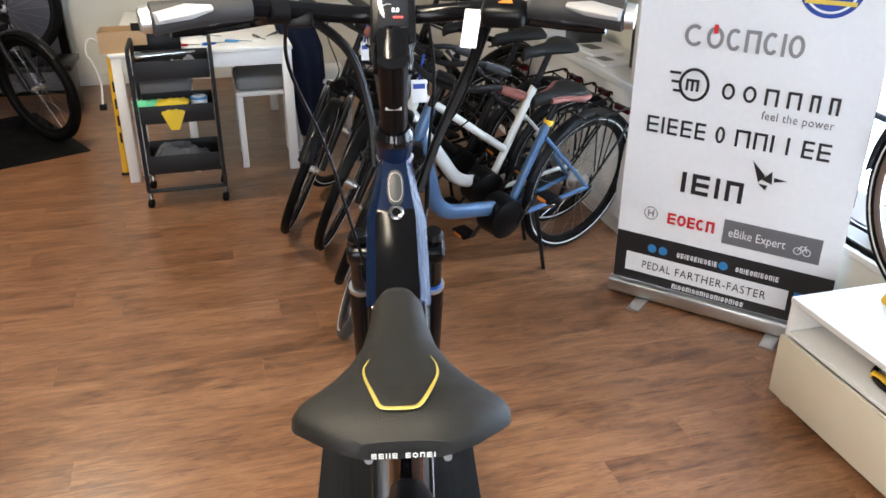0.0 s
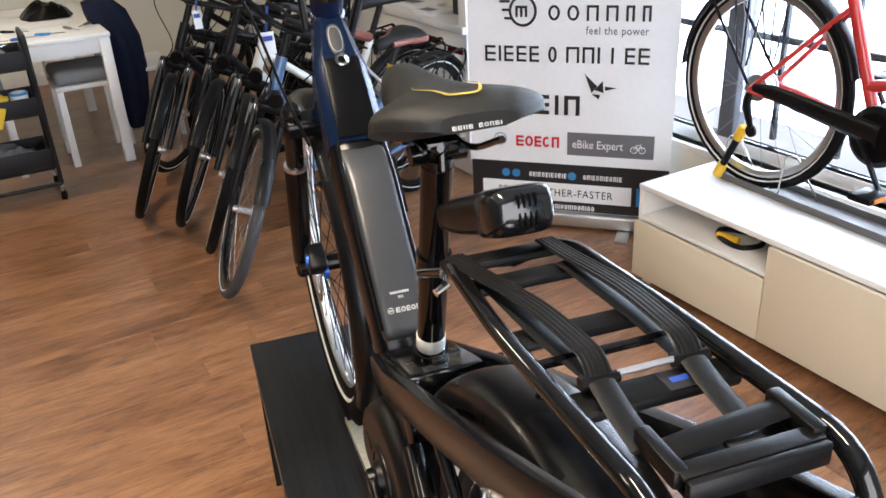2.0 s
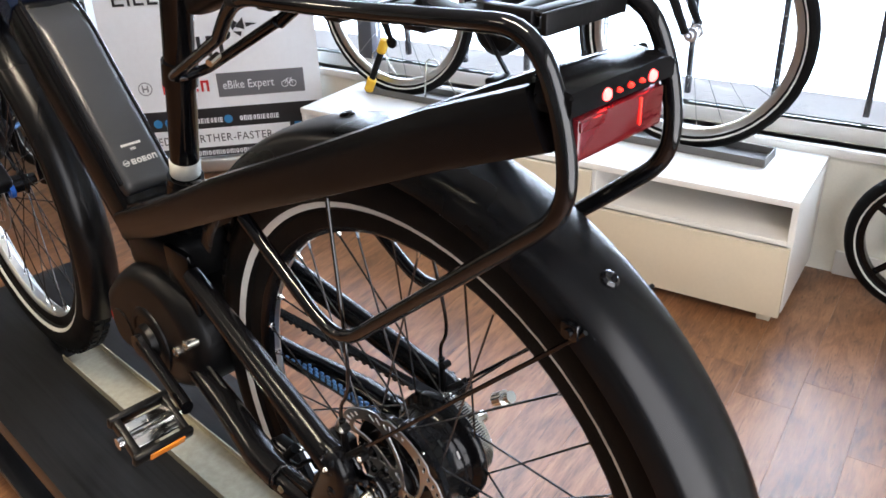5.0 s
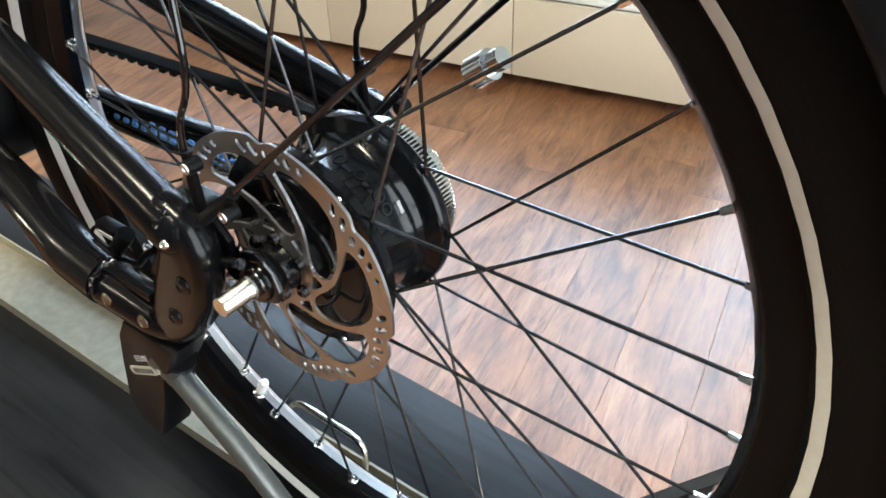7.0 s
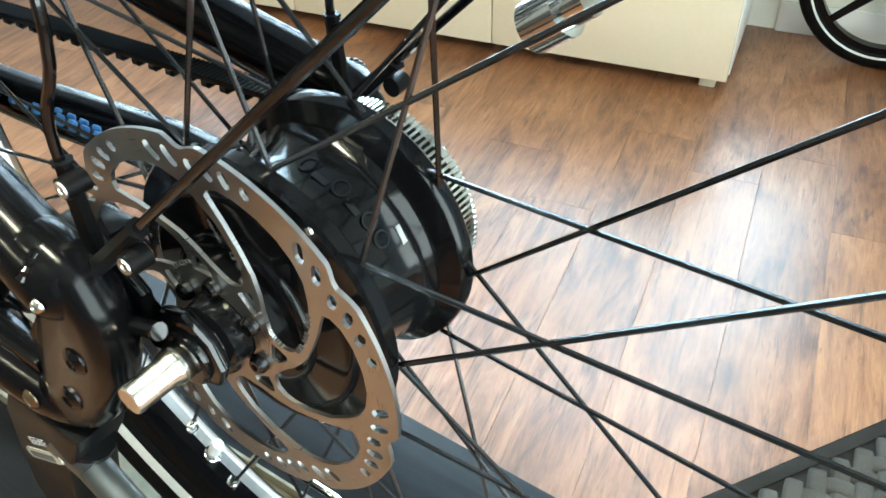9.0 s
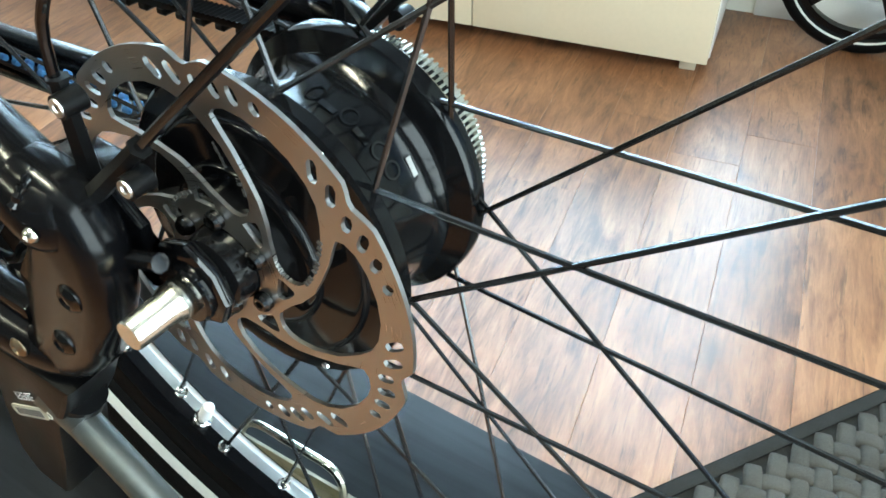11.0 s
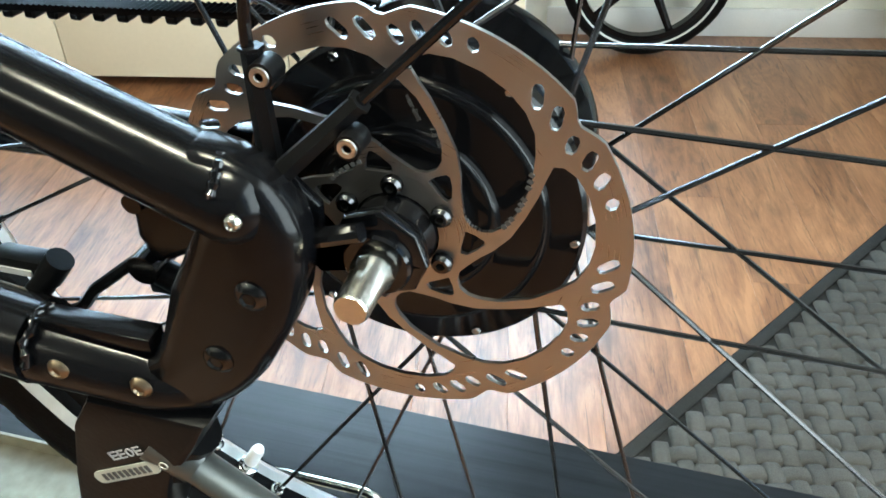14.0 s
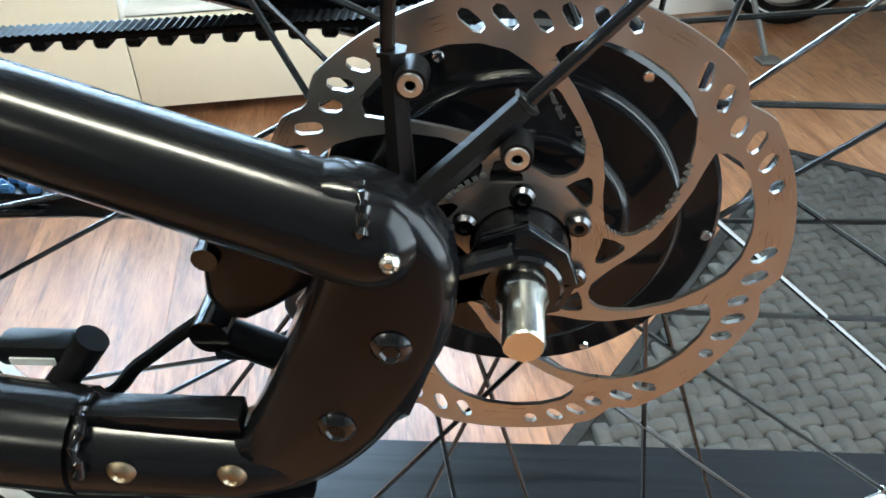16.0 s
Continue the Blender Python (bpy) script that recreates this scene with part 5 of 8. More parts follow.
for pts, r in (([(0.13, 0.89, 1.545), (0.115, 0.93, 1.47), (0.07, 0.94, 1.36), (0.036, 0.93, 1.27)], 0.0075),
               ([(0.14, 0.89, 1.54), (0.10, 0.95, 1.40), (0.06, 0.97, 1.33), (0.05, 0.93, 1.24)], 0.0026), ([(-0.12, 0.885, 1.55), (-0.06, 0.91, 1.49), (-0.035, 0.92, 1.40), (-0.03, 0.91, 1.32)], 0.0068), ([(-0.14, 0.885, 1.55), (-0.15, 0.95, 1.46), (-0.105, 0.97, 1.33), (-0.07, 0.96, 1.20), (-0.045, 0.93, 1.12)], 0.0026),
               ([(0.05, 0.905, 1.54), (0.062, 0.955, 1.44), (0.052, 0.965, 1.30), (0.046, 0.93, 1.18)], 0.0026)):
    one("cable", lambda bm: tube(bm, spline(pts, 7), r, 8), PLASTIC, bike, "black cable housing")

# suspension fork
fork = one("fork_crown", lambda bm: (box(bm, (-0.082, -0.026, -0.018), (0.082, 0.022, 0.018), 0.012, Matrix.Translation(on_head(-0.022) + Vector((0, 0.022, 0))) @ Matrix.Rotation(radians(23), 4, "X"), 3)), SATIN, bike, "black fork crown")
for s in (-1, 1):
    up0 = Vector((s * 0.062, 0.990, 1.150))
    dn = Vector((s * 0.062, 1.118, 0.800))
    d = (dn - up0)
    one("stanchion", lambda bm: tube(bm, [up0 + d * -0.06, up0 + d * 0.30], 0.0165, 18), GLOSS, fork)
    one("fork_leg", lambda bm: tube(bm, [up0 + d * 0.27, up0 + d * 0.28, up0 + d * 0.9, up0 + d * 1.04], [0.0205, 0.0215, 0.019, 0.014], 18), SATIN, fork)
    one("leg_band", lambda bm: tube(bm, [up0 + d * 0.262, up0 + d * 0.278], 0.0222, 18), ALU, fork, "silver seal band")
    one("fork_cap", lambda bm: tube(bm, [up0 + d * -0.085, up0 + d * -0.06], [0.013, 0.018], 16), PLASTIC, fork)
one("blue_band", lambda bm: tube(bm, [(0.062, 1.021, 1.066), (0.062, 1.024, 1.058)], 0.0172, 18), BRAKE_BLUE, fork, "blue travel ring")
one("front_hub", lambda bm: lathe(bm, [(-0.045, 0.008), (-0.045, 0.014), (-0.024, 0.016), (-0.023, 0.028), (-0.018, 0.028), (-0.016, 0.017), (0.018, 0.017), (0.020, 0.024), (0.025, 0.024), (0.027, 0.014), (0.045, 0.012), (0.045, 0.006)], FA, 28), HUBM, front, "black front hub")
one("front_rotor", lambda bm: (lathe(bm, [(-0.0375, 0.060), (-0.0375, 0.078), (-0.036, 0.078), (-0.036, 0.060)], FA, 40, close_profile=True), [box(bm, (-0.0372, -0.004, 0.014), (-0.0363, 0.004, 0.064), 0, Matrix.Translation(FA) @ Matrix.Rotation(k * math.pi / 3, 4, "X") @ pose(0, 0, 0, 14, 0, 0)) for k in range(6)]), ROTOR, front, "slim steel front brake rotor")
cal = one("front_caliper", lambda bm: (box(bm, (-0.060, -0.030, -0.016), (-0.022, 0.030, 0.016), 0.007, Matrix.Translation((0, 1.062, 0.842)) @ Matrix.Rotation(radians(35), 4, "X"), 3), rod(bm, (-0.072, 1.085, 0.815), (-0.030, 1.085, 0.815), 0.009, 12)), PLASTIC, bike, "black front brake caliper with blue rings")
one("caliper_ring", lambda bm: lathe(bm, [(-0.062, 0.008), (-0.062, 0.013), (-0.056, 0.014), (-0.056, 0.008)], (0, 1.060, 0.842), 18, close_profile=True), BRAKE_BLUE, cal)
one("caliper_ring", lambda bm: lathe(bm, [(-0.030, 0.010), (-0.030, 0.015), (-0.022, 0.015), (-0.022, 0.010)], (0, 1.050, 0.815), 18, close_profile=True), BRAKE_BLUE, cal)
one("caliper_mark", lambda bm: box(bm, (-0.078, 1.10, 0.812), (-0.066, 1.128, 0.824), 0.003), ORANGE, cal, "small orange and red reflector")

# fenders
def fender(bm, c, r, a0, a1, hw, skirt=0.022, seg=40, crown=1.0):
    prof = []
    for k in range(13):
        t = -1 + 2 * k / 12
        prof.append((hw * math.sin(t * math.pi / 2), r - skirt * (1 - max(0.0, math.cos(t * math.pi / 2)) ** crown) - (0.004 if abs(t) > 0.95 else 0)))
    inner = [(x * 0.95, q - 0.0022) for x, q in prof[::-1]]
    rings = lathe(bm, prof + inner, c, seg, a0, a1, close_profile=True)
    bm.faces.new(rings[0])
    bm.faces.new(rings[-1][::-1])


fr = one("rear_fender", lambda bm: fender(bm, RA, 0.3680, 28, 186, 0.0425, 0.026, 72, 0.5), FENDER, bike, "wide satin black rear fender")
for a in (79.0, 125.5):
    t = radians(a)
    one("fender_screw", lambda bm: (lathe(bm, [(0.0, 0.0075), (0.0015, 0.0075), (0.003, 0.005), (0.0022, 0.003), (0.0022, 0)], (0, 0, 0), 16), turned(bm, Matrix.Translation(RA + Vector((0, 0.3680 * math.cos(t), 0.3680 * math.sin(t)))) @ Matrix.Rotation(t, 4, "X") @ Matrix.Rotation(radians(90), 4, "Z"))), GLOSS, fr, "round black fender screw")
one("front_fender", lambda bm: fender(bm, FA, 0.366, 62, 206, 0.034), FENDER, bike, "satin black front fender")

# fender stays with their clamps on the rear end
for s in (-1, 1):
    k = Vector((-s, 1, 1))
    for foot, end, boss in ((Vector((-0.069, 0.0435, 0.834)), Vector((-0.050, 0.055, 1.100)), Vector((-0.072, 0.0395, 0.865))), (Vector((-0.073, 0.037, 0.832)), Vector((-0.042, -0.215, 1.075)), Vector((-0.074, 0.0125, 0.8455)))):
        d = Vector((0, 0.02, 1)).normalized() if end.y > 0 else (end - foot).normalized()
        path = spline([foot, foot + d * 0.05, foot + Vector((0.004, -0.012, 0.10)), end], 6) if end.y > 0 else [foot, foot + d * 0.06, end]
        st = one("fender_stay", lambda bm: tube(bm, [q * k for q in path], 0.0020, 10), GLOSS, bike)
        one("stay_socket", lambda bm: tube(bm, [(foot + d * f) * k for f in (-0.004, 0.0, 0.036, 0.0365, 0.0368, 0.038)], [0.0038, 0.0042, 0.0034, 0.0034, 0.0042, 0.0042], 6), PLASTIC, st)
        one("stay_clamp", lambda bm: tube(bm, [(boss + Vector((-0.003, 0, 0))) * k, (boss + Vector((0.006, 0, 0))) * k], [0.0043, 0.0046], 16), PLASTIC, st)
        one("clamp_screw", lambda bm: lathe(bm, [(s * -0.0002, 0.0034), (s * 0.0007, 0.0031), (s * 0.0007, 0.0016), (s * 0.0000, 0.0013), (s * 0.0000, 0)], (boss + Vector((-0.0030, 0, 0))) * k, 16), ALU, st)
one("fender_clip", lambda bm: (box(bm, (-0.0465, -0.211, 1.066), (-0.0415, -0.196, 1.080), 0.002), rod(bm, (-0.050, -0.204, 1.073), (-0.044, -0.204, 1.073), 0.0035, 10)), GLOSS, fr)

# axle plate and rear caliper on the left side
one("axle_plate", lambda bm: plate(bm, [(0.030, 0.795), (0.022, 0.811), (0.008, 0.816), (-0.004, 0.807), (-0.008, 0.795), (-0.003, 0.784), (0.010, 0.780), (0.028, 0.790), (0.056, 0.806), (0.062, 0.824), (0.050, 0.834), (0.030, 0.814)], -0.066, -0.060, bevel=0.002), GLOSS, bike, "gloss black axle plate")
one("adjuster", lambda bm: rod(bm, (-0.073, 0.030, 0.806), (-0.073, 0.012, 0.812), 0.0036, 10), GLOSS, bike)
rc = one("rear_caliper", lambda bm: plate(bm, [(0.066, 0.818), (0.092, 0.820), (0.104, 0.812), (0.109, 0.800), (0.1105, 0.786), (0.106, 0.776), (0.098, 0.7755), (0.088, 0.781), (0.078, 0.788), (0.066, 0.795)], -0.064, -0.036, bevel=0.004), SATIN, bike, "black rear brake caliper", 50)
one("caliper_arm", lambda bm: (tube(bm, [(-0.056, 0.119, 0.7690), (-0.056, 0.108, 0.7630), (-0.056, 0.080, 0.7490)], [0.0060, 0.0062, 0.0062], 14), box(bm, (-0.061, 0.098, 0.7555), (-0.051, 0.113, 0.7605), 0.001)), PLASTIC, rc)
one("caliper_bolt", lambda bm: tube(bm, [(-0.064, 0.112, 0.769), (-0.048, 0.112, 0.769)], [0.0068, 0.0068], 14), GLOSS, rc)
one("caliper_screw", lambda bm: rod(bm, (-0.066, 0.1065, 0.8025), (-0.054, 0.1065, 0.8025), 0.0042, 12), GLOSS, rc)
one("brake_hose", lambda bm: tube(bm, spline([(-0.056, 0.112, 0.773), (-0.056, 0.124, 0.764), (-0.057, 0.143, 0.749), (-0.058, 0.167, 0.732), (-0.058, 0.24, 0.742), (-0.05, 0.36, 0.78)], 6), 0.0027, 8), PLASTIC, rc)
sensor = one("speed_sensor", lambda bm: (box(bm, (-0.064, 0.160, 0.7525), (-0.052, 0.190, 0.7625), 0.003), tube(bm, [(-0.066, 0.178, 0.736), (-0.062, 0.1625, 0.7540), (-0.0618, 0.1622, 0.7543), (-0.060, 0.1545, 0.7640)], [0.0054, 0.0054, 0.0060, 0.0060], 16)), PLASTIC, bike, "small black speed sensor")
one("sensor_label", lambda bm: box(bm, (-0.0648, 0.168, 0.7550), (-0.0640, 0.184, 0.7580)), PRINT, sensor)
one("sensor_wire", lambda bm: tube(bm, spline([(-0.056, 0.195, 0.752), (-0.058, 0.206, 0.745), (-0.066, 0.208, 0.730)], 5), 0.0016, 6), PLASTIC, sensor)

# kickstand
ks = one("kickstand", lambda bm: (plate(bm, [(0.078, 0.7185), (0.134, 0.7185), (0.146, 0.700), (0.156, 0.665), (0.166, 0.620), (0.158, 0.600), (0.134, 0.598), (0.116, 0.640), (0.104, 0.676), (0.088, 0.700)], -0.0935, -0.064, bevel=0.003), tube(bm, [(-0.080, 0.094, 0.698), (-0.080, 0.110, 0.674)], 0.0115, 16)), PLASTIC, bike, "black kickstand mounted at the rear end")
one("stand_leg", lambda bm: tube(bm, [(-0.085, 0.106, 0.690), (-0.085, 0.050, 0.648), (-0.086, 0.000, 0.603), (-0.093, -0.070, 0.530), (-0.105, -0.140, 0.450)], [0.0085, 0.0085, 0.008, 0.008, 0.008], 14, flat=(1.0, 0.75)), LEGM, ks, "dull plated kickstand leg")
one("leg_joint", lambda bm: tube(bm, [(-0.083, 0.112, 0.694), (-0.083, 0.094, 0.681)], [0.0125, 0.0105], 14), LEGM, ks)
one("stand_foot", lambda bm: box(bm, (-0.119, -0.166, P_TOP + 0.0005), (-0.093, -0.122, P_TOP + 0.022), 0.006), PLASTIC, ks)
one("stand_sticker", lambda bm: plate(bm, slot((0.1249, 0.6770), -29, 0.0425, 0.0075, 5), -0.0943, -0.0937), LABELM, ks, "pale maker's label with unreadable print")
STM = Matrix.Translation((-0.0944, 0.1249, 0.6770)) @ Matrix.Rotation(radians(-29), 4, "X") @ Matrix(((0, 0, -1, 0), (-1, 0, 0, 0), (0, 1, 0, 0), (0, 0, 0, 1)))
for k in range(9):
    one("sticker_print", lambda bm: (box(bm, (-0.0150 + k * 0.0036, -0.0020, 0.0), (-0.0130 + k * 0.0036, 0.0020, 0.0004)), turned(bm, STM)), INK, ks)
one("sticker_ring", lambda bm: (lathe(bm, [(0.0, 0.0016), (0.0004, 0.0016), (0.0004, 0.0022), (0.0, 0.0022)], (0, 0, 0), 14, close_profile=True), turned(bm, STM @ Matrix.Translation((0.0246, 0, 0)) @ Matrix.Rotation(radians(-90), 4, "Y"))), LABELM, ks)
one("stand_mark", lambda bm: shapes(bm, [("box", 0.0042), ("box", 0.0042), ("ring", 0.0042), ("box", 0.0042)], 0.0048, 0.0007, STM @ Matrix.Translation((0.0005, 0.0084, 0)), 0.0010), BAN_MID, ks)

# belt drive
BB = Vector((0, 0.470, 0.772))
belt = one("drive_belt", lambda bm: (box(bm, (0.0425, -0.2, -0.0014), (0.0545, 0.235, 0.0014), 0, Matrix.Translation((0, 0.2375, 0.8275)) @ Matrix.Rotation(radians(-2.9), 4, "X")), box(bm, (0.0425, -0.2, -0.0014), (0.0545, 0.235, 0.0014), 0, Matrix.Translation((0, 0.2375, 0.7545)) @ Matrix.Rotation(radians(0.5), 4, "X")),
    lathe(bm, [(0.0425, 0.0450), (0.0545, 0.0450), (0.0545, 0.0478), (0.0425, 0.0478)], RA, 24, 90, 270, True), lathe(bm, [(0.0425, 0.0300), (0.0545, 0.0300), (0.0545, 0.0328), (0.0425, 0.0328)], BB, 20, -90, 90, True)), PLASTIC, bike, "black toothed drive belt")
TEETH = 34
tooth = lower_tooth = None
for k in range(TEETH):
    f = (k + 0.5) / TEETH
    if tooth is None:
        tooth = one("tooth", lambda bm: box(bm, (0.0425, -0.0032, -0.0058), (0.0545, 0.0032, -0.0012), 0.0012, seg=1), PLASTIC, belt)
        lower_tooth = one("lower_tooth", lambda bm: box(bm, (0.0, -0.0034, 0.0012), (0.0036, 0.0034, 0.0058), 0.0013, seg=1), BLUEBELT, belt, "blue belt tooth")
        upper, lower = tooth, [lower_tooth, lower_tooth.copy(), lower_tooth.copy()]
    else:
        upper, lower = tooth.copy(), [lower_tooth.copy() for _ in range(3)]
    for o in (upper, *lower):
        if o.name not in scene.collection.objects:
            scene.collection.objects.link(o)
    upper.matrix_basis = Matrix.Translation((0, 0.01 + 0.45 * f, 0.839 - 0.0225 * f))
    for o, (x, d) in zip(lower, ((0.0425, 0.0), (0.0467, 0.0055), (0.0509, 0.0))):
        o.matrix_basis = Matrix.Translation((x, 0.03 + 0.43 * f + d, 0.7525 + 0.0035 * f))


def belt_ribs(bm):
    """One finely ribbed strip along the back of the upper run."""
    loops = []
    for k in range(261):
        f = k / 260
        y, z = 0.03 + 0.43 * f, 0.8380 - 0.0215 * f + (0.0022 if k % 2 else 0.0012)
        loops.append([bm.verts.new((0.0425, y, z)), bm.verts.new((0.0545, y, z)), bm.verts.new((0.0545, y, z - 0.0012)), bm.verts.new((0.0425, y, z - 0.0012))])
    for a, b in zip(loops, loops[1:]):
        for q in range(4):
            bm.faces.new((a[q], a[(q + 1) % 4], b[(q + 1) % 4], b[q]))
    bm.faces.new(loops[0][::-1])
    bm.faces.new(loops[-1])


one("belt_back", belt_ribs, PLASTIC, belt, "finely ribbed back of the belt")
one("belt_guard", lambda bm: box(bm, (0.0565, 0.06, 0.735), (0.060, 0.40, 0.750), 0.001), PLASTIC, belt)

# motor, cranks, pedals
CASE = [(0.628, 0.755), (0.618, 0.790), (0.585, 0.822), (0.540, 0.855), (0.500, 0.874), (0.455, 0.882), (0.410, 0.877), (0.372, 0.858), (0.348, 0.826), (0.342, 0.788), (0.356, 0.752), (0.390, 0.722), (0.435, 0.706), (0.490, 0.700), (0.545, 0.700), (0.590, 0.709), (0.617, 0.728)]


def motor_fill(bm):
    rim = spline([(0, y, z) for y, z in CASE + CASE[:1]], 4)[:-1]
    mid = Vector((0, 0.475, 0.790))
    loft(bm, [[Vector((x, (q.y - mid.y) * f + mid.y, (q.z - mid.z) * f + mid.z)) for q in rim] for x, f in ((-0.066, 0.74), (-0.065, 0.80), (-0.060, 0.90), (-0.050, 0.97), (-0.040, 1.0), (0.040, 1.0), (0.050, 0.95), (0.054, 0.85))])
    lathe(bm, [(-0.0640, 0.050), (-0.0685, 0.0490), (-0.0710, 0.0450), (-0.0710, 0.0385), (-0.0690, 0.0370), (-0.0690, 0.0260), (-0.078, 0.024), (-0.080, 0.018), (-0.080, 0.0)], BB, 40)
    lathe(bm, [(-0.0645, 0.030), (-0.0675, 0.028), (-0.0680, 0.0)], BB + Vector((0, 0.090, -0.018)), 28)
    box(bm, (-0.045, 0.40, 0.85), (0.045, 0.54, 0.93), 0.02, seg=3)


mot = one("motor", motor_fill, PLASTIC, bike, "black mid-drive motor housing", 40)
one("motor_mark", lambda bm: (box(bm, (-0.0655, 0.572, 0.752), (-0.0600, 0.596, 0.766), 0.0003)), BAN_RED, mot, "small red mark")
for y, z in ((0.394, 0.788), (0.360, 0.814)):
    one("motor_bolt", lambda bm: lathe(bm, [(-0.044, 0.0075), (-0.0700, 0.0072), (-0.0715, 0.0055), (-0.0700, 0.0035), (-0.0700, 0)], (0, y, z), 12), ZINC, mot)
for x in (-0.041, 0.041):
    one("motor_bracket", lambda bm: box(bm, (x - 0.005, 0.36, 0.80), (x + 0.005, 0.42, 0.93), 0.004), SATIN, bike)
for s, dy, dz in ((-1, -0.125, -0.034), (1, 0.125, 0.034)):
    c0 = BB + Vector((s * 0.080, 0, 0))
    c1 = BB + Vector((s * 0.092, dy, dz))
    cr = one("crank", lambda bm: (tube(bm, [c0, c0 * 0.5 + c1 * 0.5, c1], [0.015, 0.011, 0.0125], 12, flat=(1.0, 0.7), up=(1, 0, 0)), lathe(bm, [(-0.008, 0.0), (-0.008, 0.016), (0.008, 0.018), (0.008, 0)], c0, 20)), SATIN, bike)
    pm = Matrix.Translation(c1 + Vector((s * 0.050, 0, 0))) @ pose(0, 0, 0, 28, 0, 0) @ Matrix.Diagonal((0.86, 0.86, 0.9, 1))
    pd = one("pedal", lambda bm: (box(bm, (-0.046, -0.040, -0.011), (0.046, -0.029, 0.011), 0.004, pm), box(bm, (-0.046, 0.029, -0.011), (0.046, 0.040, 0.011), 0.004, pm), box(bm, (s * 0.036 - 0.006, -0.032, -0.010), (s * 0.036 + 0.006, 0.032, 0.010), 0.003, pm), box(bm, (-s * 0.038 - 0.005, -0.032, -0.010), (-s * 0.038 + 0.005, 0.032, 0.010), 0.003, pm)), PLASTIC, cr, "black and silver trekking pedal")
    one("pedal_axle", lambda bm: (tube(bm, [pm @ Vector((-0.05, 0, 0)), pm @ Vector((0.045, 0, 0))], 0.008, 14), box(bm, (-0.040, -0.022, -0.003), (0.040, 0.022, 0.005), 0.003, pm)), CHROME, pd, "bright metal pedal cage")
    one("pedal_reflector", lambda bm: box(bm, (-0.024, -0.0425, -0.007), (0.030, -0.0395, 0.007), 0.001, pm), ORANGE, pd, "orange reflector")

# rear rack
GT = 0.0068
RX = -0.003
def rack_side(s):
    x = RX + s * 0.060
    return bent([(RX + s * 0.034, 0.215, 1.215), (RX + s * 0.052, 0.150, 1.262), (x, 0.02, 1.269), (x, -0.182, 1.2825), (x, -0.2075, 1.228), (x, -0.2120, 1.172), (x, 0.045, 0.956), (x, 0.180, 1.048)], 0.045, 6)


rack = one("rear_rack", lambda bm: tube(bm, rack_side(-1), GT, 14), GLOSS, bike, "gloss black tubular rear rack")
one("rack_tube", lambda bm: tube(bm, rack_side(1), GT, 14), GLOSS, rack)
one("rack_brace", lambda bm: tube(bm, bent([(RX - 0.03, 0.212, 1.217), (RX - 0.022, 0.35, 1.148), (RX, 0.362, 1.142)], 0.02), 0.006, 12), GLOSS, rack)
one("rack_brace", lambda bm: tube(bm, bent([(RX + 0.03, 0.212, 1.217), (RX + 0.022, 0.35, 1.148), (RX, 0.362, 1.142)], 0.02), 0.006, 12), GLOSS, rack)
one("post_collar", lambda bm: tube(bm, [post_at(1.130), post_at(1.158)], 0.0205, 20), GLOSS, rack)
one("brace_screw", lambda bm: rod(bm, (-0.030, 0.235, 1.192), (-0.044, 0.230, 1.188), 0.004, 10), CHROME, rack)
for y, w, zz in ((0.148, 0.010, 1.257), (0.100, 0.010, 1.260), (0.011, 0.010, 1.263), (-0.078, 0.012, 1.268)):
    one("rack_crossbar", lambda bm: box(bm, (RX - 0.058, y - w, zz - 0.004), (RX + 0.058, y + w, zz + 0.004), 0.0025), PLASTIC, rack)
one("rack_bar_tube", lambda bm: tube(bm, [(RX - 0.058, -0.035, 1.274), (RX + 0.058, -0.035, 1.274)], 0.0035, 10), GLOSS, rack)
one("rack_label", lambda bm: box(bm, (RX + 0.008, -0.088, 1.2722), (RX + 0.044, -0.069, 1.2726)), BAN_BLK, rack, "small black label with blue unreadable print")
one("label_print", lambda bm: box(bm, (RX + 0.013, -0.0815, 1.2727), (RX + 0.038, -0.0765, 1.2729)), BAN_NVY, rack)
# elastic straps: three ribbed bands each, meeting at a buckle
for s, x, x0 in ((-1, -0.0340, -0.0490), (1, 0.0295, 0.0330)):
    run = spline([(x0, 0.152, 1.264), (x0 - s * 0.002, 0.10, 1.273), (x + s * 0.003, 0.02, 1.285), (x, -0.045, 1.2905), (x, -0.062, 1.2885), (x, -0.070, 1.282)], 5)
    st = one("strap", lambda bm: tube(bm, run, 0.0090, 10, flat=(1.0, 0.17)), STRAP, rack, "ribbed elastic luggage strap")
    for j in (-2, -1, 0, 1, 2):
        one("strap_rib", lambda bm: tube(bm, [q + Vector((j * 0.0034, 0, 0.0010)) for q in run], 0.0015, 6, flat=(0.9, 0.75)), STRAP, st)
    one("strap_lower", lambda bm: tube(bm, [(x0 - s * 0.006, 0.100, 1.268), (x + s * 0.004, 0.0, 1.271), (x, -0.060, 1.277)], 0.0085, 8, flat=(1.0, 0.16)), STRAP, st)
    one("strap_tail", lambda bm: tube(bm, spline([(x, -0.068, 1.281), (x - 0.003, -0.10, 1.277), (x - 0.005, -0.132, 1.275)], 4), 0.0088, 10, flat=(1.0, 0.17)), STRAP, st)
    one("strap_buckle", lambda bm: (box(bm, (x - 0.0125, -0.074, 1.2745), (x + 0.0125, -0.062, 1.2815), 0.003), tube(bm, [(x - 0.013, -0.070, 1.279), (x + 0.013, -0.070, 1.279)], 0.0040, 10)), PLASTIC, st)
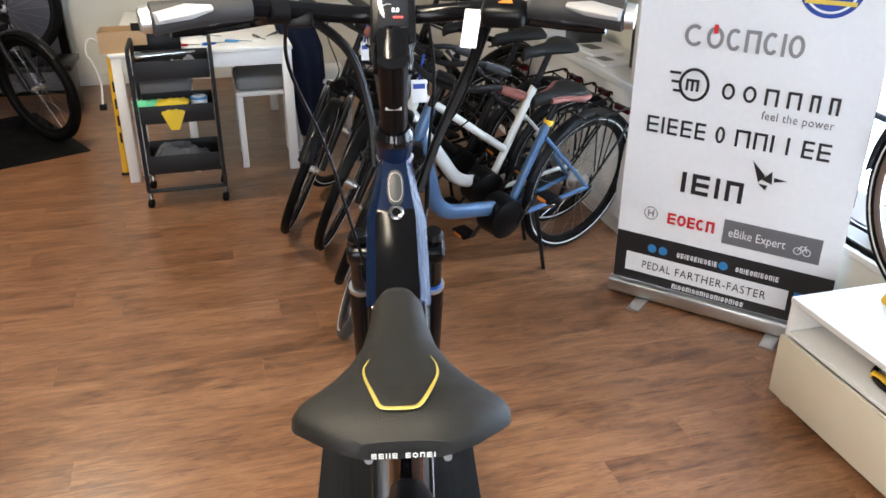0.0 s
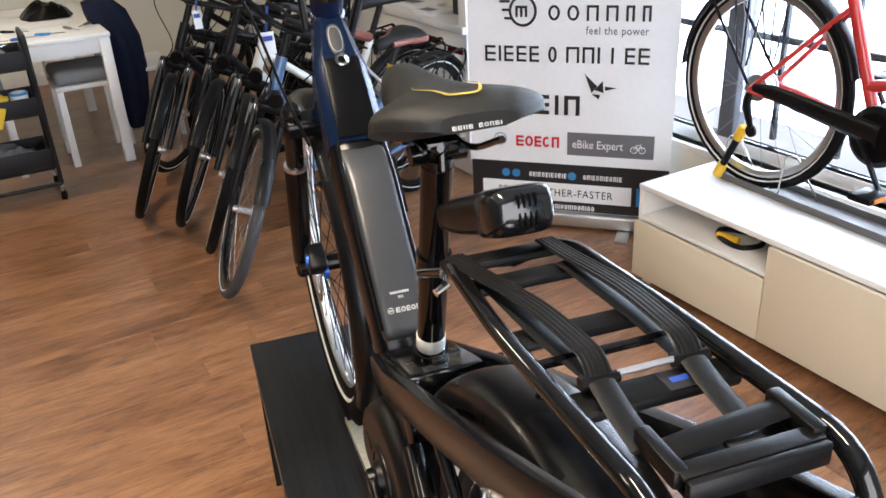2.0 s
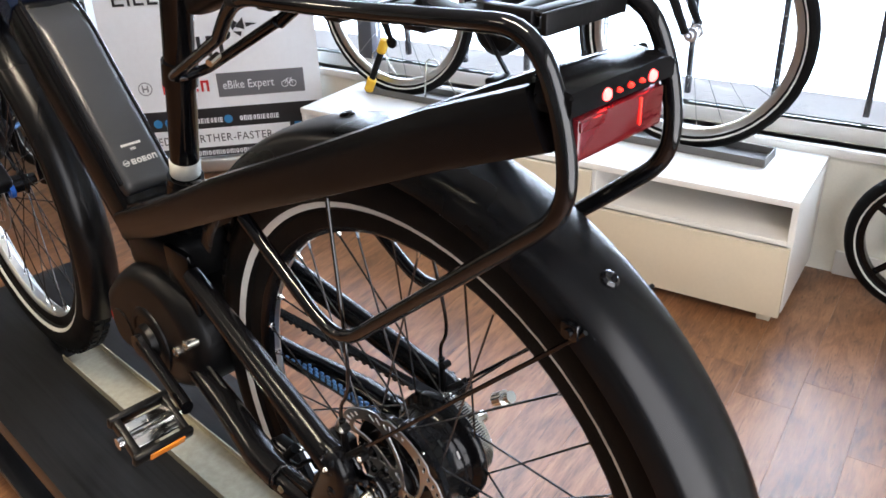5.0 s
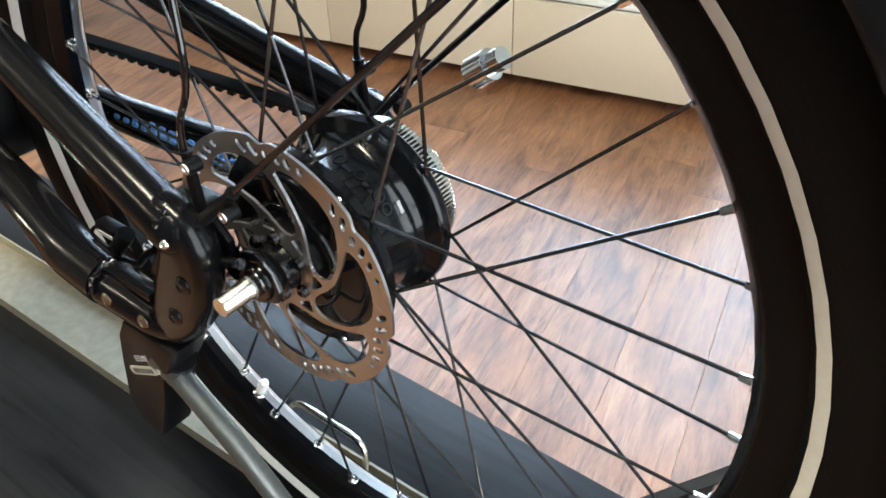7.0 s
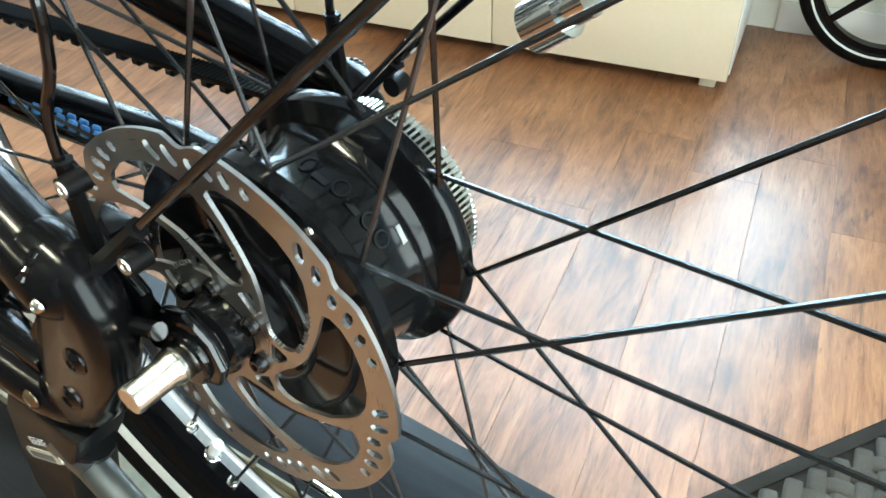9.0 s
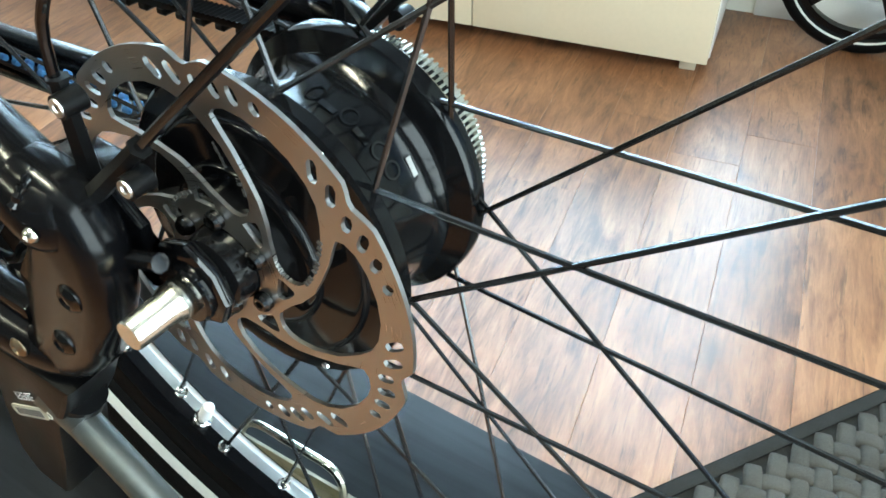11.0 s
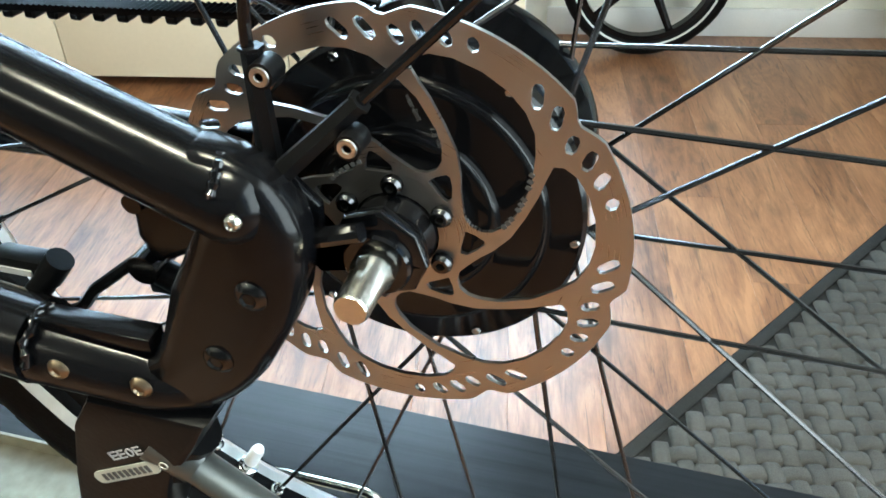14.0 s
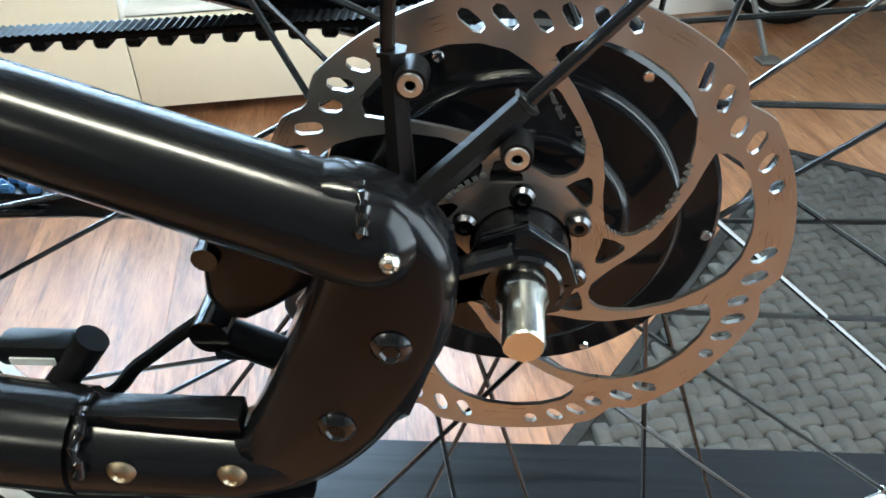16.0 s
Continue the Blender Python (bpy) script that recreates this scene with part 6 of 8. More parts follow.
one("strap_rod", lambda bm: tube(bm, [(-0.022, -0.070, 1.281), (0.017, -0.070, 1.281)], 0.0022, 10), ALU, rack, "thin metal rod between the buckles")
clampb = one("rack_clamp", lambda bm: (box(bm, (-0.040, -0.1735, 1.2700), (0.047, -0.1685, 1.2845), 0.0015), box(bm, (-0.040, -0.1685, 1.2815), (0.047, -0.1560, 1.2850), 0.0012)), PLASTIC, rack, "black plastic rack end clamp")
one("clamp_base", lambda bm: box(bm, (-0.038, -0.168, 1.2695), (0.045, -0.126, 1.2735), 0.0015), PLASTIC, clampb)
one("clamp_jaw", lambda bm: box(bm, (-0.043, -0.164, 1.2738), (-0.0335, -0.124, 1.2860), 0.002), PLASTIC, clampb)
one("clamp_jaw", lambda bm: box(bm, (0.0415, -0.164, 1.2738), (0.051, -0.124, 1.2880), 0.002), PLASTIC, clampb)
one("clamp_loop", lambda bm: tube(bm, spline([(-0.033, -0.139, 1.2780), (-0.005, -0.139, 1.2815), (0.043, -0.138, 1.2840)], 6), 0.0088, 10, flat=(1.0, 0.20)), PLASTIC, clampb)
one("clamp_tab", lambda bm: box(bm, (0.000, -0.160, 1.2745), (0.024, -0.144, 1.2790), 0.0015), CARTM, clampb)

# tapering housing behind the seat post, its slotted end facing back
def rounded(c, hw, hh, tilt=18, n=28, e=0.42):
    u = Vector((0, math.sin(radians(tilt)), math.cos(radians(tilt))))
    return [c + Vector((hw * math.copysign(abs(math.cos(t)) ** e, math.cos(t)), 0, 0)) + u * (hh * math.copysign(abs(math.sin(t)) ** e, math.sin(t))) for t in (2 * math.pi * k / n for k in range(n))]


HE, HT = Vector((0.0085, 0.137, 1.3020)), Vector((0.0, 0.322, 1.224))
hn = one("horn", lambda bm: loft(bm, [rounded(HT + (HE - HT) * f, w, h, 18, 28, 0.6) for f, w, h in ((0.0, 0.009, 0.009), (0.10, 0.0165, 0.0145), (0.38, 0.0230, 0.0185), (0.66, 0.0255, 0.0190), (0.79, 0.0262, 0.0195))]), PLASTIC, bike, "black housing with slotted end cap", 50)
one("end_cap", lambda bm: loft(bm, [rounded(HT + (HE - HT) * f, w, h, 18, 28, e) for f, w, h, e in ((0.795, 0.0262, 0.0195, 0.42), (0.805, 0.0284, 0.0214, 0.42), (0.90, 0.0288, 0.0216, 0.42), (0.960, 0.0282, 0.0210, 0.42), (0.990, 0.0270, 0.0196, 0.45), (1.012, 0.0248, 0.0168, 0.5), (1.026, 0.0215, 0.0120, 0.55), (1.032, 0.0160, 0.0060, 0.6))]), CAPM, hn, "shiny black cap with slots", 60)
UPT = Vector((0, math.sin(radians(18)), math.cos(radians(18))))
for zr in (-0.0078, 0.0078):
    for j in range(4):
        c = HT + (HE - HT) * 1.029 + Vector((-0.0075 + 0.0050 * j, 0.0, 0)) + UPT * zr
        # Dark blocks stand proud of the cap to imitate the shade in its slots.
        one("cap_slot", lambda bm: (box(bm, (-0.0011, -0.0022, -0.0056), (0.0011, 0.0022, 0.0056), 0.0004), turned(bm, Matrix.Translation(c) @ Matrix.Rotation(radians(-18 + zr * 1900), 4, "X"))), SLOT, hn)

# tail light
TL = one("tail_light", lambda bm: loft(bm, [[(x, -0.184, 1.2515 - d), (x, -0.200, 1.2505 - d), (x, -0.2100, 1.2475 - d * 0.6), (x, -0.2120, 1.2440), (x, -0.2120, 1.2335), (x, -0.184, 1.2335)] for x, d in ((-0.064, 0.006), (-0.062, 0.001), (-0.050, 0.0), (0.036, 0.0), (0.046, 0.002), (0.048, 0.007))]), COVERM, bike, "lit red tail light with reflector", 30)
one("reflector", lambda bm: box(bm, (-0.0615, -0.2155, 1.2050), (0.0325, -0.197, 1.2322), 0.003), RED_LENS, TL, "dark red reflector block")
one("reflector_edge", lambda bm: box(bm, (-0.0600, -0.2166, 1.2240), (-0.036, -0.2150, 1.2305), 0.0008), RED_LENS, TL)
for x, r, mt in ((-0.0290, 0.0042, LED), (0.0215, 0.0042, LED), (-0.0165, 0.0017, LED_DIM), (-0.0040, 0.0021, LED_DIM), (0.0085, 0.0017, LED_DIM)):
    one("diode", lambda bm: (lathe(bm, [(0.0, r), (0.0018, r * 0.85), (0.003, r * 0.4), (0.0032, 0)], (0, 0, 0), 14), turned(bm, Matrix.Translation((x, -0.2118, 1.2395)) @ Matrix.Rotation(radians(-90), 4, "Z"))), mt, TL, "glowing red diode")
one("light_pipe", lambda bm: box(bm, (0.0034, -0.2166, 1.2120), (0.0046, -0.2152, 1.2300), 0.0005), LED_DIM, TL, "narrow lit red strip")
one("light_bracket", lambda bm: (box(bm, (-0.058, -0.1855, 1.236), (0.046, -0.176, 1.252), 0.003), tube(bm, [(RX - 0.058, -0.196, 1.246), (-0.060, -0.196, 1.246)], 0.004, 10), tube(bm, [(0.047, -0.198, 1.246), (RX + 0.058, -0.200, 1.246)], 0.004, 10)), GLOSS, TL)

# ---- white console with the red bike ----
def rm(x, y, z=0, rz=0):
    return ROOM @ pose(x, y, z, 0, 0, rz)


con = tagged(thing("media_console", rm(0.915, 0.2)), "long low white console with cream drawer fronts under the window", "console")
CL = 1.828
for name, a, b in (("top", (0.0, 0.0, 0.385), (CL, 0.40, 0.405)), ("side_panel", (0.0, 0.004, 0.045), (0.018, 0.398, 0.3845)), ("side_panel", (CL - 0.018, 0.004, 0.045), (CL, 0.398, 0.3845)),
                   ("bottom", (0.0185, 0.004, 0.045), (CL - 0.0185, 0.384, 0.062)), ("back_panel", (0.0185, 0.385, 0.045), (CL - 0.0185, 0.397, 0.3845)), ("divider", (0.604, 0.006, 0.0625), (0.620, 0.384, 0.3845)), ("divider", (1.206, 0.006, 0.0625), (1.222, 0.384, 0.3845)),
                   ("shelf", (0.0185, 0.004, 0.262), (0.6035, 0.384, 0.278)), ("shelf", (1.2225, 0.004, 0.262), (CL - 0.0185, 0.384, 0.278))):
    rpart(name, lambda bm: box(bm, a, b, 0.0015), WHITE_LAM, con, "white laminate panel" if name == "top" else "")
for a, b, z in ((0.003, 0.606, 0.262), (0.609, 1.213, 0.383), (1.216, CL - 0.003, 0.262)):
    rpart("drawer_front", lambda bm: box(bm, (a, -0.018, 0.036), (b, -0.0005, z), 0.002), CREAM_LAM, con, "cream drawer front")
for a in (0.05, CL - 0.05):
    for y in (0.03, 0.36):
        rpart("foot", lambda bm: box(bm, (a - 0.02, y - 0.015, 0.0), (a + 0.02, y + 0.015, 0.0445), 0.002), CREAM_LAM, con)

coil = tagged(thing("cable_lock", rm(0.38, 0.10, 0.279)), "coiled black and yellow cable lock lying in the console's open shelf", "cable lock")
rpart("cable", lambda bm: tube(bm, [(0.38 + 0.085 * math.cos(t) * (1 + 0.1 * math.sin(3 * t)), 0.12 + 0.06 * math.sin(t), 0.291 + 0.006 * math.sin(2 * t)) for t in np.linspace(0, 11.5, 60)], 0.0095, 8), PLASTIC, coil, "black cable")
rpart("lock_body", lambda bm: tube(bm, [(0.33, 0.07, 0.298), (0.41, 0.085, 0.298)], 0.014, 12), YELLOWP, coil, "yellow lock body")

wt = tagged(thing("steel_tray", rm(0.95, 0.28, 0.405)), "grey steel wheel tray lying on the white console", "wheel tray")
WT = rm(0.12, 0.325, 0.4055, -2.3)
for name, a, b in (("base", (0, -0.055, 0), (1.56, 0.055, 0.003)), ("flange", (0, -0.058, 0), (1.56, -0.0555, 0.026)), ("flange", (0, 0.0555, 0), (1.56, 0.058, 0.026)), ("end_plate", (1.5605, -0.058, 0), (1.563, 0.058, 0.03)), ("end_plate", (-0.003, -0.058, 0), (-0.0005, 0.058, 0.03))):
    one(name, lambda bm: (box(bm, a, b), turned(bm, WT)), STEELP, wt)
for x in (0.02, 0.28):
    one("wire_hoop", lambda bm: (tube(bm, bent([(x, -0.045, 0.006), (x + 0.02, -0.05, 0.17), (x + 0.05, -0.03, 0.17), (x + 0.10, 0.04, 0.004)], 0.02), 0.0035, 8), turned(bm, WT)), ZINC, wt, "thin steel wheel hoop")
ul = tagged(thing("padlock_bar", rm(0.2, 0.2, 0.43)), "black bar lock with yellow ends leaning in the tray", "bike lock")
UA, UB = ROOM @ Vector((0.148, 0.24, 0.425)), ROOM @ Vector((0.250, 0.24, 0.640))
ud = UB - UA
one("bar", lambda bm: tube(bm, [UA + ud * 0.25, UA + ud * 0.75], 0.013, 14), PLASTIC, ul)
for f in (0.0, 0.74):
    one("end_cap", lambda bm: tube(bm, [UA + ud * (f + k) for k in (0.01, 0.03, 0.24, 0.26)], [0.014, 0.0185, 0.0185, 0.014], 16), YELLOWP, ul, "yellow end cap")


# ---- bicycles of the shop ----
SPOKE_FAR = surf("thin_steel_spoke", (0.30, 0.30, 0.30), 0.3, metal=0.9, var=0.1, bump=0)
BLACK_FRAME = surf("dark_bike_frame_paint", (0.006, 0.006, 0.0065), 0.3, var=0.2, bump=0.02, spec=0.2)


def far_wheel(parent, c, r, name, spokes=22, rim=None, hub_r=0.03, steer=None, tyre_mat=None, tw=0.021):
    """A wheel about the x axis through c; steer is a matrix applied to it."""
    m = steer or Matrix.Identity(4)

    def put(label, fill, mt, par):
        bm = bmesh.new()
        fill(bm)
        bmesh.ops.transform(bm, matrix=m, verts=bm.verts)
        return part(label, bm, mt, par)

    rim_r = r - 2 * tw - 0.004
    w = put(name, lambda bm: lathe(bm, [(-0.011, rim_r + 0.006), (-0.011, rim_r - 0.010), (-0.006, rim_r - 0.018), (0.006, rim_r - 0.018), (0.011, rim_r - 0.010), (0.011, rim_r + 0.006)], c, 44, close_profile=True), rim or ALU, parent)
    mid = r - tw
    t = put("tyre", lambda bm: lathe(bm, [(tw * math.cos(a), mid + tw * math.sin(a)) for a in (2 * math.pi * k / 10 for k in range(10))], c, 44, close_profile=True), tyre_mat or RUBBER, w)
    for s in (-1, 1) if tw < 0.025 else ():
        put("reflective_stripe", lambda bm: lathe(bm, [(s * (tw * 0.90), mid - tw * 0.55), (s * (tw * 1.02), mid - tw * 0.30)], c, 44), REFLECT, t)
    put("hub", lambda bm: lathe(bm, [(-0.045, 0.006), (-0.045, 0.012), (-0.030, 0.014), (-0.028, hub_r + 0.006), (-0.024, hub_r + 0.006), (-0.022, hub_r), (0.022, hub_r), (0.024, hub_r + 0.006), (0.028, hub_r + 0.006), (0.030, 0.014), (0.045, 0.012), (0.045, 0.006)], c, 20), ALU, w)
    for k in range(spokes):
        s = -1 if k % 2 else 1
        a = 2 * math.pi * k / spokes
        h = a + (0.9 if (k // 2) % 2 else -0.9)
        p0 = Vector(c) + Vector((s * 0.026, hub_r * math.cos(h), hub_r * math.sin(h)))
        p1 = Vector(c) + Vector((0, (rim_r - 0.016) * math.cos(a), (rim_r - 0.016) * math.sin(a)))
        put("spoke", lambda bm: tube(bm, [p0, p1], 0.0012, 4), SPOKE_FAR, w)
    return w


def make_bike(m, label, paint, style="step", steer_deg=0.0, saddle_mat=None, r=0.350, wb=1.12, motor=True, rack=True, guard=True, group="", flat_bar=False, sus=True, stand=1, tyre_mat=None, lean=0.0, tw=0.021):
    b = tagged(thing("bicycle"), label, "bicycle", group)
    hd = Vector((0, -0.37, 0.929))                     # steering axis
    f_ax = Vector((0, wb, r))
    hlow = Vector((0, wb - 0.190, r + 0.395))
    htop = hlow + hd * 0.17
    bbk = Vector((0, 0.455, r - 0.055))
    seat_top = Vector((0, 0.255, r + 0.44)) if style != "low" else Vector((0, 0.285, r + 0.36))
    st = Matrix.Translation(hlow) @ Matrix.Rotation(radians(steer_deg), 4, hd) @ Matrix.Translation(-hlow)

    def add(name, fill, mt, par=b, lab="", turn=False):
        bm = bmesh.new()
        fill(bm)
        if turn:
            bmesh.ops.transform(bm, matrix=st, verts=bm.verts)
        return part(name, bm, mt, par, lab)

    def frame_fill(bm):
        tube(bm, [hlow, htop], 0.023, 14)
        if style == "step":
            low = bbk + Vector((0, 0.02, 0.05))
            tube(bm, bent([hlow + hd * 0.02, low + Vector((0, 0.16, 0.02)), low], 0.10), 0.028, 12, flat=(0.8, 1.1))
            tube(bm, [hlow + hd * 0.11, bbk * 0.62 + seat_top * 0.38], 0.018, 12)
        elif style == "twin":
            tube(bm, [hlow + hd * 0.03, bbk + Vector((0, 0.09, 0.10))], 0.026, 14, flat=(0.8, 1.0))
            tube(bm, bent([hlow + hd * 0.13, bbk + Vector((0, 0.075, 0.175)), bbk + Vector((0, -0.012, 0.150)), bbk * 0.72 + seat_top * 0.28], 0.05), 0.019, 12)
        elif style == "low":
            low = bbk + Vector((0, 0.03, 0.03))
            tube(bm, bent([hlow + hd * 0.05, hlow + Vector((0, -0.16, -0.33)), low + Vector((0, 0.05, 0.03)), low], 0.10), 0.031, 12, flat=(0.85, 1.1))
        else:
            tube(bm, [hlow + hd * 0.03, bbk + Vector((0, 0, 0.03))], 0.027, 12)
            tube(bm, [hlow + hd * 0.14, bbk * 0.25 + seat_top * 0.75], 0.019, 12)
        tube(bm, [bbk, seat_top], 0.0185, 12)
        for s in (-1, 1):
            tube(bm, bent([bbk + Vector((s * 0.03, -0.03, 0)), Vector((s * 0.058, 0.12, r - 0.01)), Vector((s * 0.062, 0.0, r))], 0.05), 0.011, 8)
            tube(bm, [Vector((s * 0.016, 0.30, r + 0.30)), Vector((s * 0.062, 0.0, r))], 0.009, 8)

    add("frame", frame_fill, paint, b)
    rim = None if paint is RED_PAINT else BLACK_FRAME
    far_wheel(b, (0, 0, r), r, "rear_wheel", hub_r=0.042, rim=rim, tw=tw)
    far_wheel(b, f_ax, r, "front_wheel", hub_r=0.016, steer=st, rim=rim, tyre_mat=tyre_mat, tw=tw)
    fk = add("fork", lambda bm: (box(bm, (-0.075, hlow.y - 0.01, hlow.z - 0.045), (0.075, hlow.y + 0.035, hlow.z - 0.005), 0.012),
                                 [tube(bm, [(s * 0.058, hlow.y + 0.014, hlow.z + 0.0), (s * 0.058, hlow.y + 0.075, hlow.z - 0.15), (s * 0.058, wb - 0.005, r + 0.01)], [0.015, 0.019, 0.013], 10) for s in (-1, 1)]), BLACK_FRAME if sus else paint, b, "", True)
    if sus:
        for s in (-1, 1):
            add("stanchion", lambda bm: tube(bm, [(s * 0.058, hlow.y + 0.018, hlow.z - 0.02), (s * 0.058, hlow.y + 0.048, hlow.z - 0.095)], 0.0192, 12), ALU, fk, "", True)
    top = htop + hd * 0.10
    add("stem", lambda bm: (tube(bm, [htop, top + hd * 0.02], 0.015, 12), tube(bm, [top, top + Vector((0, 0.075, 0.035))], 0.016, 12)), BLACK_FRAME, b, "", True)
    bc = top + Vector((0, 0.075, 0.035))
    pts = [bc + Vector(q) for q in ((-0.31, -0.13, 0.01), (-0.19, -0.06, 0.035), (-0.08, 0.0, 0.01), (0, 0.005, 0), (0.08, 0.0, 0.01), (0.19, -0.06, 0.035), (0.31, -0.13, 0.01))] if not flat_bar else [bc + Vector(q) for q in ((-0.36, -0.05, 0.02), (-0.12, 0, 0.015), (0, 0, 0), (0.12, 0, 0.015), (0.36, -0.05, 0.02))]
    hb = add("handlebar", lambda bm: tube(bm, spline(pts, 4), 0.0125, 10), BLACK_FRAME, b, "", True)
    for s in (-1, 1):
        e = Vector(pts[0] if s < 0 else pts[-1])
        i = Vector(pts[1] if s < 0 else pts[-2])
        d = (i - e).normalized()
        add("grip", lambda bm: tube(bm, [e - d * 0.005, e + d * 0.03, e + d * 0.12], [0.018, 0.020, 0.016], 10), saddle_mat or GRIP, hb, "", True)
        add("brake_lever", lambda bm: tube(bm, [e + d * 0.15 + Vector((0, 0.02, -0.01)), e + d * 0.10 + Vector((0, 0.055, -0.02)), e + d * 0.01 + Vector((0, 0.06, -0.02))], [0.010, 0.006, 0.005], 8), BLACK_FRAME, hb, "", True)
    add("display", lambda bm: box(bm, bc + Vector((-0.035, -0.03, 0.015)), bc + Vector((0.035, 0.03, 0.035)), 0.006), PLASTIC, hb, "", True)
    for s, q in ((-1, 0.06), (1, 0.03)):
        add("cable", lambda bm: tube(bm, spline([bc + Vector((s * 0.16, -0.02, 0.02)), bc + Vector((s * 0.13, 0.10, -0.03)), bc + Vector((s * q, 0.09, -0.18)), hlow + Vector((s * 0.045, 0.06, 0.0)), hlow + Vector((s * 0.03, 0.02, -0.10))], 4), 0.0028, 6), PLASTIC, b, "", True)
    add("headlight", lambda bm: tube(bm, [hlow + Vector((0, 0.045, 0.05)), hlow + Vector((0, 0.06, 0.05)), hlow + Vector((0, 0.095, 0.05))], [0.016, 0.028, 0.030], 14), PLASTIC, b, "", True)
    sp = seat_top + (seat_top - bbk).normalized() * (0.15 if style != "low" else 0.105)
    add("seat_post", lambda bm: tube(bm, [seat_top, sp], 0.0145, 10), BLACK_FRAME, b)
    add("seat_clamp", lambda bm: tube(bm, [seat_top - Vector((0, 0, 0.012)), seat_top + Vector((0, -0.003, 0.012))], 0.021, 12), YELLOWP if saddle_mat is BROWN_LEATHER else BLACK_FRAME, b)

    def saddle2(bm):
        secs = []
        for y, w, z in ((0.155, 0.014, 0.03), (0.13, 0.026, 0.042), (0.06, 0.032, 0.046), (0.0, 0.050, 0.050), (-0.05, 0.082, 0.056), (-0.09, 0.090, 0.058), (-0.115, 0.070, 0.052)):
            secs.append([sp + Vector((w * math.cos(t), y, z - 0.022 + 0.026 * math.sin(t))) for t in (2 * math.pi * k / 14 for k in range(14))])
        loft(bm, secs)

    sd = add("saddle", saddle2, SADDLE, b)
    if saddle_mat:
        add("saddle_side", lambda bm: [tube(bm, spline([sp + Vector((s * 0.036, 0.08, 0.020)), sp + Vector((s * 0.056, 0.0, 0.024)), sp + Vector((s * 0.089, -0.06, 0.028)), sp + Vector((s * 0.072, -0.11, 0.026))], 4), 0.013, 8) for s in (-1, 1)], saddle_mat, sd)
    if motor:
        mo = add("motor", lambda bm: (lathe(bm, [(-0.062, 0.0), (-0.062, 0.070), (-0.050, 0.092), (0.050, 0.094), (0.064, 0.075), (0.066, 0.0)], bbk + Vector((0, 0.03, 0.01)), 24), box(bm, bbk + Vector((-0.045, 0.0, 0.0)), bbk + Vector((0.045, 0.11, 0.09)), 0.02)), PLASTIC, b)
    for s, dy, dz in ((1, 0.10, -0.135), (-1, -0.10, 0.135)):
        cr = add("crank", lambda bm: tube(bm, [bbk + Vector((s * 0.078, 0, 0)), bbk + Vector((s * 0.088, dy, dz))], 0.010, 8, flat=(1, 0.7)), BLACK_FRAME, b)
        pc = bbk + Vector((s * 0.14, dy, dz))
        pd = add("pedal", lambda bm: box(bm, pc - Vector((0.045, 0.038, 0.011)), pc + Vector((0.045, 0.038, 0.011)), 0.006), PLASTIC, cr)
        add("pedal_reflector", lambda bm: (box(bm, pc + Vector((-0.026, 0.0385, -0.007)), pc + Vector((0.026, 0.041, 0.007)), 0.001)), ORANGE, pd)
    if guard:
        add("chain_guard", lambda bm: tube(bm, [bbk + Vector((0.064, 0.05, 0.02)), Vector((0.066, 0.10, r + 0.012)), Vector((0.066, 0.02, r + 0.010))], [0.038, 0.026, 0.016], 12, flat=(0.35, 1.0)), BLACK_FRAME, b)
    add("derailleur", lambda bm: (tube(bm, [(0.06, 0.0, r - 0.01), (0.066, 0.0, r - 0.055), (0.066, 0.03, r - 0.13)], [0.012, 0.016, 0.010], 8), lathe(bm, [(0.060, 0.0), (0.060, 0.022), (0.068, 0.022), (0.068, 0)], (0, 0.03, r - 0.14), 14)), BLACK_FRAME, b)
    for c, a0, a1, tn in (((0, 0, r), 15, 178, False), (tuple(f_ax), 40, 195, True)):
        add("rear_fender" if not tn else "front_fender", lambda bm: fender(bm, c, r + 0.016, a0, a1, 0.028, 0.014, 24), BLACK_FRAME, b, "", tn)
    if rack:
        rk = add("rear_rack", lambda bm: [tube(bm, bent([(s * 0.060, 0.14, r + 0.345), (s * 0.060, -0.20, r + 0.365), (s * 0.063, -0.22, r + 0.30), (s * 0.070, 0.0, r + 0.02)], 0.03), 0.0055, 8) for s in (-1, 1)], BLACK_FRAME, b)
        for y in (-0.18, -0.10, 0.0, 0.10):
            add("crossbar", lambda bm: tube(bm, [(-0.060, y, r + 0.355), (0.060, y, r + 0.355)], 0.0045, 6), BLACK_FRAME, rk)
        for k in (0.25, 0.5, 0.75):
            for s in (-1, 1):
                add("rack_rod", lambda bm: tube(bm, [(s * 0.061, 0.10 - 0.28 * k, r + 0.35), (s * 0.068, -0.08 * k, r + 0.08)], 0.0035, 6), BLACK_FRAME, rk)
        add("tail_light", lambda bm: box(bm, (-0.045, -0.225, r + 0.315), (0.045, -0.205, r + 0.345), 0.005), RED_LENS, rk)
    if stand:
        add("kickstand", lambda bm: tube(bm, [(-0.045, 0.30, r - 0.06), (-0.13, 0.27, 0.006)], [0.011, 0.009], 8), BLACK_FRAME, b)
    b.matrix_basis = m @ pose(0, 0, 0, 0, lean, 0)
    return b


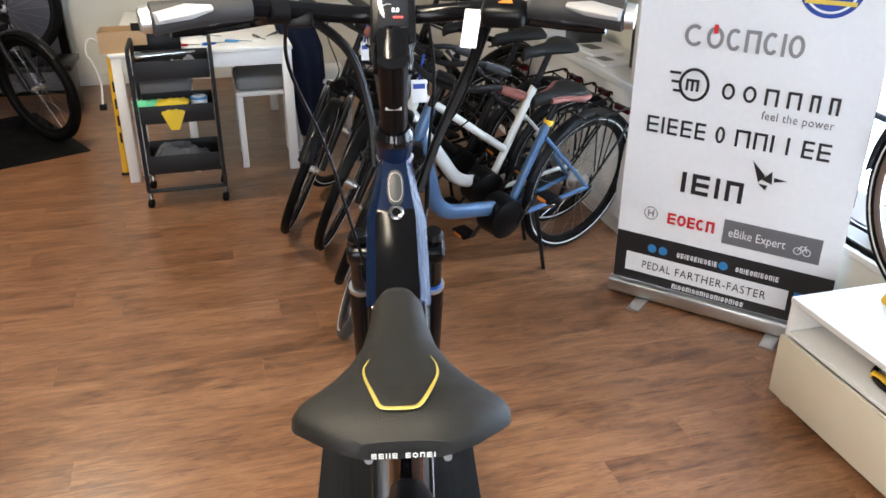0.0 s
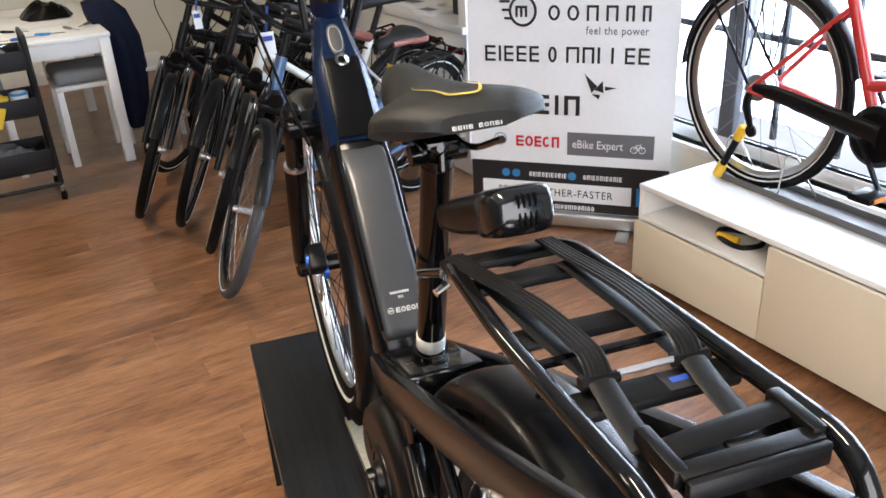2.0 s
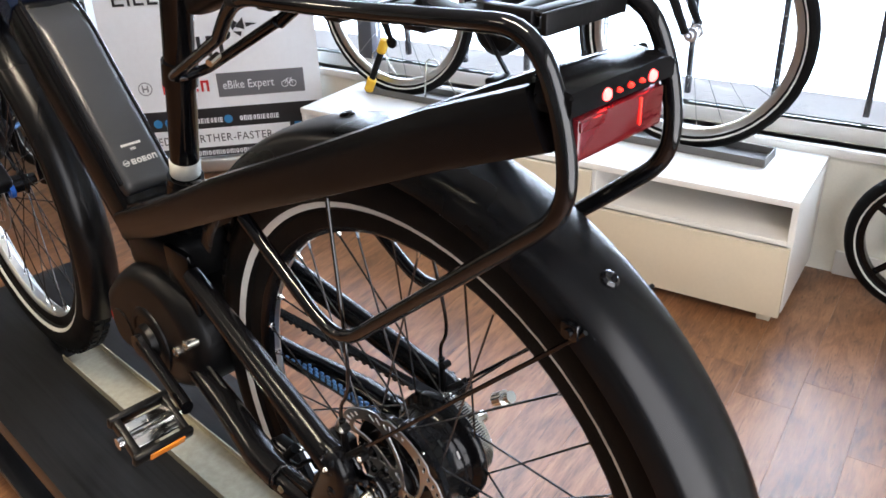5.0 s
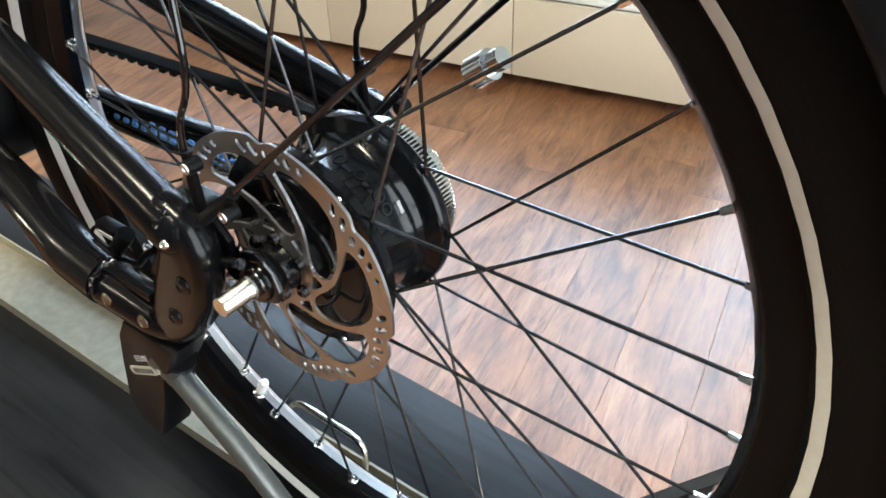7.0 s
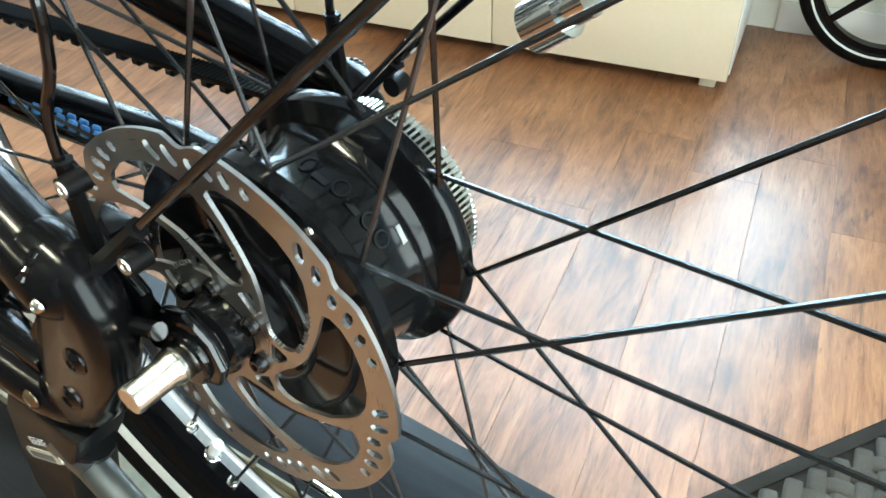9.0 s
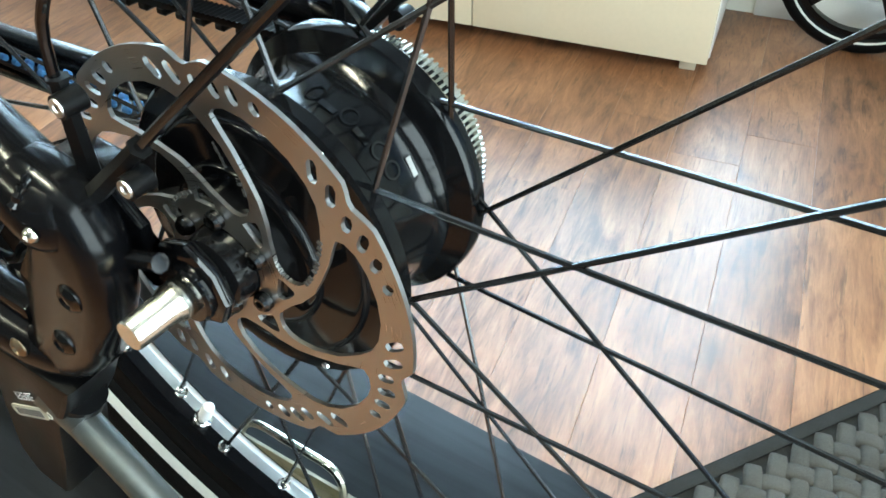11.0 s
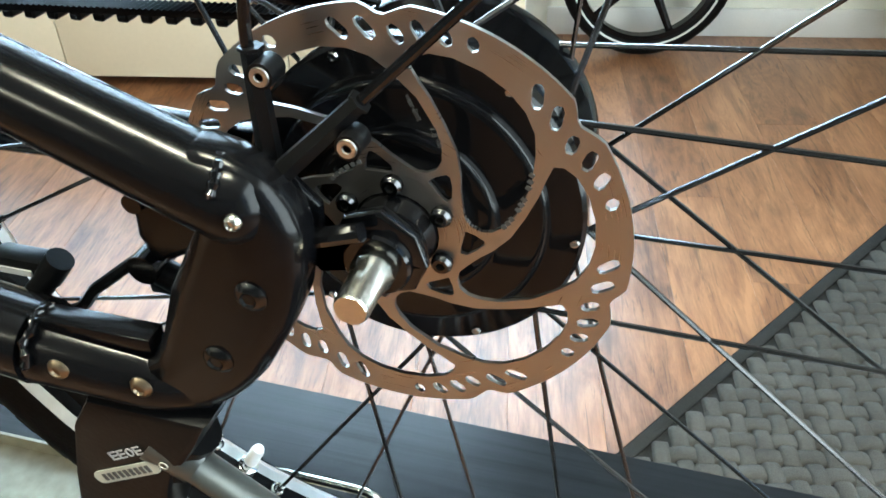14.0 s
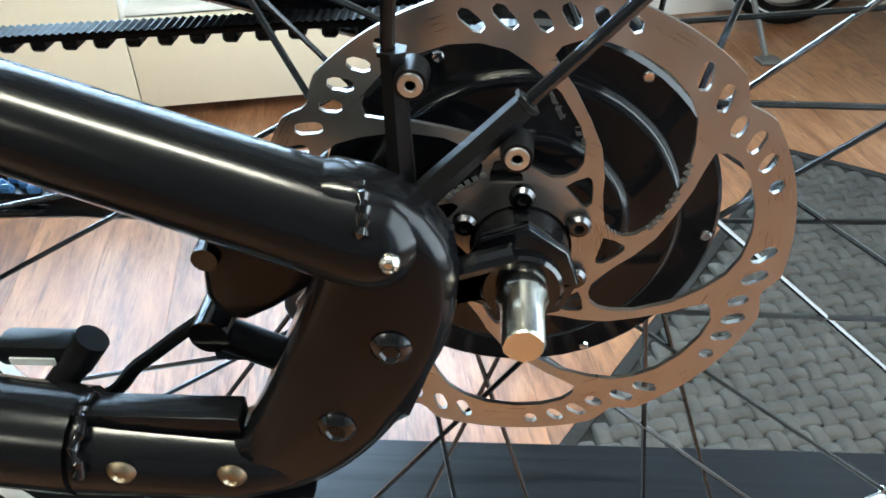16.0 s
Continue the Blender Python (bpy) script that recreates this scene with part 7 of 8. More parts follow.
FA_, RA_ = ROOM @ Vector((1.405, 0.262, 0)), ROOM @ Vector((0.255, 0.300, 0))
hd2 = (FA_ - RA_)
red_m = Matrix.Translation((RA_.x, RA_.y, 0.410)) @ Matrix.Rotation(math.atan2(-hd2.x, hd2.y), 4, "Z")
make_bike(red_m, "red electric city bicycle standing in the tray on the console", RED_PAINT, "twin", 0, wb=hd2.length, r=0.362, stand=0, group="bicycles in the shop")


def parked(fx, fy, rz, label, paint, style, steer, wb=1.12, lean=0.0, **kw):
    """A bike whose front wheel stands at (fx, fy) and whose frame points along rz."""
    d = Vector((-math.sin(radians(rz)), math.cos(radians(rz)), 0))
    o = Vector((fx, fy, 0)) - d * wb
    return make_bike(Matrix.Translation(o) @ Matrix.Rotation(radians(rz), 4, "Z"), label, paint, style, steer, wb=wb, lean=lean, group="bicycles in the shop", **kw)


parked(-0.135, 2.69, 125, "steel-blue low-step bicycle with brown leather saddle and grips", BLUE_PAINT, "low", 52, 1.20, lean=-9, saddle_mat=BROWN_LEATHER, tyre_mat=TREAD_GREY)
parked(-0.145, 3.12, 120, "pearl white electric bicycle parked in the row of bicycles", WHITE_PAINT, "step", 50, 1.13, lean=-9)
parked(-0.24, 3.46, 118, "black and white city bicycle parked in the row", BLACK_FRAME, "diamond", 48, 1.12, lean=-9)
parked(-0.44, 3.67, 122, "black trekking bicycle with suspension fork parked in the row", BLACK_FRAME, "diamond", 50, 1.12, lean=-9, flat_bar=True)
parked(-0.28, 4.25, 118, "black city bicycle standing behind the parked row", BLACK_FRAME, "step", 30, 1.12, lean=-9)
parked(-0.02, 4.62, 118, "black touring bicycle at the back of the parked row", BLACK_FRAME, "diamond", 26, 1.12, lean=-8)

# price tags hanging from two of the parked bikes
for x, y, z, w, hgt in ((0.115, 2.80, 0.93, 0.060, 0.085), (-0.10, 3.50, 0.93, 0.035, 0.08)):
    tg = tagged(thing("price_tag", pose(x, y, z)), "white paper price tag with a blue strap hanging on a handlebar", "tag", "price tags")
    one("card", lambda bm: (box(bm, (-w / 2, -0.001, -hgt / 2), (w / 2, 0.001, hgt / 2), 0.0004), turned(bm, pose(x, y, z, -12, 0, 8))), PAPER, tg)
    one("printed_bar", lambda bm: (box(bm, (-w * 0.38, -0.0022, hgt * 0.1), (w * 0.38, -0.0012, hgt * 0.32)), turned(bm, pose(x, y, z, -12, 0, 8))), BAN_NVY, tg)
    one("strap", lambda bm: tube(bm, spline([(x, y, z + hgt / 2), (x + 0.01, y + 0.01, z + hgt / 2 + 0.05), (x + 0.02, y + 0.03, z + hgt / 2 + 0.09)], 4), 0.006, 6, flat=(1, 0.3)), BAN_NVY, tg)

# ---- roll-up banner ----
BD, BNRM = Vector((0.8, -0.6, 0)), Vector((-0.6, -0.8, 0))
BO = Vector((0.965, 2.90, 0))
def bann(s, z, lift=0.0):
    return Matrix(((BD.x, 0, BNRM.x, BO.x + BD.x * s + BNRM.x * lift), (BD.y, 0, BNRM.y, BO.y + BD.y * s + BNRM.y * lift), (0, 1, 0, z), (0, 0, 0, 1)))


B0 = bann(0, 0)
ban = tagged(thing("rollup_banner", B0), "white roll-up banner stand printed with grey and black marks", "banner")


def bpart(name, fill, mt, label=""):
    bm = bmesh.new()
    fill(bm)
    bmesh.ops.transform(bm, matrix=B0, verts=bm.verts)
    return part(name, bm, mt, ban, label)


BW = 0.868
def sheet(bm):
    n = 24
    v = []
    for i in range(n + 1):
        z = 0.075 + (2.0 - 0.075) * i / n
        v.append([bm.verts.new((x, z, 0.0015 * math.sin(z * 3) + 0.001 * math.sin(x * 9 + z * 2) - 0.0)) for x in np.linspace(0.0, BW, 9)])
    for a, b in zip(v, v[1:]):
        for k in range(8):
            bm.faces.new((a[k], a[k + 1], b[k + 1], b[k]))
    g = bmesh.ops.extrude_face_region(bm, geom=list(bm.faces))
    for e in g["geom"]:
        if isinstance(e, bmesh.types.BMVert):
            e.co.z -= 0.0012


bpart("sheet", sheet, BANNER, "white printed sheet")
bpart("base", lambda bm: (box(bm, (-0.012, 0.012, -0.045), (BW + 0.012, 0.075, 0.035), 0.012, seg=3)), ALU, "silver roll-up base")
for s in (0.12, 0.665):
    bpart("foot", lambda bm: box(bm, (s, 0.0, -0.16), (s + 0.055, 0.0115, 0.135), 0.003), ALU, "silver swing-out foot")
bpart("pole", lambda bm: tube(bm, [(BW / 2, 0.03, -0.02), (BW / 2, 2.0, -0.02)], 0.008, 10), ALU)
bpart("top_rail", lambda bm: box(bm, (-0.002, 2.0, -0.008), (BW + 0.002, 2.025, 0.008), 0.003), ALU)
L1, L2, L3 = 0.003, 0.0042, 0.0054
bpart("black_band", lambda bm: box(bm, (0.001, 0.078, L1 - 0.0004), (BW - 0.001, 0.297, L1)), BAN_BLK, "black printed lower band")
bpart("white_band", lambda bm: box(bm, (0.05, 0.122, L2 - 0.0004), (0.715, 0.208, L2)), BANNER)
for k, mt in enumerate((BAN_BLU, BAN_BLU, BAN_BLU)):
    bpart("blue_bar", lambda bm: box(bm, (0.735 + k * 0.042, 0.122, L2 - 0.0004), (0.765 + k * 0.042, 0.208, L2)), mt)
writing("slogan_word", "PEDAL", 0.05, BAN_BLK, ban, bann(0.125, 0.146, L3), spacing=1.15, width=0.122)
writing("slogan_word", "FARTHER-FASTER", 0.05, BAN_BLK, ban, bann(0.268, 0.146, L3), spacing=1.15, width=0.367)


def mark(name, cells, height, stroke, s, z, mt, gap=None, label="", lift=L2):
    gap = stroke if gap is None else gap
    for kind, w in cells:
        if kind != "gap":
            bm = bmesh.new()
            shapes(bm, [(kind, w)], height, stroke, bann(s, z, lift), gap)
            part(name, bm, mt, ban, label)
        s += w + gap


mark("web_line", [("arch", 0.013), ("bar", 0.004), ("ring", 0.013), ("ring", 0.013)] * 5, 0.022, 0.0045, 0.262, 0.085, BANNER, 0.0042, "row of small white print", L2)
mark("handle_line", [("ring", 0.012), ("box", 0.012), ("bar", 0.004), ("box", 0.012)] * 3, 0.022, 0.0045, 0.265, 0.232, BANNER, 0.0042, "row of small white print", L2)
mark("handle_line", [("ring", 0.012), ("arch", 0.012), ("bar", 0.004), ("box", 0.012)] * 3, 0.022, 0.0045, 0.505, 0.232, BANNER, 0.0042, "row of small white print", L2)
for s in (0.158, 0.205, 0.455):
    bpart("round_icon", lambda bm: (lathe(bm, [(0, 0.0), (0.0006, 0.0), (0.0006, 0.0185), (0, 0.0185)], (0, 0, 0), 24), turned(bm, Matrix.Translation((s, 0.244, L2)) @ Matrix.Rotation(radians(-90), 4, "Y"))), BAN_BLU, "small blue round icon")
bpart("grey_panel", lambda bm: box(bm, (0.432, 0.342, L1 - 0.0004), (0.798, 0.445, L1)), BAN_GRY, "dark grey printed panel")
writing("panel_words", "eBike Expert", 0.052, BANNER, ban, bann(0.455, 0.376, L2), width=0.215)
mark("bike_icon", [("ring", 0.03), ("ring", 0.03)], 0.03, 0.003, 0.700, 0.366, BANNER, 0.004, "small bicycle pictogram", L2)
bpart("bike_icon_frame", lambda bm: (tube(bm, [(0.715, 0.381, L2), (0.725, 0.402, L2), (0.742, 0.402, L2), (0.749, 0.381, L2)], 0.0016, 5), tube(bm, [(0.725, 0.402, L2), (0.732, 0.381, L2), (0.745, 0.408, L2)], 0.0016, 5)), BANNER)
mark("red_mark", [("box", 0.034), ("ring", 0.036), ("box", 0.030), ("arc", 0.034), ("arch", 0.033)], 0.048, 0.010, 0.206, 0.372, BAN_RED, 0.006, "red block lettering-like mark")
mark("round_mark", [("ring", 0.058)], 0.058, 0.004, 0.106, 0.372, BAN_MID, None, "thin grey ring mark")
bpart("round_mark_bar", lambda bm: (box(bm, (0.122, 0.398, L1), (0.148, 0.404, L2)), box(bm, (0.122, 0.386, L1), (0.128, 0.416, L2)), box(bm, (0.142, 0.386, L1), (0.148, 0.416, L2))), BAN_MID)
# the word shapes of the larger marks
mark("black_word_mark", [("bar", 0.018), ("box", 0.068), ("bar", 0.016), ("arch", 0.066)], 0.085, 0.017, 0.242, 0.520, BAN_BLK, 0.024, "bold black word-like mark")
bpart("bird_mark", lambda bm: [plate(bm, pts, 0, 0.0006, m=Matrix.Translation((0.50, 0.60, L2)) @ Matrix(((0, 1, 0, 0), (0, 0, 1, 0), (1, 0, 0, 0), (0, 0, 0, 1)))) for pts in ([(0.0, 0.10), (0.052, 0.050), (0.030, 0.020)], [(0.040, 0.034), (0.075, 0.072), (0.080, 0.022)], [(0.030, 0.016), (0.066, 0.014), (0.060, -0.006)], [(0.084, 0.050), (0.134, 0.044), (0.086, 0.032)])], BAN_BLK, "black folded-paper bird mark")
mark("long_word_mark", [("box", 0.046), ("bar", 0.010), ("box", 0.040), ("box", 0.042), ("box", 0.040), ("gap", 0.012), ("ring", 0.036), ("gap", 0.012), ("arch", 0.054), ("arch", 0.048), ("bar", 0.010), ("gap", 0.018), ("bar", 0.010), ("gap", 0.018), ("box", 0.040), ("box", 0.044)], 0.066, 0.010, 0.075, 0.744, BAN_BLK, 0.0135, "long black word-like mark")
mark("ring_mark", [("ring", 0.118)], 0.128, 0.011, 0.180, 0.888, BAN_BLK, None, "black ring mark with speed lines")
mark("ring_mark_inner", [("arch", 0.030), ("arch", 0.030)], 0.045, 0.010, 0.208, 0.928, BAN_BLK, -0.010)
for k, w in enumerate((0.055, 0.045, 0.035)):
    bpart("speed_line", lambda bm: box(bm, (0.196 - w, 0.985 - k * 0.034, L1), (0.196 - w * 0.2, 0.995 - k * 0.034, L2)), BAN_BLK)
mark("spaced_word_mark", [("ring", 0.048), ("ring", 0.048), ("arch", 0.048), ("arch", 0.048), ("arch", 0.034), ("arch", 0.034)], 0.062, 0.010, 0.345, 0.915, BAN_BLK, 0.030, "spaced black word-like mark")
writing("small_slogan", "feel the power", 0.045, BAN_GRY, ban, bann(0.50, 0.862, L2), spacing=1.1, width=0.25)
mark("grey_word_mark", [("arc", 0.072), ("ring", 0.062), ("arc", 0.056), ("arch", 0.054), ("arc", 0.054), ("bar", 0.012), ("ring", 0.054)], 0.080, 0.013, 0.180, 1.095, BAN_MID, 0.010, "rounded grey word-like mark")
bpart("red_dash", lambda bm: box(bm, (0.285, 1.150, L1), (0.300, 1.182, L3)), BAN_RED, "small red dash")
bpart("blue_disc", lambda bm: (lathe(bm, [(0, 0.0), (0.0006, 0.0), (0.0006, 0.105), (0, 0.105)], (0, 0, 0), 40), turned(bm, Matrix.Translation((0.655, 1.345, L1)) @ Matrix.Rotation(radians(-90), 4, "Y"))), BAN_NVY, "large royal blue disc")
bpart("disc_ring", lambda bm: (lathe(bm, [(0, 0.082), (0.0006, 0.082), (0.0006, 0.090), (0, 0.090)], (0, 0, 0), 40), turned(bm, Matrix.Translation((0.655, 1.345, L2)) @ Matrix.Rotation(radians(-90), 4, "Y"))), BANNER)
bpart("disc_band", lambda bm: box(bm, (0.575, 1.285, L2), (0.74, 1.30, L3), 0), BAN_YEL)

# ---- built-in white shelf unit along the window wall ----
shelf_u = tagged(thing("shelf_unit", rm(-3.2, 0.25)), "white painted shelf unit with papers and boxes along the wall", "shelf")
rpart("lower_body", lambda bm: (box(bm, (-5.15, 0.085, 0.09), (-1.34, 0.41, 0.745), 0.002), box(bm, (-5.15, 0.10, 0.0), (-1.34, 0.41, 0.0895))), WHITE_LAM, shelf_u)
rpart("counter", lambda bm: box(bm, (-5.15, 0.055, 0.7455), (-1.325, 0.41, 0.78), 0.003), TRIMP, shelf_u, "cream counter board")
for x in (-1.36, -2.45, -3.6):
    rpart("upright", lambda bm: box(bm, (x - 0.035, 0.075, 0.7805), (x + 0.035, 0.41, 1.199), 0.003), TRIMP, shelf_u)
rpart("upper_shelf", lambda bm: box(bm, (-5.15, 0.06, 1.20), (-1.32, 0.41, 1.235), 0.003), TRIMP, shelf_u)
for i, (x, y, w, d, h, mt, nm, lab) in enumerate(((-1.80, 0.17, 0.22, 0.16, 0.012, PAPER, "paper_stack", "stack of printed papers lying on the shelf"), (-1.58, 0.24, 0.20, 0.05, 0.30, PLASTIC, "box_file", "black upright box file standing on the shelf"),
        (-2.05, 0.22, 0.28, 0.18, 0.018, PAPER, "paper_stack", "stack of printed papers lying on the shelf"), (-2.28, 0.24, 0.18, 0.14, 0.10, BATTERY, "storage_box", "dark grey box standing on the shelf"), (-2.9, 0.22, 0.3, 0.2, 0.16, CARDBOARD, "cardboard_box", "brown cardboard box standing on the shelf"))):
    tg = tagged(thing(nm, rm(x, y, 0.78)), lab, nm.replace("_", " "))
    rpart("body", lambda bm: box(bm, (x - w / 2, y - d / 2, 0.7805), (x + w / 2, y + d / 2, 0.7805 + h), 0.003), mt, tg)
    if nm == "paper_stack":
        rpart("top_sheet", lambda bm: (box(bm, (-w * 0.45, -d * 0.46, 0), (w * 0.45, d * 0.46, 0.0008)), turned(bm, pose(x, y, 0.7810 + h, 0, 0, 7))), BANNER, tg)
        rpart("printed_block", lambda bm: (box(bm, (-w * 0.35, -d * 0.30, 0.0009), (w * 0.1, d * 0.1, 0.0013)), turned(bm, pose(x, y, 0.7810 + h, 0, 0, 7))), BAN_GRY, tg)

# ---- work table, stool, trolley ----
def leg4(names, xs, ys, z0, z1, w, mt, par):
    for x in xs:
        for y in ys:
            rpart(names, lambda bm: box(bm, (x - w, y - w, z0), (x + w, y + w, z1), 0.004), mt, par)


tab = tagged(thing("work_table", rm(-3.45, -1.82)), "white work table covered with tools and papers", "table")
rpart("tabletop", lambda bm: box(bm, (-4.15, -2.32, 0.722), (-2.78, -1.33, 0.745), 0.004), WHITE_LAM, tab)
rpart("apron", lambda bm: (box(bm, (-2.815, -2.27, 0.640), (-2.797, -1.38, 0.7215), 0.002), box(bm, (-4.13, -2.27, 0.640), (-4.112, -1.38, 0.7215), 0.002), box(bm, (-4.11, -1.398, 0.640), (-2.816, -1.38, 0.7215), 0.002), box(bm, (-4.11, -2.27, 0.640), (-2.816, -2.252, 0.7215), 0.002)), WHITE_LAM, tab)
leg4("leg", (-2.815, -4.115), (-2.285, -1.365), 0.0, 0.7215, 0.028, WHITE_LAM, tab)

for x, y, lab in ((-3.05, -1.50, "white stool with grey cushion pushed under the work table"), (-3.05, -2.08, "white stool with grey cushion standing under the table")):
    stl = tagged(thing("stool", rm(x, y)), lab, "stool", "stools at the table")
    rpart("seat", lambda bm: box(bm, (x - 0.18, y - 0.17, 0.440), (x + 0.18, y + 0.17, 0.468), 0.008), WHITE_LAM, stl)
    rpart("cushion", lambda bm: box(bm, (x - 0.18, y - 0.165, 0.4685), (x + 0.18, y + 0.165, 0.550), 0.030, seg=3), FABRIC, stl, "grey fabric cushion")
    leg4("leg", (x - 0.155, x + 0.155), (y - 0.148, y + 0.148), 0.0, 0.4395, 0.019, WHITE_LAM, stl)
    rpart("backrest", lambda bm: (tube(bm, bent([(x - 0.17, y - 0.16, 0.45), (x - 0.20, y - 0.16, 0.62), (x - 0.20, y + 0.16, 0.62), (x - 0.17, y + 0.16, 0.45)], 0.05), 0.012, 8)), WHITE_LAM, stl)

trol = tagged(thing("trolley", rm(-2.53, -1.98)), "charcoal steel three-tier trolley with tools and cloths on castors", "trolley")
TX0, TX1, TY0, TY1 = -2.68, -2.385, -2.185, -1.785
for y in (TY0, TY1):
    rpart("side_frame", lambda bm: tube(bm, bent([(TX0, y, 0.085), (TX0, y, 0.845), (TX1, y, 0.845), (TX1, y, 0.085)], 0.03), 0.0105, 10), CARTM, trol)
for x in (TX0, TX1):
    rpart("lower_rail", lambda bm: tube(bm, [(x, TY0, 0.088), (x, TY1, 0.088)], 0.010, 10), CARTM, trol)


def tray_fill(bm, z, h):
    a, b, c, d = TX0 + 0.012, TX1 - 0.006, TY0 + 0.013, TY1 - 0.013
    box(bm, (a, c, z), (b, d, z + 0.004))
    for p, q in (((a, c, z + 0.0045), (b, c + 0.004, z + h)), ((a, d - 0.004, z + 0.0045), (b, d, z + h)), ((a, c + 0.0045, z + 0.0045), (a + 0.004, d - 0.0045, z + h)), ((b - 0.004, c + 0.0045, z + 0.0045), (b, d - 0.0045, z + h))):
        box(bm, p, q, 0.001)


for z in (0.685, 0.455, 0.185):
    rpart("tray", lambda bm: tray_fill(bm, z, 0.095), CARTM, trol, "deep steel tray")
for x in (TX0 + 0.005, TX1 - 0.005):
    for y in (TY0 + 0.005, TY1 - 0.005):
        ct = rpart("castor", lambda bm: tube(bm, [(x, y, 0.078), (x, y, 0.060), (x + 0.014, y, 0.030)], [0.008, 0.013, 0.010], 10), CHROME, trol, "chrome castor fork")
        rpart("castor_wheel", lambda bm: (lathe(bm, [(-0.010, 0.004), (-0.010, 0.024), (0.010, 0.024), (0.010, 0.004)], (0, 0, 0), 20, close_profile=True), turned(bm, pose(x + 0.014, y, 0.0245, 0, 0, 70))), RUBBER, ct)


def crumple(bm, m, w, d, h, seed, n=12, hang=0.0):
    """A creased sheet or heap over a w by d patch, with thickness."""
    r2 = random.Random(seed)
    grid = []
    for i in range(n + 1):
        rowv = []
        for j in range(n + 1):
            u, v = i / n - 0.5, j / n - 0.5
            z = h * (0.55 + 0.45 * noise.noise(Vector((u * 5 + seed, v * 5, seed)))) * max(0, 1 - (2.0 * max(abs(u), abs(v))) ** 3) + 0.012 * noise.noise(Vector((u * 14, v * 14, seed * 3.1)))
            drop = -hang * max(0, u - 0.05) * 2
            rowv.append(bm.verts.new(m @ Vector((u * w * (1 - 0.15 * abs(v)) if drop == 0 else 0.05 * w + (u - 0.05) * w * 0.25, v * d * (1.0 - (1.5 if hang > 0.1 and hang < 0.3 else 0.5) * max(0, u)), max(z, 0.002) + drop))))
        grid.append(rowv)
    for a, b in zip(grid, grid[1:]):
        for k in range(n):
            bm.faces.new((a[k], a[k + 1], b[k + 1], b[k]))
    g = bmesh.ops.extrude_face_region(bm, geom=list(bm.faces))
    off = m.to_3x3() @ Vector((0, 0, -0.003))
    for e in g["geom"]:
        if isinstance(e, bmesh.types.BMVert):
            e.co += off


def soft(name, label, cat, mt, x, y, z, w, d, h, seed, hang=0.0, rz=0):
    bm = bmesh.new()
    crumple(bm, rm(x, y, z, rz), w, d, h, seed, hang=hang)
    return tagged(part(name, bm, mt), label, cat)


soft("cloth", "mint green cleaning cloth draped over the trolley tray", "cloth", GREENCLOTH, -2.42, -2.12, 0.552, 0.15, 0.17, 0.03, 3, hang=0.03)
soft("cloth", "yellow cleaning cloth hanging over the trolley tray", "cloth", YELLOWCLOTH, -2.405, -2.005, 0.556, 0.16, 0.17, 0.03, 7, hang=0.15)
soft("plastic_bag", "crumpled clear plastic bag lying in the bottom tray", "bag", POLYBAG, -2.53, -2.00, 0.192, 0.24, 0.32, 0.16, 11)
tape = tagged(thing("tape_roll", rm(-2.46, -1.87, 0.46)), "blue-rimmed tub of wipes standing in the middle tray", "tub")
rpart("tub", lambda bm: tube(bm, [(-2.46, -1.87, 0.4595), (-2.46, -1.87, 0.56)], 0.042, 20), PAPER, tape)
rpart("lid", lambda bm: tube(bm, [(-2.46, -1.87, 0.5605), (-2.46, -1.87, 0.572)], [0.045, 0.043], 20), BAN_BLU, tape, "blue lid")
rpart("lid_top", lambda bm: tube(bm, [(-2.46, -1.87, 0.5725), (-2.46, -1.87, 0.574)], 0.034, 20), PAPER, tape)
pump = tagged(thing("chrome_tool", rm(-2.5, -2.03, 0.78)), "chromed tool lying across the top tray", "tool")
rpart("shaft", lambda bm: tube(bm, [(-2.43, -2.13, 0.800), (-2.47, -2.00, 0.798), (-2.50, -1.86, 0.797)], [0.016, 0.011, 0.006], 12), CHROME, pump)
rpart("head", lambda bm: tube(bm, [(-2.428, -2.155, 0.801), (-2.432, -2.120, 0.801)], [0.026, 0.022], 16), CHROME, pump)
soft("tool_bag", "crumpled clear tool wrapper lying in the top tray", "wrapper", POLYBAG, -2.55, -1.92, 0.694, 0.16, 0.20, 0.09, 23)

cd = tagged(thing("card_box", rm(-2.86, -2.27, 0.745)), "open brown cardboard box on the table corner", "box")
rpart("carton", lambda bm: (box(bm, (-2.98, -2.36, 0.7455), (-2.80, -2.11, 0.752)), box(bm, (-2.805, -2.36, 0.7525), (-2.80, -2.11, 0.86)), box(bm, (-2.98, -2.36, 0.7525), (-2.975, -2.11, 0.86)), box(bm, (-2.974, -2.36, 0.7525), (-2.806, -2.355, 0.86)), box(bm, (-2.974, -2.115, 0.7525), (-2.806, -2.11, 0.86))), CARDBOARD, cd)
bk = tagged(thing("black_folder", rm(-2.74, -2.07, 0.745)), "black folder standing at the table's front edge", "folder")
rpart("cover", lambda bm: (box(bm, (-0.008, -0.125, 0), (0.008, 0.125, 0.155), 0.002), turned(bm, pose(-2.80, -2.06, 0.7455, 0, -12, 0))), PLASTIC, bk)
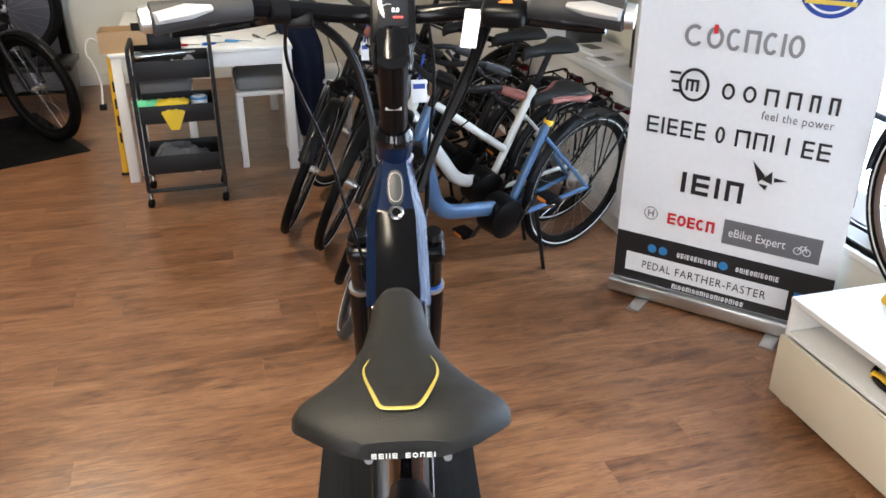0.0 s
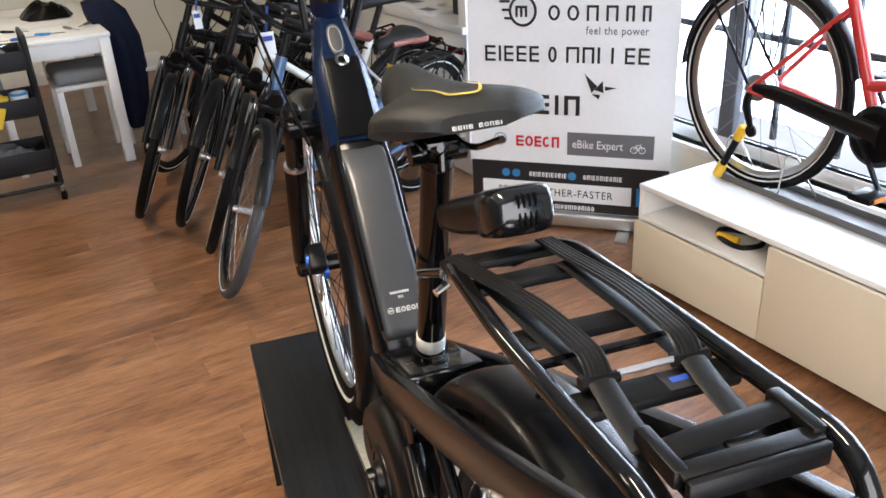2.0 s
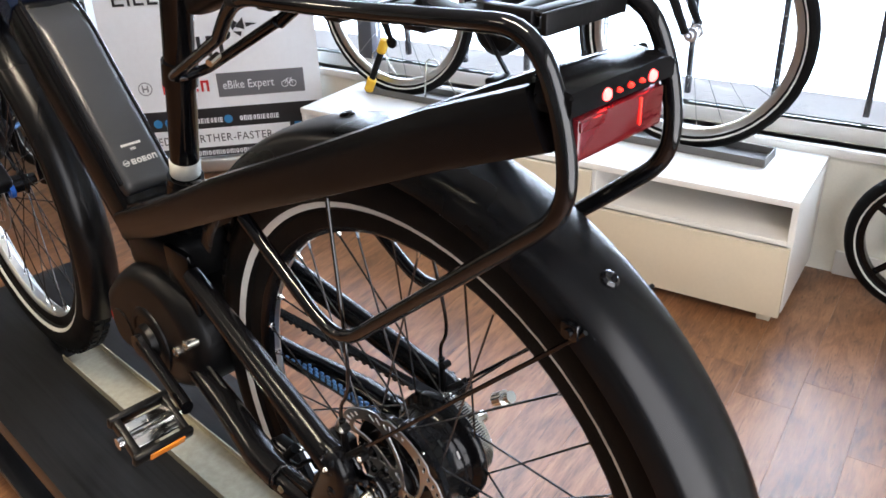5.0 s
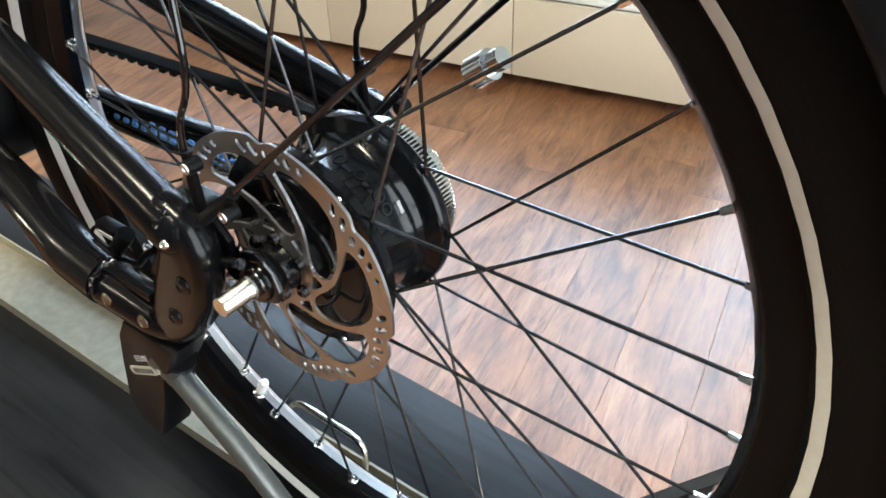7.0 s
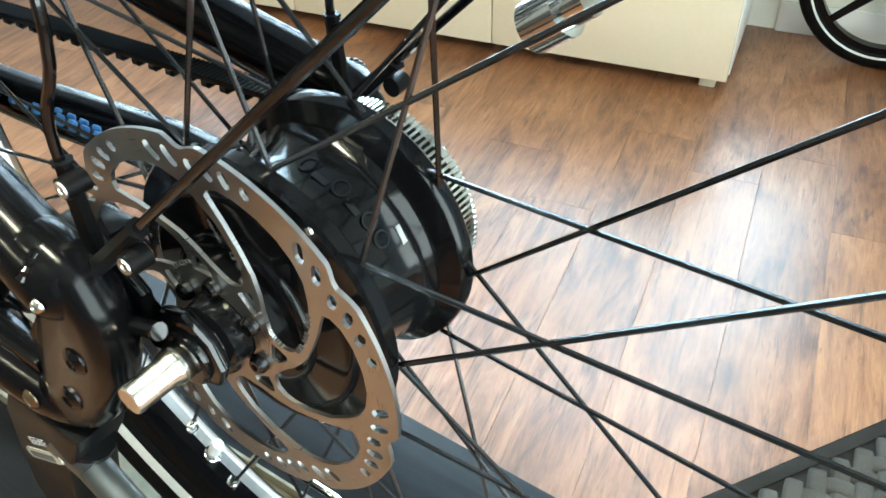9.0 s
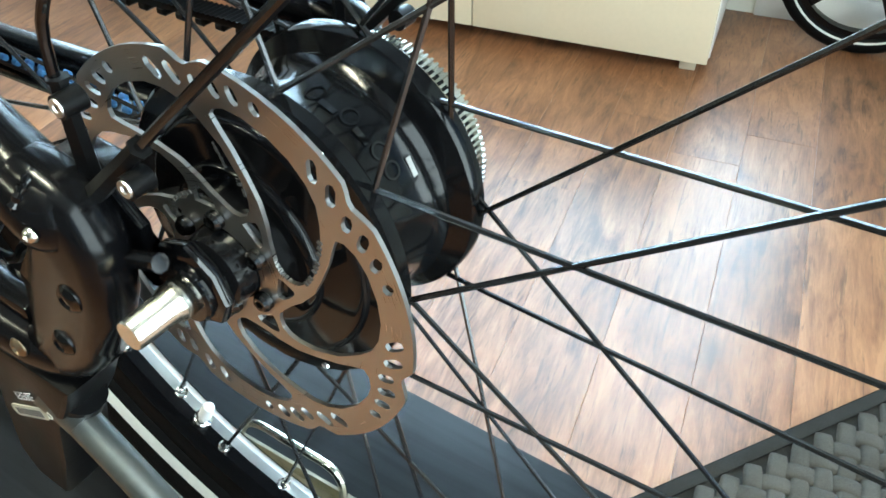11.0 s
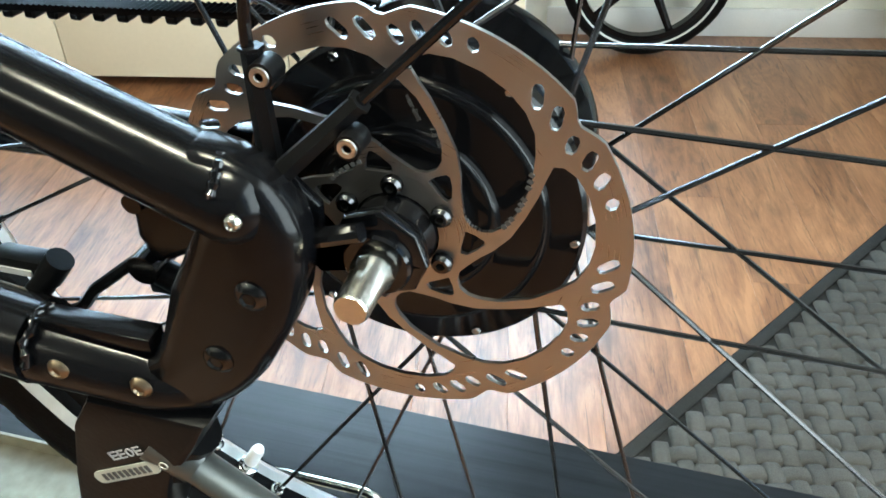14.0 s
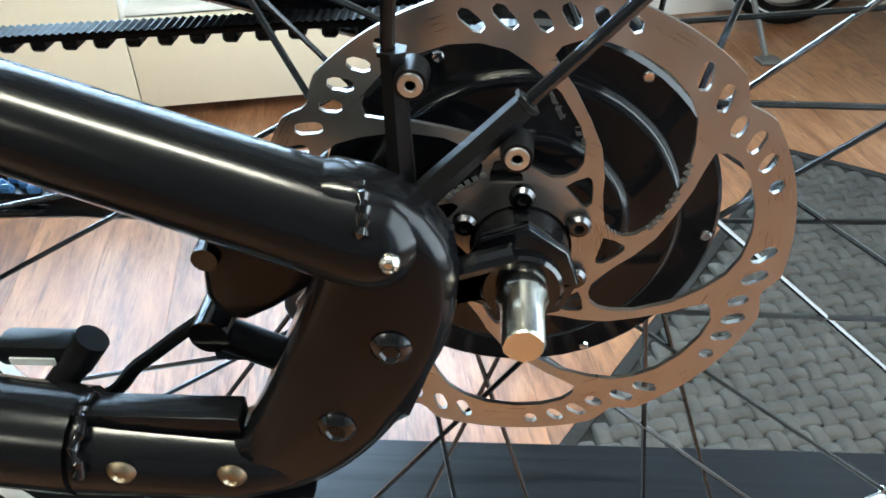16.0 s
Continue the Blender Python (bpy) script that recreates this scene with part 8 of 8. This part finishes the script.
for i, (x, y, w, d, rz) in enumerate(((-3.0, -1.72, 0.30, 0.21, 12), (-3.35, -1.6, 0.21, 0.30, -20), (-3.55, -2.0, 0.30, 0.22, 30), (-3.2, -2.05, 0.21, 0.29, 5), (-3.85, -1.7, 0.3, 0.21, 60))):
    pp = tagged(part("paper_sheet", turned((lambda b_: (box(b_, (-w / 2, -d / 2, 0), (w / 2, d / 2, 0.0012)), b_)[1])(bmesh.new()), rm(x, y, 0.7455 + i * 0.0015, rz)), PAPER), "loose white paper sheet lying on the table", "paper", "papers on the table")
for i, (x, y, L, rz, mt, lab) in enumerate(((-2.90, -1.62, 0.16, 70, BAN_BLU, "blue-handled tool lying on the table"), (-2.87, -1.75, 0.15, 100, BRAKE_BLUE, "blue-handled tool lying on the table"), (-2.98, -1.50, 0.17, 20, STEELP, "steel wrench lying on the table"), (-3.05, -1.42, 0.15, -35, STEELP, "steel wrench lying on the table"), (-2.86, -1.90, 0.14, 80, BAN_RED, "red-handled tool lying on the table"), (-3.12, -1.78, 0.18, 48, PLASTIC, "black pen lying on the table"))):
    tl = tagged(thing("hand_tool", rm(x, y, 0.75)), lab, "tool", "tools on the table")
    M = rm(x, y, 0.760, rz)
    one("handle", lambda bm: (tube(bm, [(-L / 2, 0, 0), (-L * 0.4, 0, 0), (0, 0, 0)], [0.006, 0.009, 0.007], 8), turned(bm, M)), mt, tl)
    one("shaft", lambda bm: (tube(bm, [(0, 0, 0), (L / 2, 0.004, 0)], [0.004, 0.003], 8), turned(bm, M)), CHROME, tl)
soft("black_bag", "crumpled black bag lying on the work table", "bag", PLASTIC, -3.6, -1.55, 0.748, 0.26, 0.30, 0.14, 31)
def coat_fill(bm):
    """A jacket slung over the chair back: shoulders narrow, folds running down."""
    secs = []
    for z, a, b, d in ((0.885, -1.345, -1.275, 0.035), (0.865, -1.395, -1.225, 0.070), (0.800, -1.390, -1.165, 0.085), (0.640, -1.345, -1.115, 0.090), (0.450, -1.325, -1.105, 0.085), (0.260, -1.320, -1.130, 0.080), (0.110, -1.310, -1.175, 0.065), (0.095, -1.300, -1.185, 0.050)):
        ring = []
        for k in range(40):
            t = 2 * math.pi * k / 40
            f = 1 + 0.09 * math.sin(7 * t + 3 * z) + 0.07 * noise.noise(Vector((3 * math.cos(t), 3 * math.sin(t), z * 6)))
            ring.append(Vector((-3.16 + d * math.cos(t) * f, (a + b) / 2 + (b - a) / 2 * math.sin(t) * f, z)))
        secs.append(ring)
    loft(bm, secs)


tagged(rpart("coat", coat_fill, NAVYCLOTH, None, "", 60), "navy jacket hanging down beside the work table", "jacket")
coat_chair = tagged(thing("chair", rm(-3.35, -1.18)), "white chair with a jacket over its back beside the table", "chair")
rpart("back", lambda bm: box(bm, (-3.55, -1.34, 0.46), (-3.10, -1.315, 0.80), 0.006), WHITE_LAM, coat_chair)
rpart("seat", lambda bm: box(bm, (-3.55, -1.31, 0.43), (-3.10, -0.95, 0.455), 0.006), WHITE_LAM, coat_chair)
leg4("leg", (-3.53, -3.12), (-1.29, -0.97), 0.0, 0.4295, 0.016, WHITE_LAM, coat_chair)
lvl = tagged(thing("spirit_level", rm(-2.86, -2.40)), "long yellow spirit level leaning on the table side", "spirit level")
rpart("body", lambda bm: tube(bm, [(-2.95, -2.346, 0.012), (-2.95, -2.328, 0.70)], 0.020, 4, flat=(0.5, 1.0)), YELLOWP, lvl)
rpart("end_cap", lambda bm: box(bm, (-2.97, -2.372, 0.0), (-2.93, -2.322, 0.012), 0.003), PLASTIC, lvl)
for k in range(4):
    rpart("printed_mark", lambda bm: box(bm, (-2.9385, -2.347 + 0.002 * k, 0.2 + k * 0.1), (-2.9375, -2.335 + 0.002 * k, 0.26 + k * 0.1)), PLASTIC, lvl)
cb = tagged(thing("charger_cable", rm(-3.0, -2.42, 0.4)), "white looped cable with a plug hanging at the table end", "cable")
rpart("cord", lambda bm: tube(bm, spline([(-2.95, -2.33, 0.750), (-2.96, -2.42, 0.80), (-2.96, -2.45, 0.72), (-2.96, -2.42, 0.66), (-2.96, -2.40, 0.55), (-2.96, -2.41, 0.43)], 6), 0.006, 8), PAPER, cb)
rpart("plug", lambda bm: box(bm, (-2.98, -2.43, 0.395), (-2.94, -2.39, 0.43), 0.006), PLASTIC, cb)

# ---- far corner: grey board, black mat, two more bikes ----
brd = tagged(thing("display_board", pose(-2.85, 6.35, 0)), "tall dark grey board leaning on the back wall", "board")
BOARD = surf("slate_grey_board", (0.12, 0.12, 0.15), 0.6, var=0.12, bump=0.05, scale=6)
BM2 = pose(-2.44, 6.38, 0.0, 6, 0, 8)
one("panel", lambda bm: (box(bm, (-1.1, 0, 0.03), (-0.07, 0.03, 2.2)), turned(bm, BM2)), BOARD, brd)
one("frame_edge", lambda bm: (box(bm, (-0.068, -0.01, 0.0), (0.0, 0.05, 2.23), 0.004), turned(bm, BM2)), PLASTIC, brd, "black board edge")
one("frame_foot", lambda bm: (box(bm, (-1.1, -0.01, 0.0), (-0.07, 0.05, 0.029), 0.004), turned(bm, BM2)), PLASTIC, brd)
tagged(one("floor_mat", lambda bm: (box(bm, (-1.35, 0.0, 0.0), (0.0, 1.1, 0.008), 0.003), turned(bm, pose(-1.908, 4.933, 0.0005, 0, 0, 36.9))), RUBBER), "black rubber mat lying on the floor under a bike", "mat")
bench = tagged(thing("bike_bench", pose(-2.45, 5.75, 0)), "low black bench carrying a mountain bike", "bench")
one("top", lambda bm: (box(bm, (-0.9, -0.2, 0.36), (0.24, 0.2, 0.40), 0.006), turned(bm, pose(-2.45, 5.75, 0, 0, 0, 10))), PLASTIC, bench)
for x in (-0.85, 0.19):
    one("side", lambda bm: (box(bm, (x - 0.02, -0.19, 0.0), (x + 0.02, 0.19, 0.3595), 0.004), turned(bm, pose(-2.45, 5.75, 0, 0, 0, 10))), PLASTIC, bench)
make_bike(pose(-3.70, 5.40, 0.40, 0, 0, -74), "black mountain bike standing on the low bench", BLACK_FRAME, "diamond", 0, r=0.365, wb=1.15, tw=0.029, rack=False, guard=False, motor=False, flat_bar=True, stand=0, group="bicycles in the shop")
make_bike(pose(-3.27, 5.05, 0.009, 0, 0, -88), "black mountain bike with wide tyres standing on the rubber mat", BLACK_FRAME, "diamond", -38, r=0.362, wb=1.05, rack=False, guard=False, motor=True, flat_bar=True, stand=0, lean=-6, tw=0.031, group="bicycles in the shop")

# ---- folding bike by the wall: cast wheels, low frame ----
fold = tagged(thing("folding_bicycle", rm(2.6, 0.28)), "black folding bicycle with cast wheels standing by the wall", "folding bicycle")
FR = 0.236
for x in (2.16, 3.06):
    c = Vector((0, 0, 0))
    m = ROOM @ pose(x, 0.27, FR, 0, 0, 90)

    def fpart(name, fill, mt, par):
        bm = bmesh.new()
        fill(bm)
        bmesh.ops.transform(bm, matrix=m, verts=bm.verts)
        return part(name, bm, mt, par)

    w = fpart("cast_wheel", lambda bm: (lathe(bm, [(-0.014, FR - 0.040), (-0.014, FR - 0.058), (0.014, FR - 0.058), (0.014, FR - 0.040)], c, 48, close_profile=True), lathe(bm, [(-0.03, 0.0), (-0.03, 0.028), (0.03, 0.028), (0.03, 0.0)], c, 20),
        [tube(bm, [(0, 0.02 * math.cos(a), 0.02 * math.sin(a)), (0, (FR - 0.055) * math.cos(a), (FR - 0.055) * math.sin(a))], [0.014, 0.010], 8, flat=(0.7, 1)) for a in (2 * math.pi * k / 5 + 0.5 for k in range(5))]), HUBM, fold)
    fpart("tyre", lambda bm: lathe(bm, [(0.024 * math.cos(a), FR - 0.024 + 0.024 * math.sin(a)) for a in (2 * math.pi * k / 12 for k in range(12))], c, 48, close_profile=True), RUBBER, w)
    for s in (-1, 1):
        fpart("reflective_stripe", lambda bm: lathe(bm, [(s * 0.0215, FR - 0.036), (s * 0.0235, FR - 0.031)], c, 48), REFLECT, w)
    fpart("brake_rotor", lambda bm: lathe(bm, [(0.034, 0.055), (0.034, 0.075), (0.0355, 0.075), (0.0355, 0.055)], c, 32, close_profile=True), ROTOR, w)
rpart("frame", lambda bm: (tube(bm, [(2.38, 0.27, 0.62), (2.60, 0.27, 0.36), (2.80, 0.27, 0.34), (3.06, 0.27, FR)], 0.028, 12), tube(bm, [(2.72, 0.27, 0.33), (2.82, 0.27, 0.75)], 0.018, 10), tube(bm, [(2.36, 0.27, 0.72), (2.24, 0.27, 1.0)], 0.018, 10)), BLACK_FRAME, fold)
rpart("fork", lambda bm: [tube(bm, [(2.36, 0.27 + s * 0.05, 0.66), (2.16, 0.27 + s * 0.05, FR)], 0.011, 8) for s in (-1, 1)], BLACK_FRAME, fold)
rpart("handlebar", lambda bm: tube(bm, [(2.24, 0.02, 1.0), (2.24, 0.40, 1.0)], 0.0125, 8), BLACK_FRAME, fold)
rpart("saddle", lambda bm: box(bm, (2.74, 0.20, 0.75), (2.98, 0.34, 0.80), 0.02, seg=3), SADDLE, fold)
rpart("kickstand", lambda bm: (tube(bm, [(2.84, 0.22, 0.28), (2.88, 0.03, 0.012)], 0.008, 8), box(bm, (2.85, -0.01, 0.0), (2.91, 0.04, 0.012), 0.004)), STEELP, fold)

# ---- woven door mat ----
MA, MU, MV = Vector((0.40, 0.006, 0)), Vector((0.848, -0.530, 0)), Vector((-0.530, -0.848, 0))
ML, MWD = 1.22, 0.78
MM = Matrix(((MU.x, -MV.x, 0, MA.x), (MU.y, -MV.y, 0, MA.y), (0, 0, 1, 0), (0, 0, 0, 1)))   # x along the long edge, -y inwards
dm = tagged(thing("door_mat", Matrix.Translation(MA)), "thick grey woven door mat lying on the wooden floor", "mat")
one("backing", lambda bm: (box(bm, (0, -MWD, 0.0005), (ML, 0, 0.006)), turned(bm, MM)), MATEDGE, dm)
for a, b in (((0, -0.022, 0.006), (ML, 0, 0.011)), ((0, -MWD, 0.006), (ML, -MWD + 0.022, 0.011)), ((0, -MWD + 0.0225, 0.006), (0.022, -0.0225, 0.011)), ((ML - 0.022, -MWD + 0.0225, 0.006), (ML, -0.0225, 0.011))):
    one("border", lambda bm: (box(bm, a, b, 0.004), turned(bm, MM)), MATEDGE, dm, "flat braided border")


def weave(bm):
    p = 0.0305
    rng2 = random.Random(8)
    q2 = math.sqrt(0.5)
    for i in range(-60, 60):
        for j in range(-60, 60):
            x, y = ML / 2 + (i - j) * p * q2, -MWD / 2 + (i + j) * p * q2
            if not (0.036 < x < ML - 0.036 and -MWD + 0.036 < y < -0.036):
                continue
            l, w = p * 0.92, p * 0.44
            h = 0.0185 + rng2.uniform(-0.0018, 0.0018)
            tw = radians(rng2.uniform(-4, 4) + (45 if (i + j) % 2 == 0 else 135))
            cs, sn = math.cos(tw), math.sin(tw)
            rings = []
            for u, f in ((-1.0, 0.0), (-0.78, 0.50), (-0.40, 0.92), (0.0, 1.0), (0.40, 0.92), (0.78, 0.50), (1.0, 0.0)):
                ring = []
                for k in range(7):
                    t = math.pi * k / 6
                    a, b, c = u * l, w * math.cos(t) * (0.94 + 0.06 * f), 0.004 + (h - 0.004) * (0.10 + 0.90 * f) * (0.30 + 0.70 * math.sin(t) ** 0.6)
                    ring.append(bm.verts.new((x + a * cs - b * sn, y + a * sn + b * cs, c if 0 < k < 6 else 0.004)))
                rings.append(ring)
            for a, b in zip(rings, rings[1:]):
                for k in range(6):
                    bm.faces.new((a[k], a[k + 1], b[k + 1], b[k]))


wv = bmesh.new()
weave(wv)
me = bpy.data.meshes.new("weave")
bmesh.ops.transform(wv, matrix=MM, verts=wv.verts)
wv.to_mesh(me)
wv.free()
me.polygons.foreach_set("use_smooth", [True] * len(me.polygons))
me.materials.append(MATM)
wvo = new("weave", me)
wvo.parent, wvo.matrix_parent_inverse = dm, place(dm).inverted()
tagged(wvo, "thick crossing strands", kind="stuff")
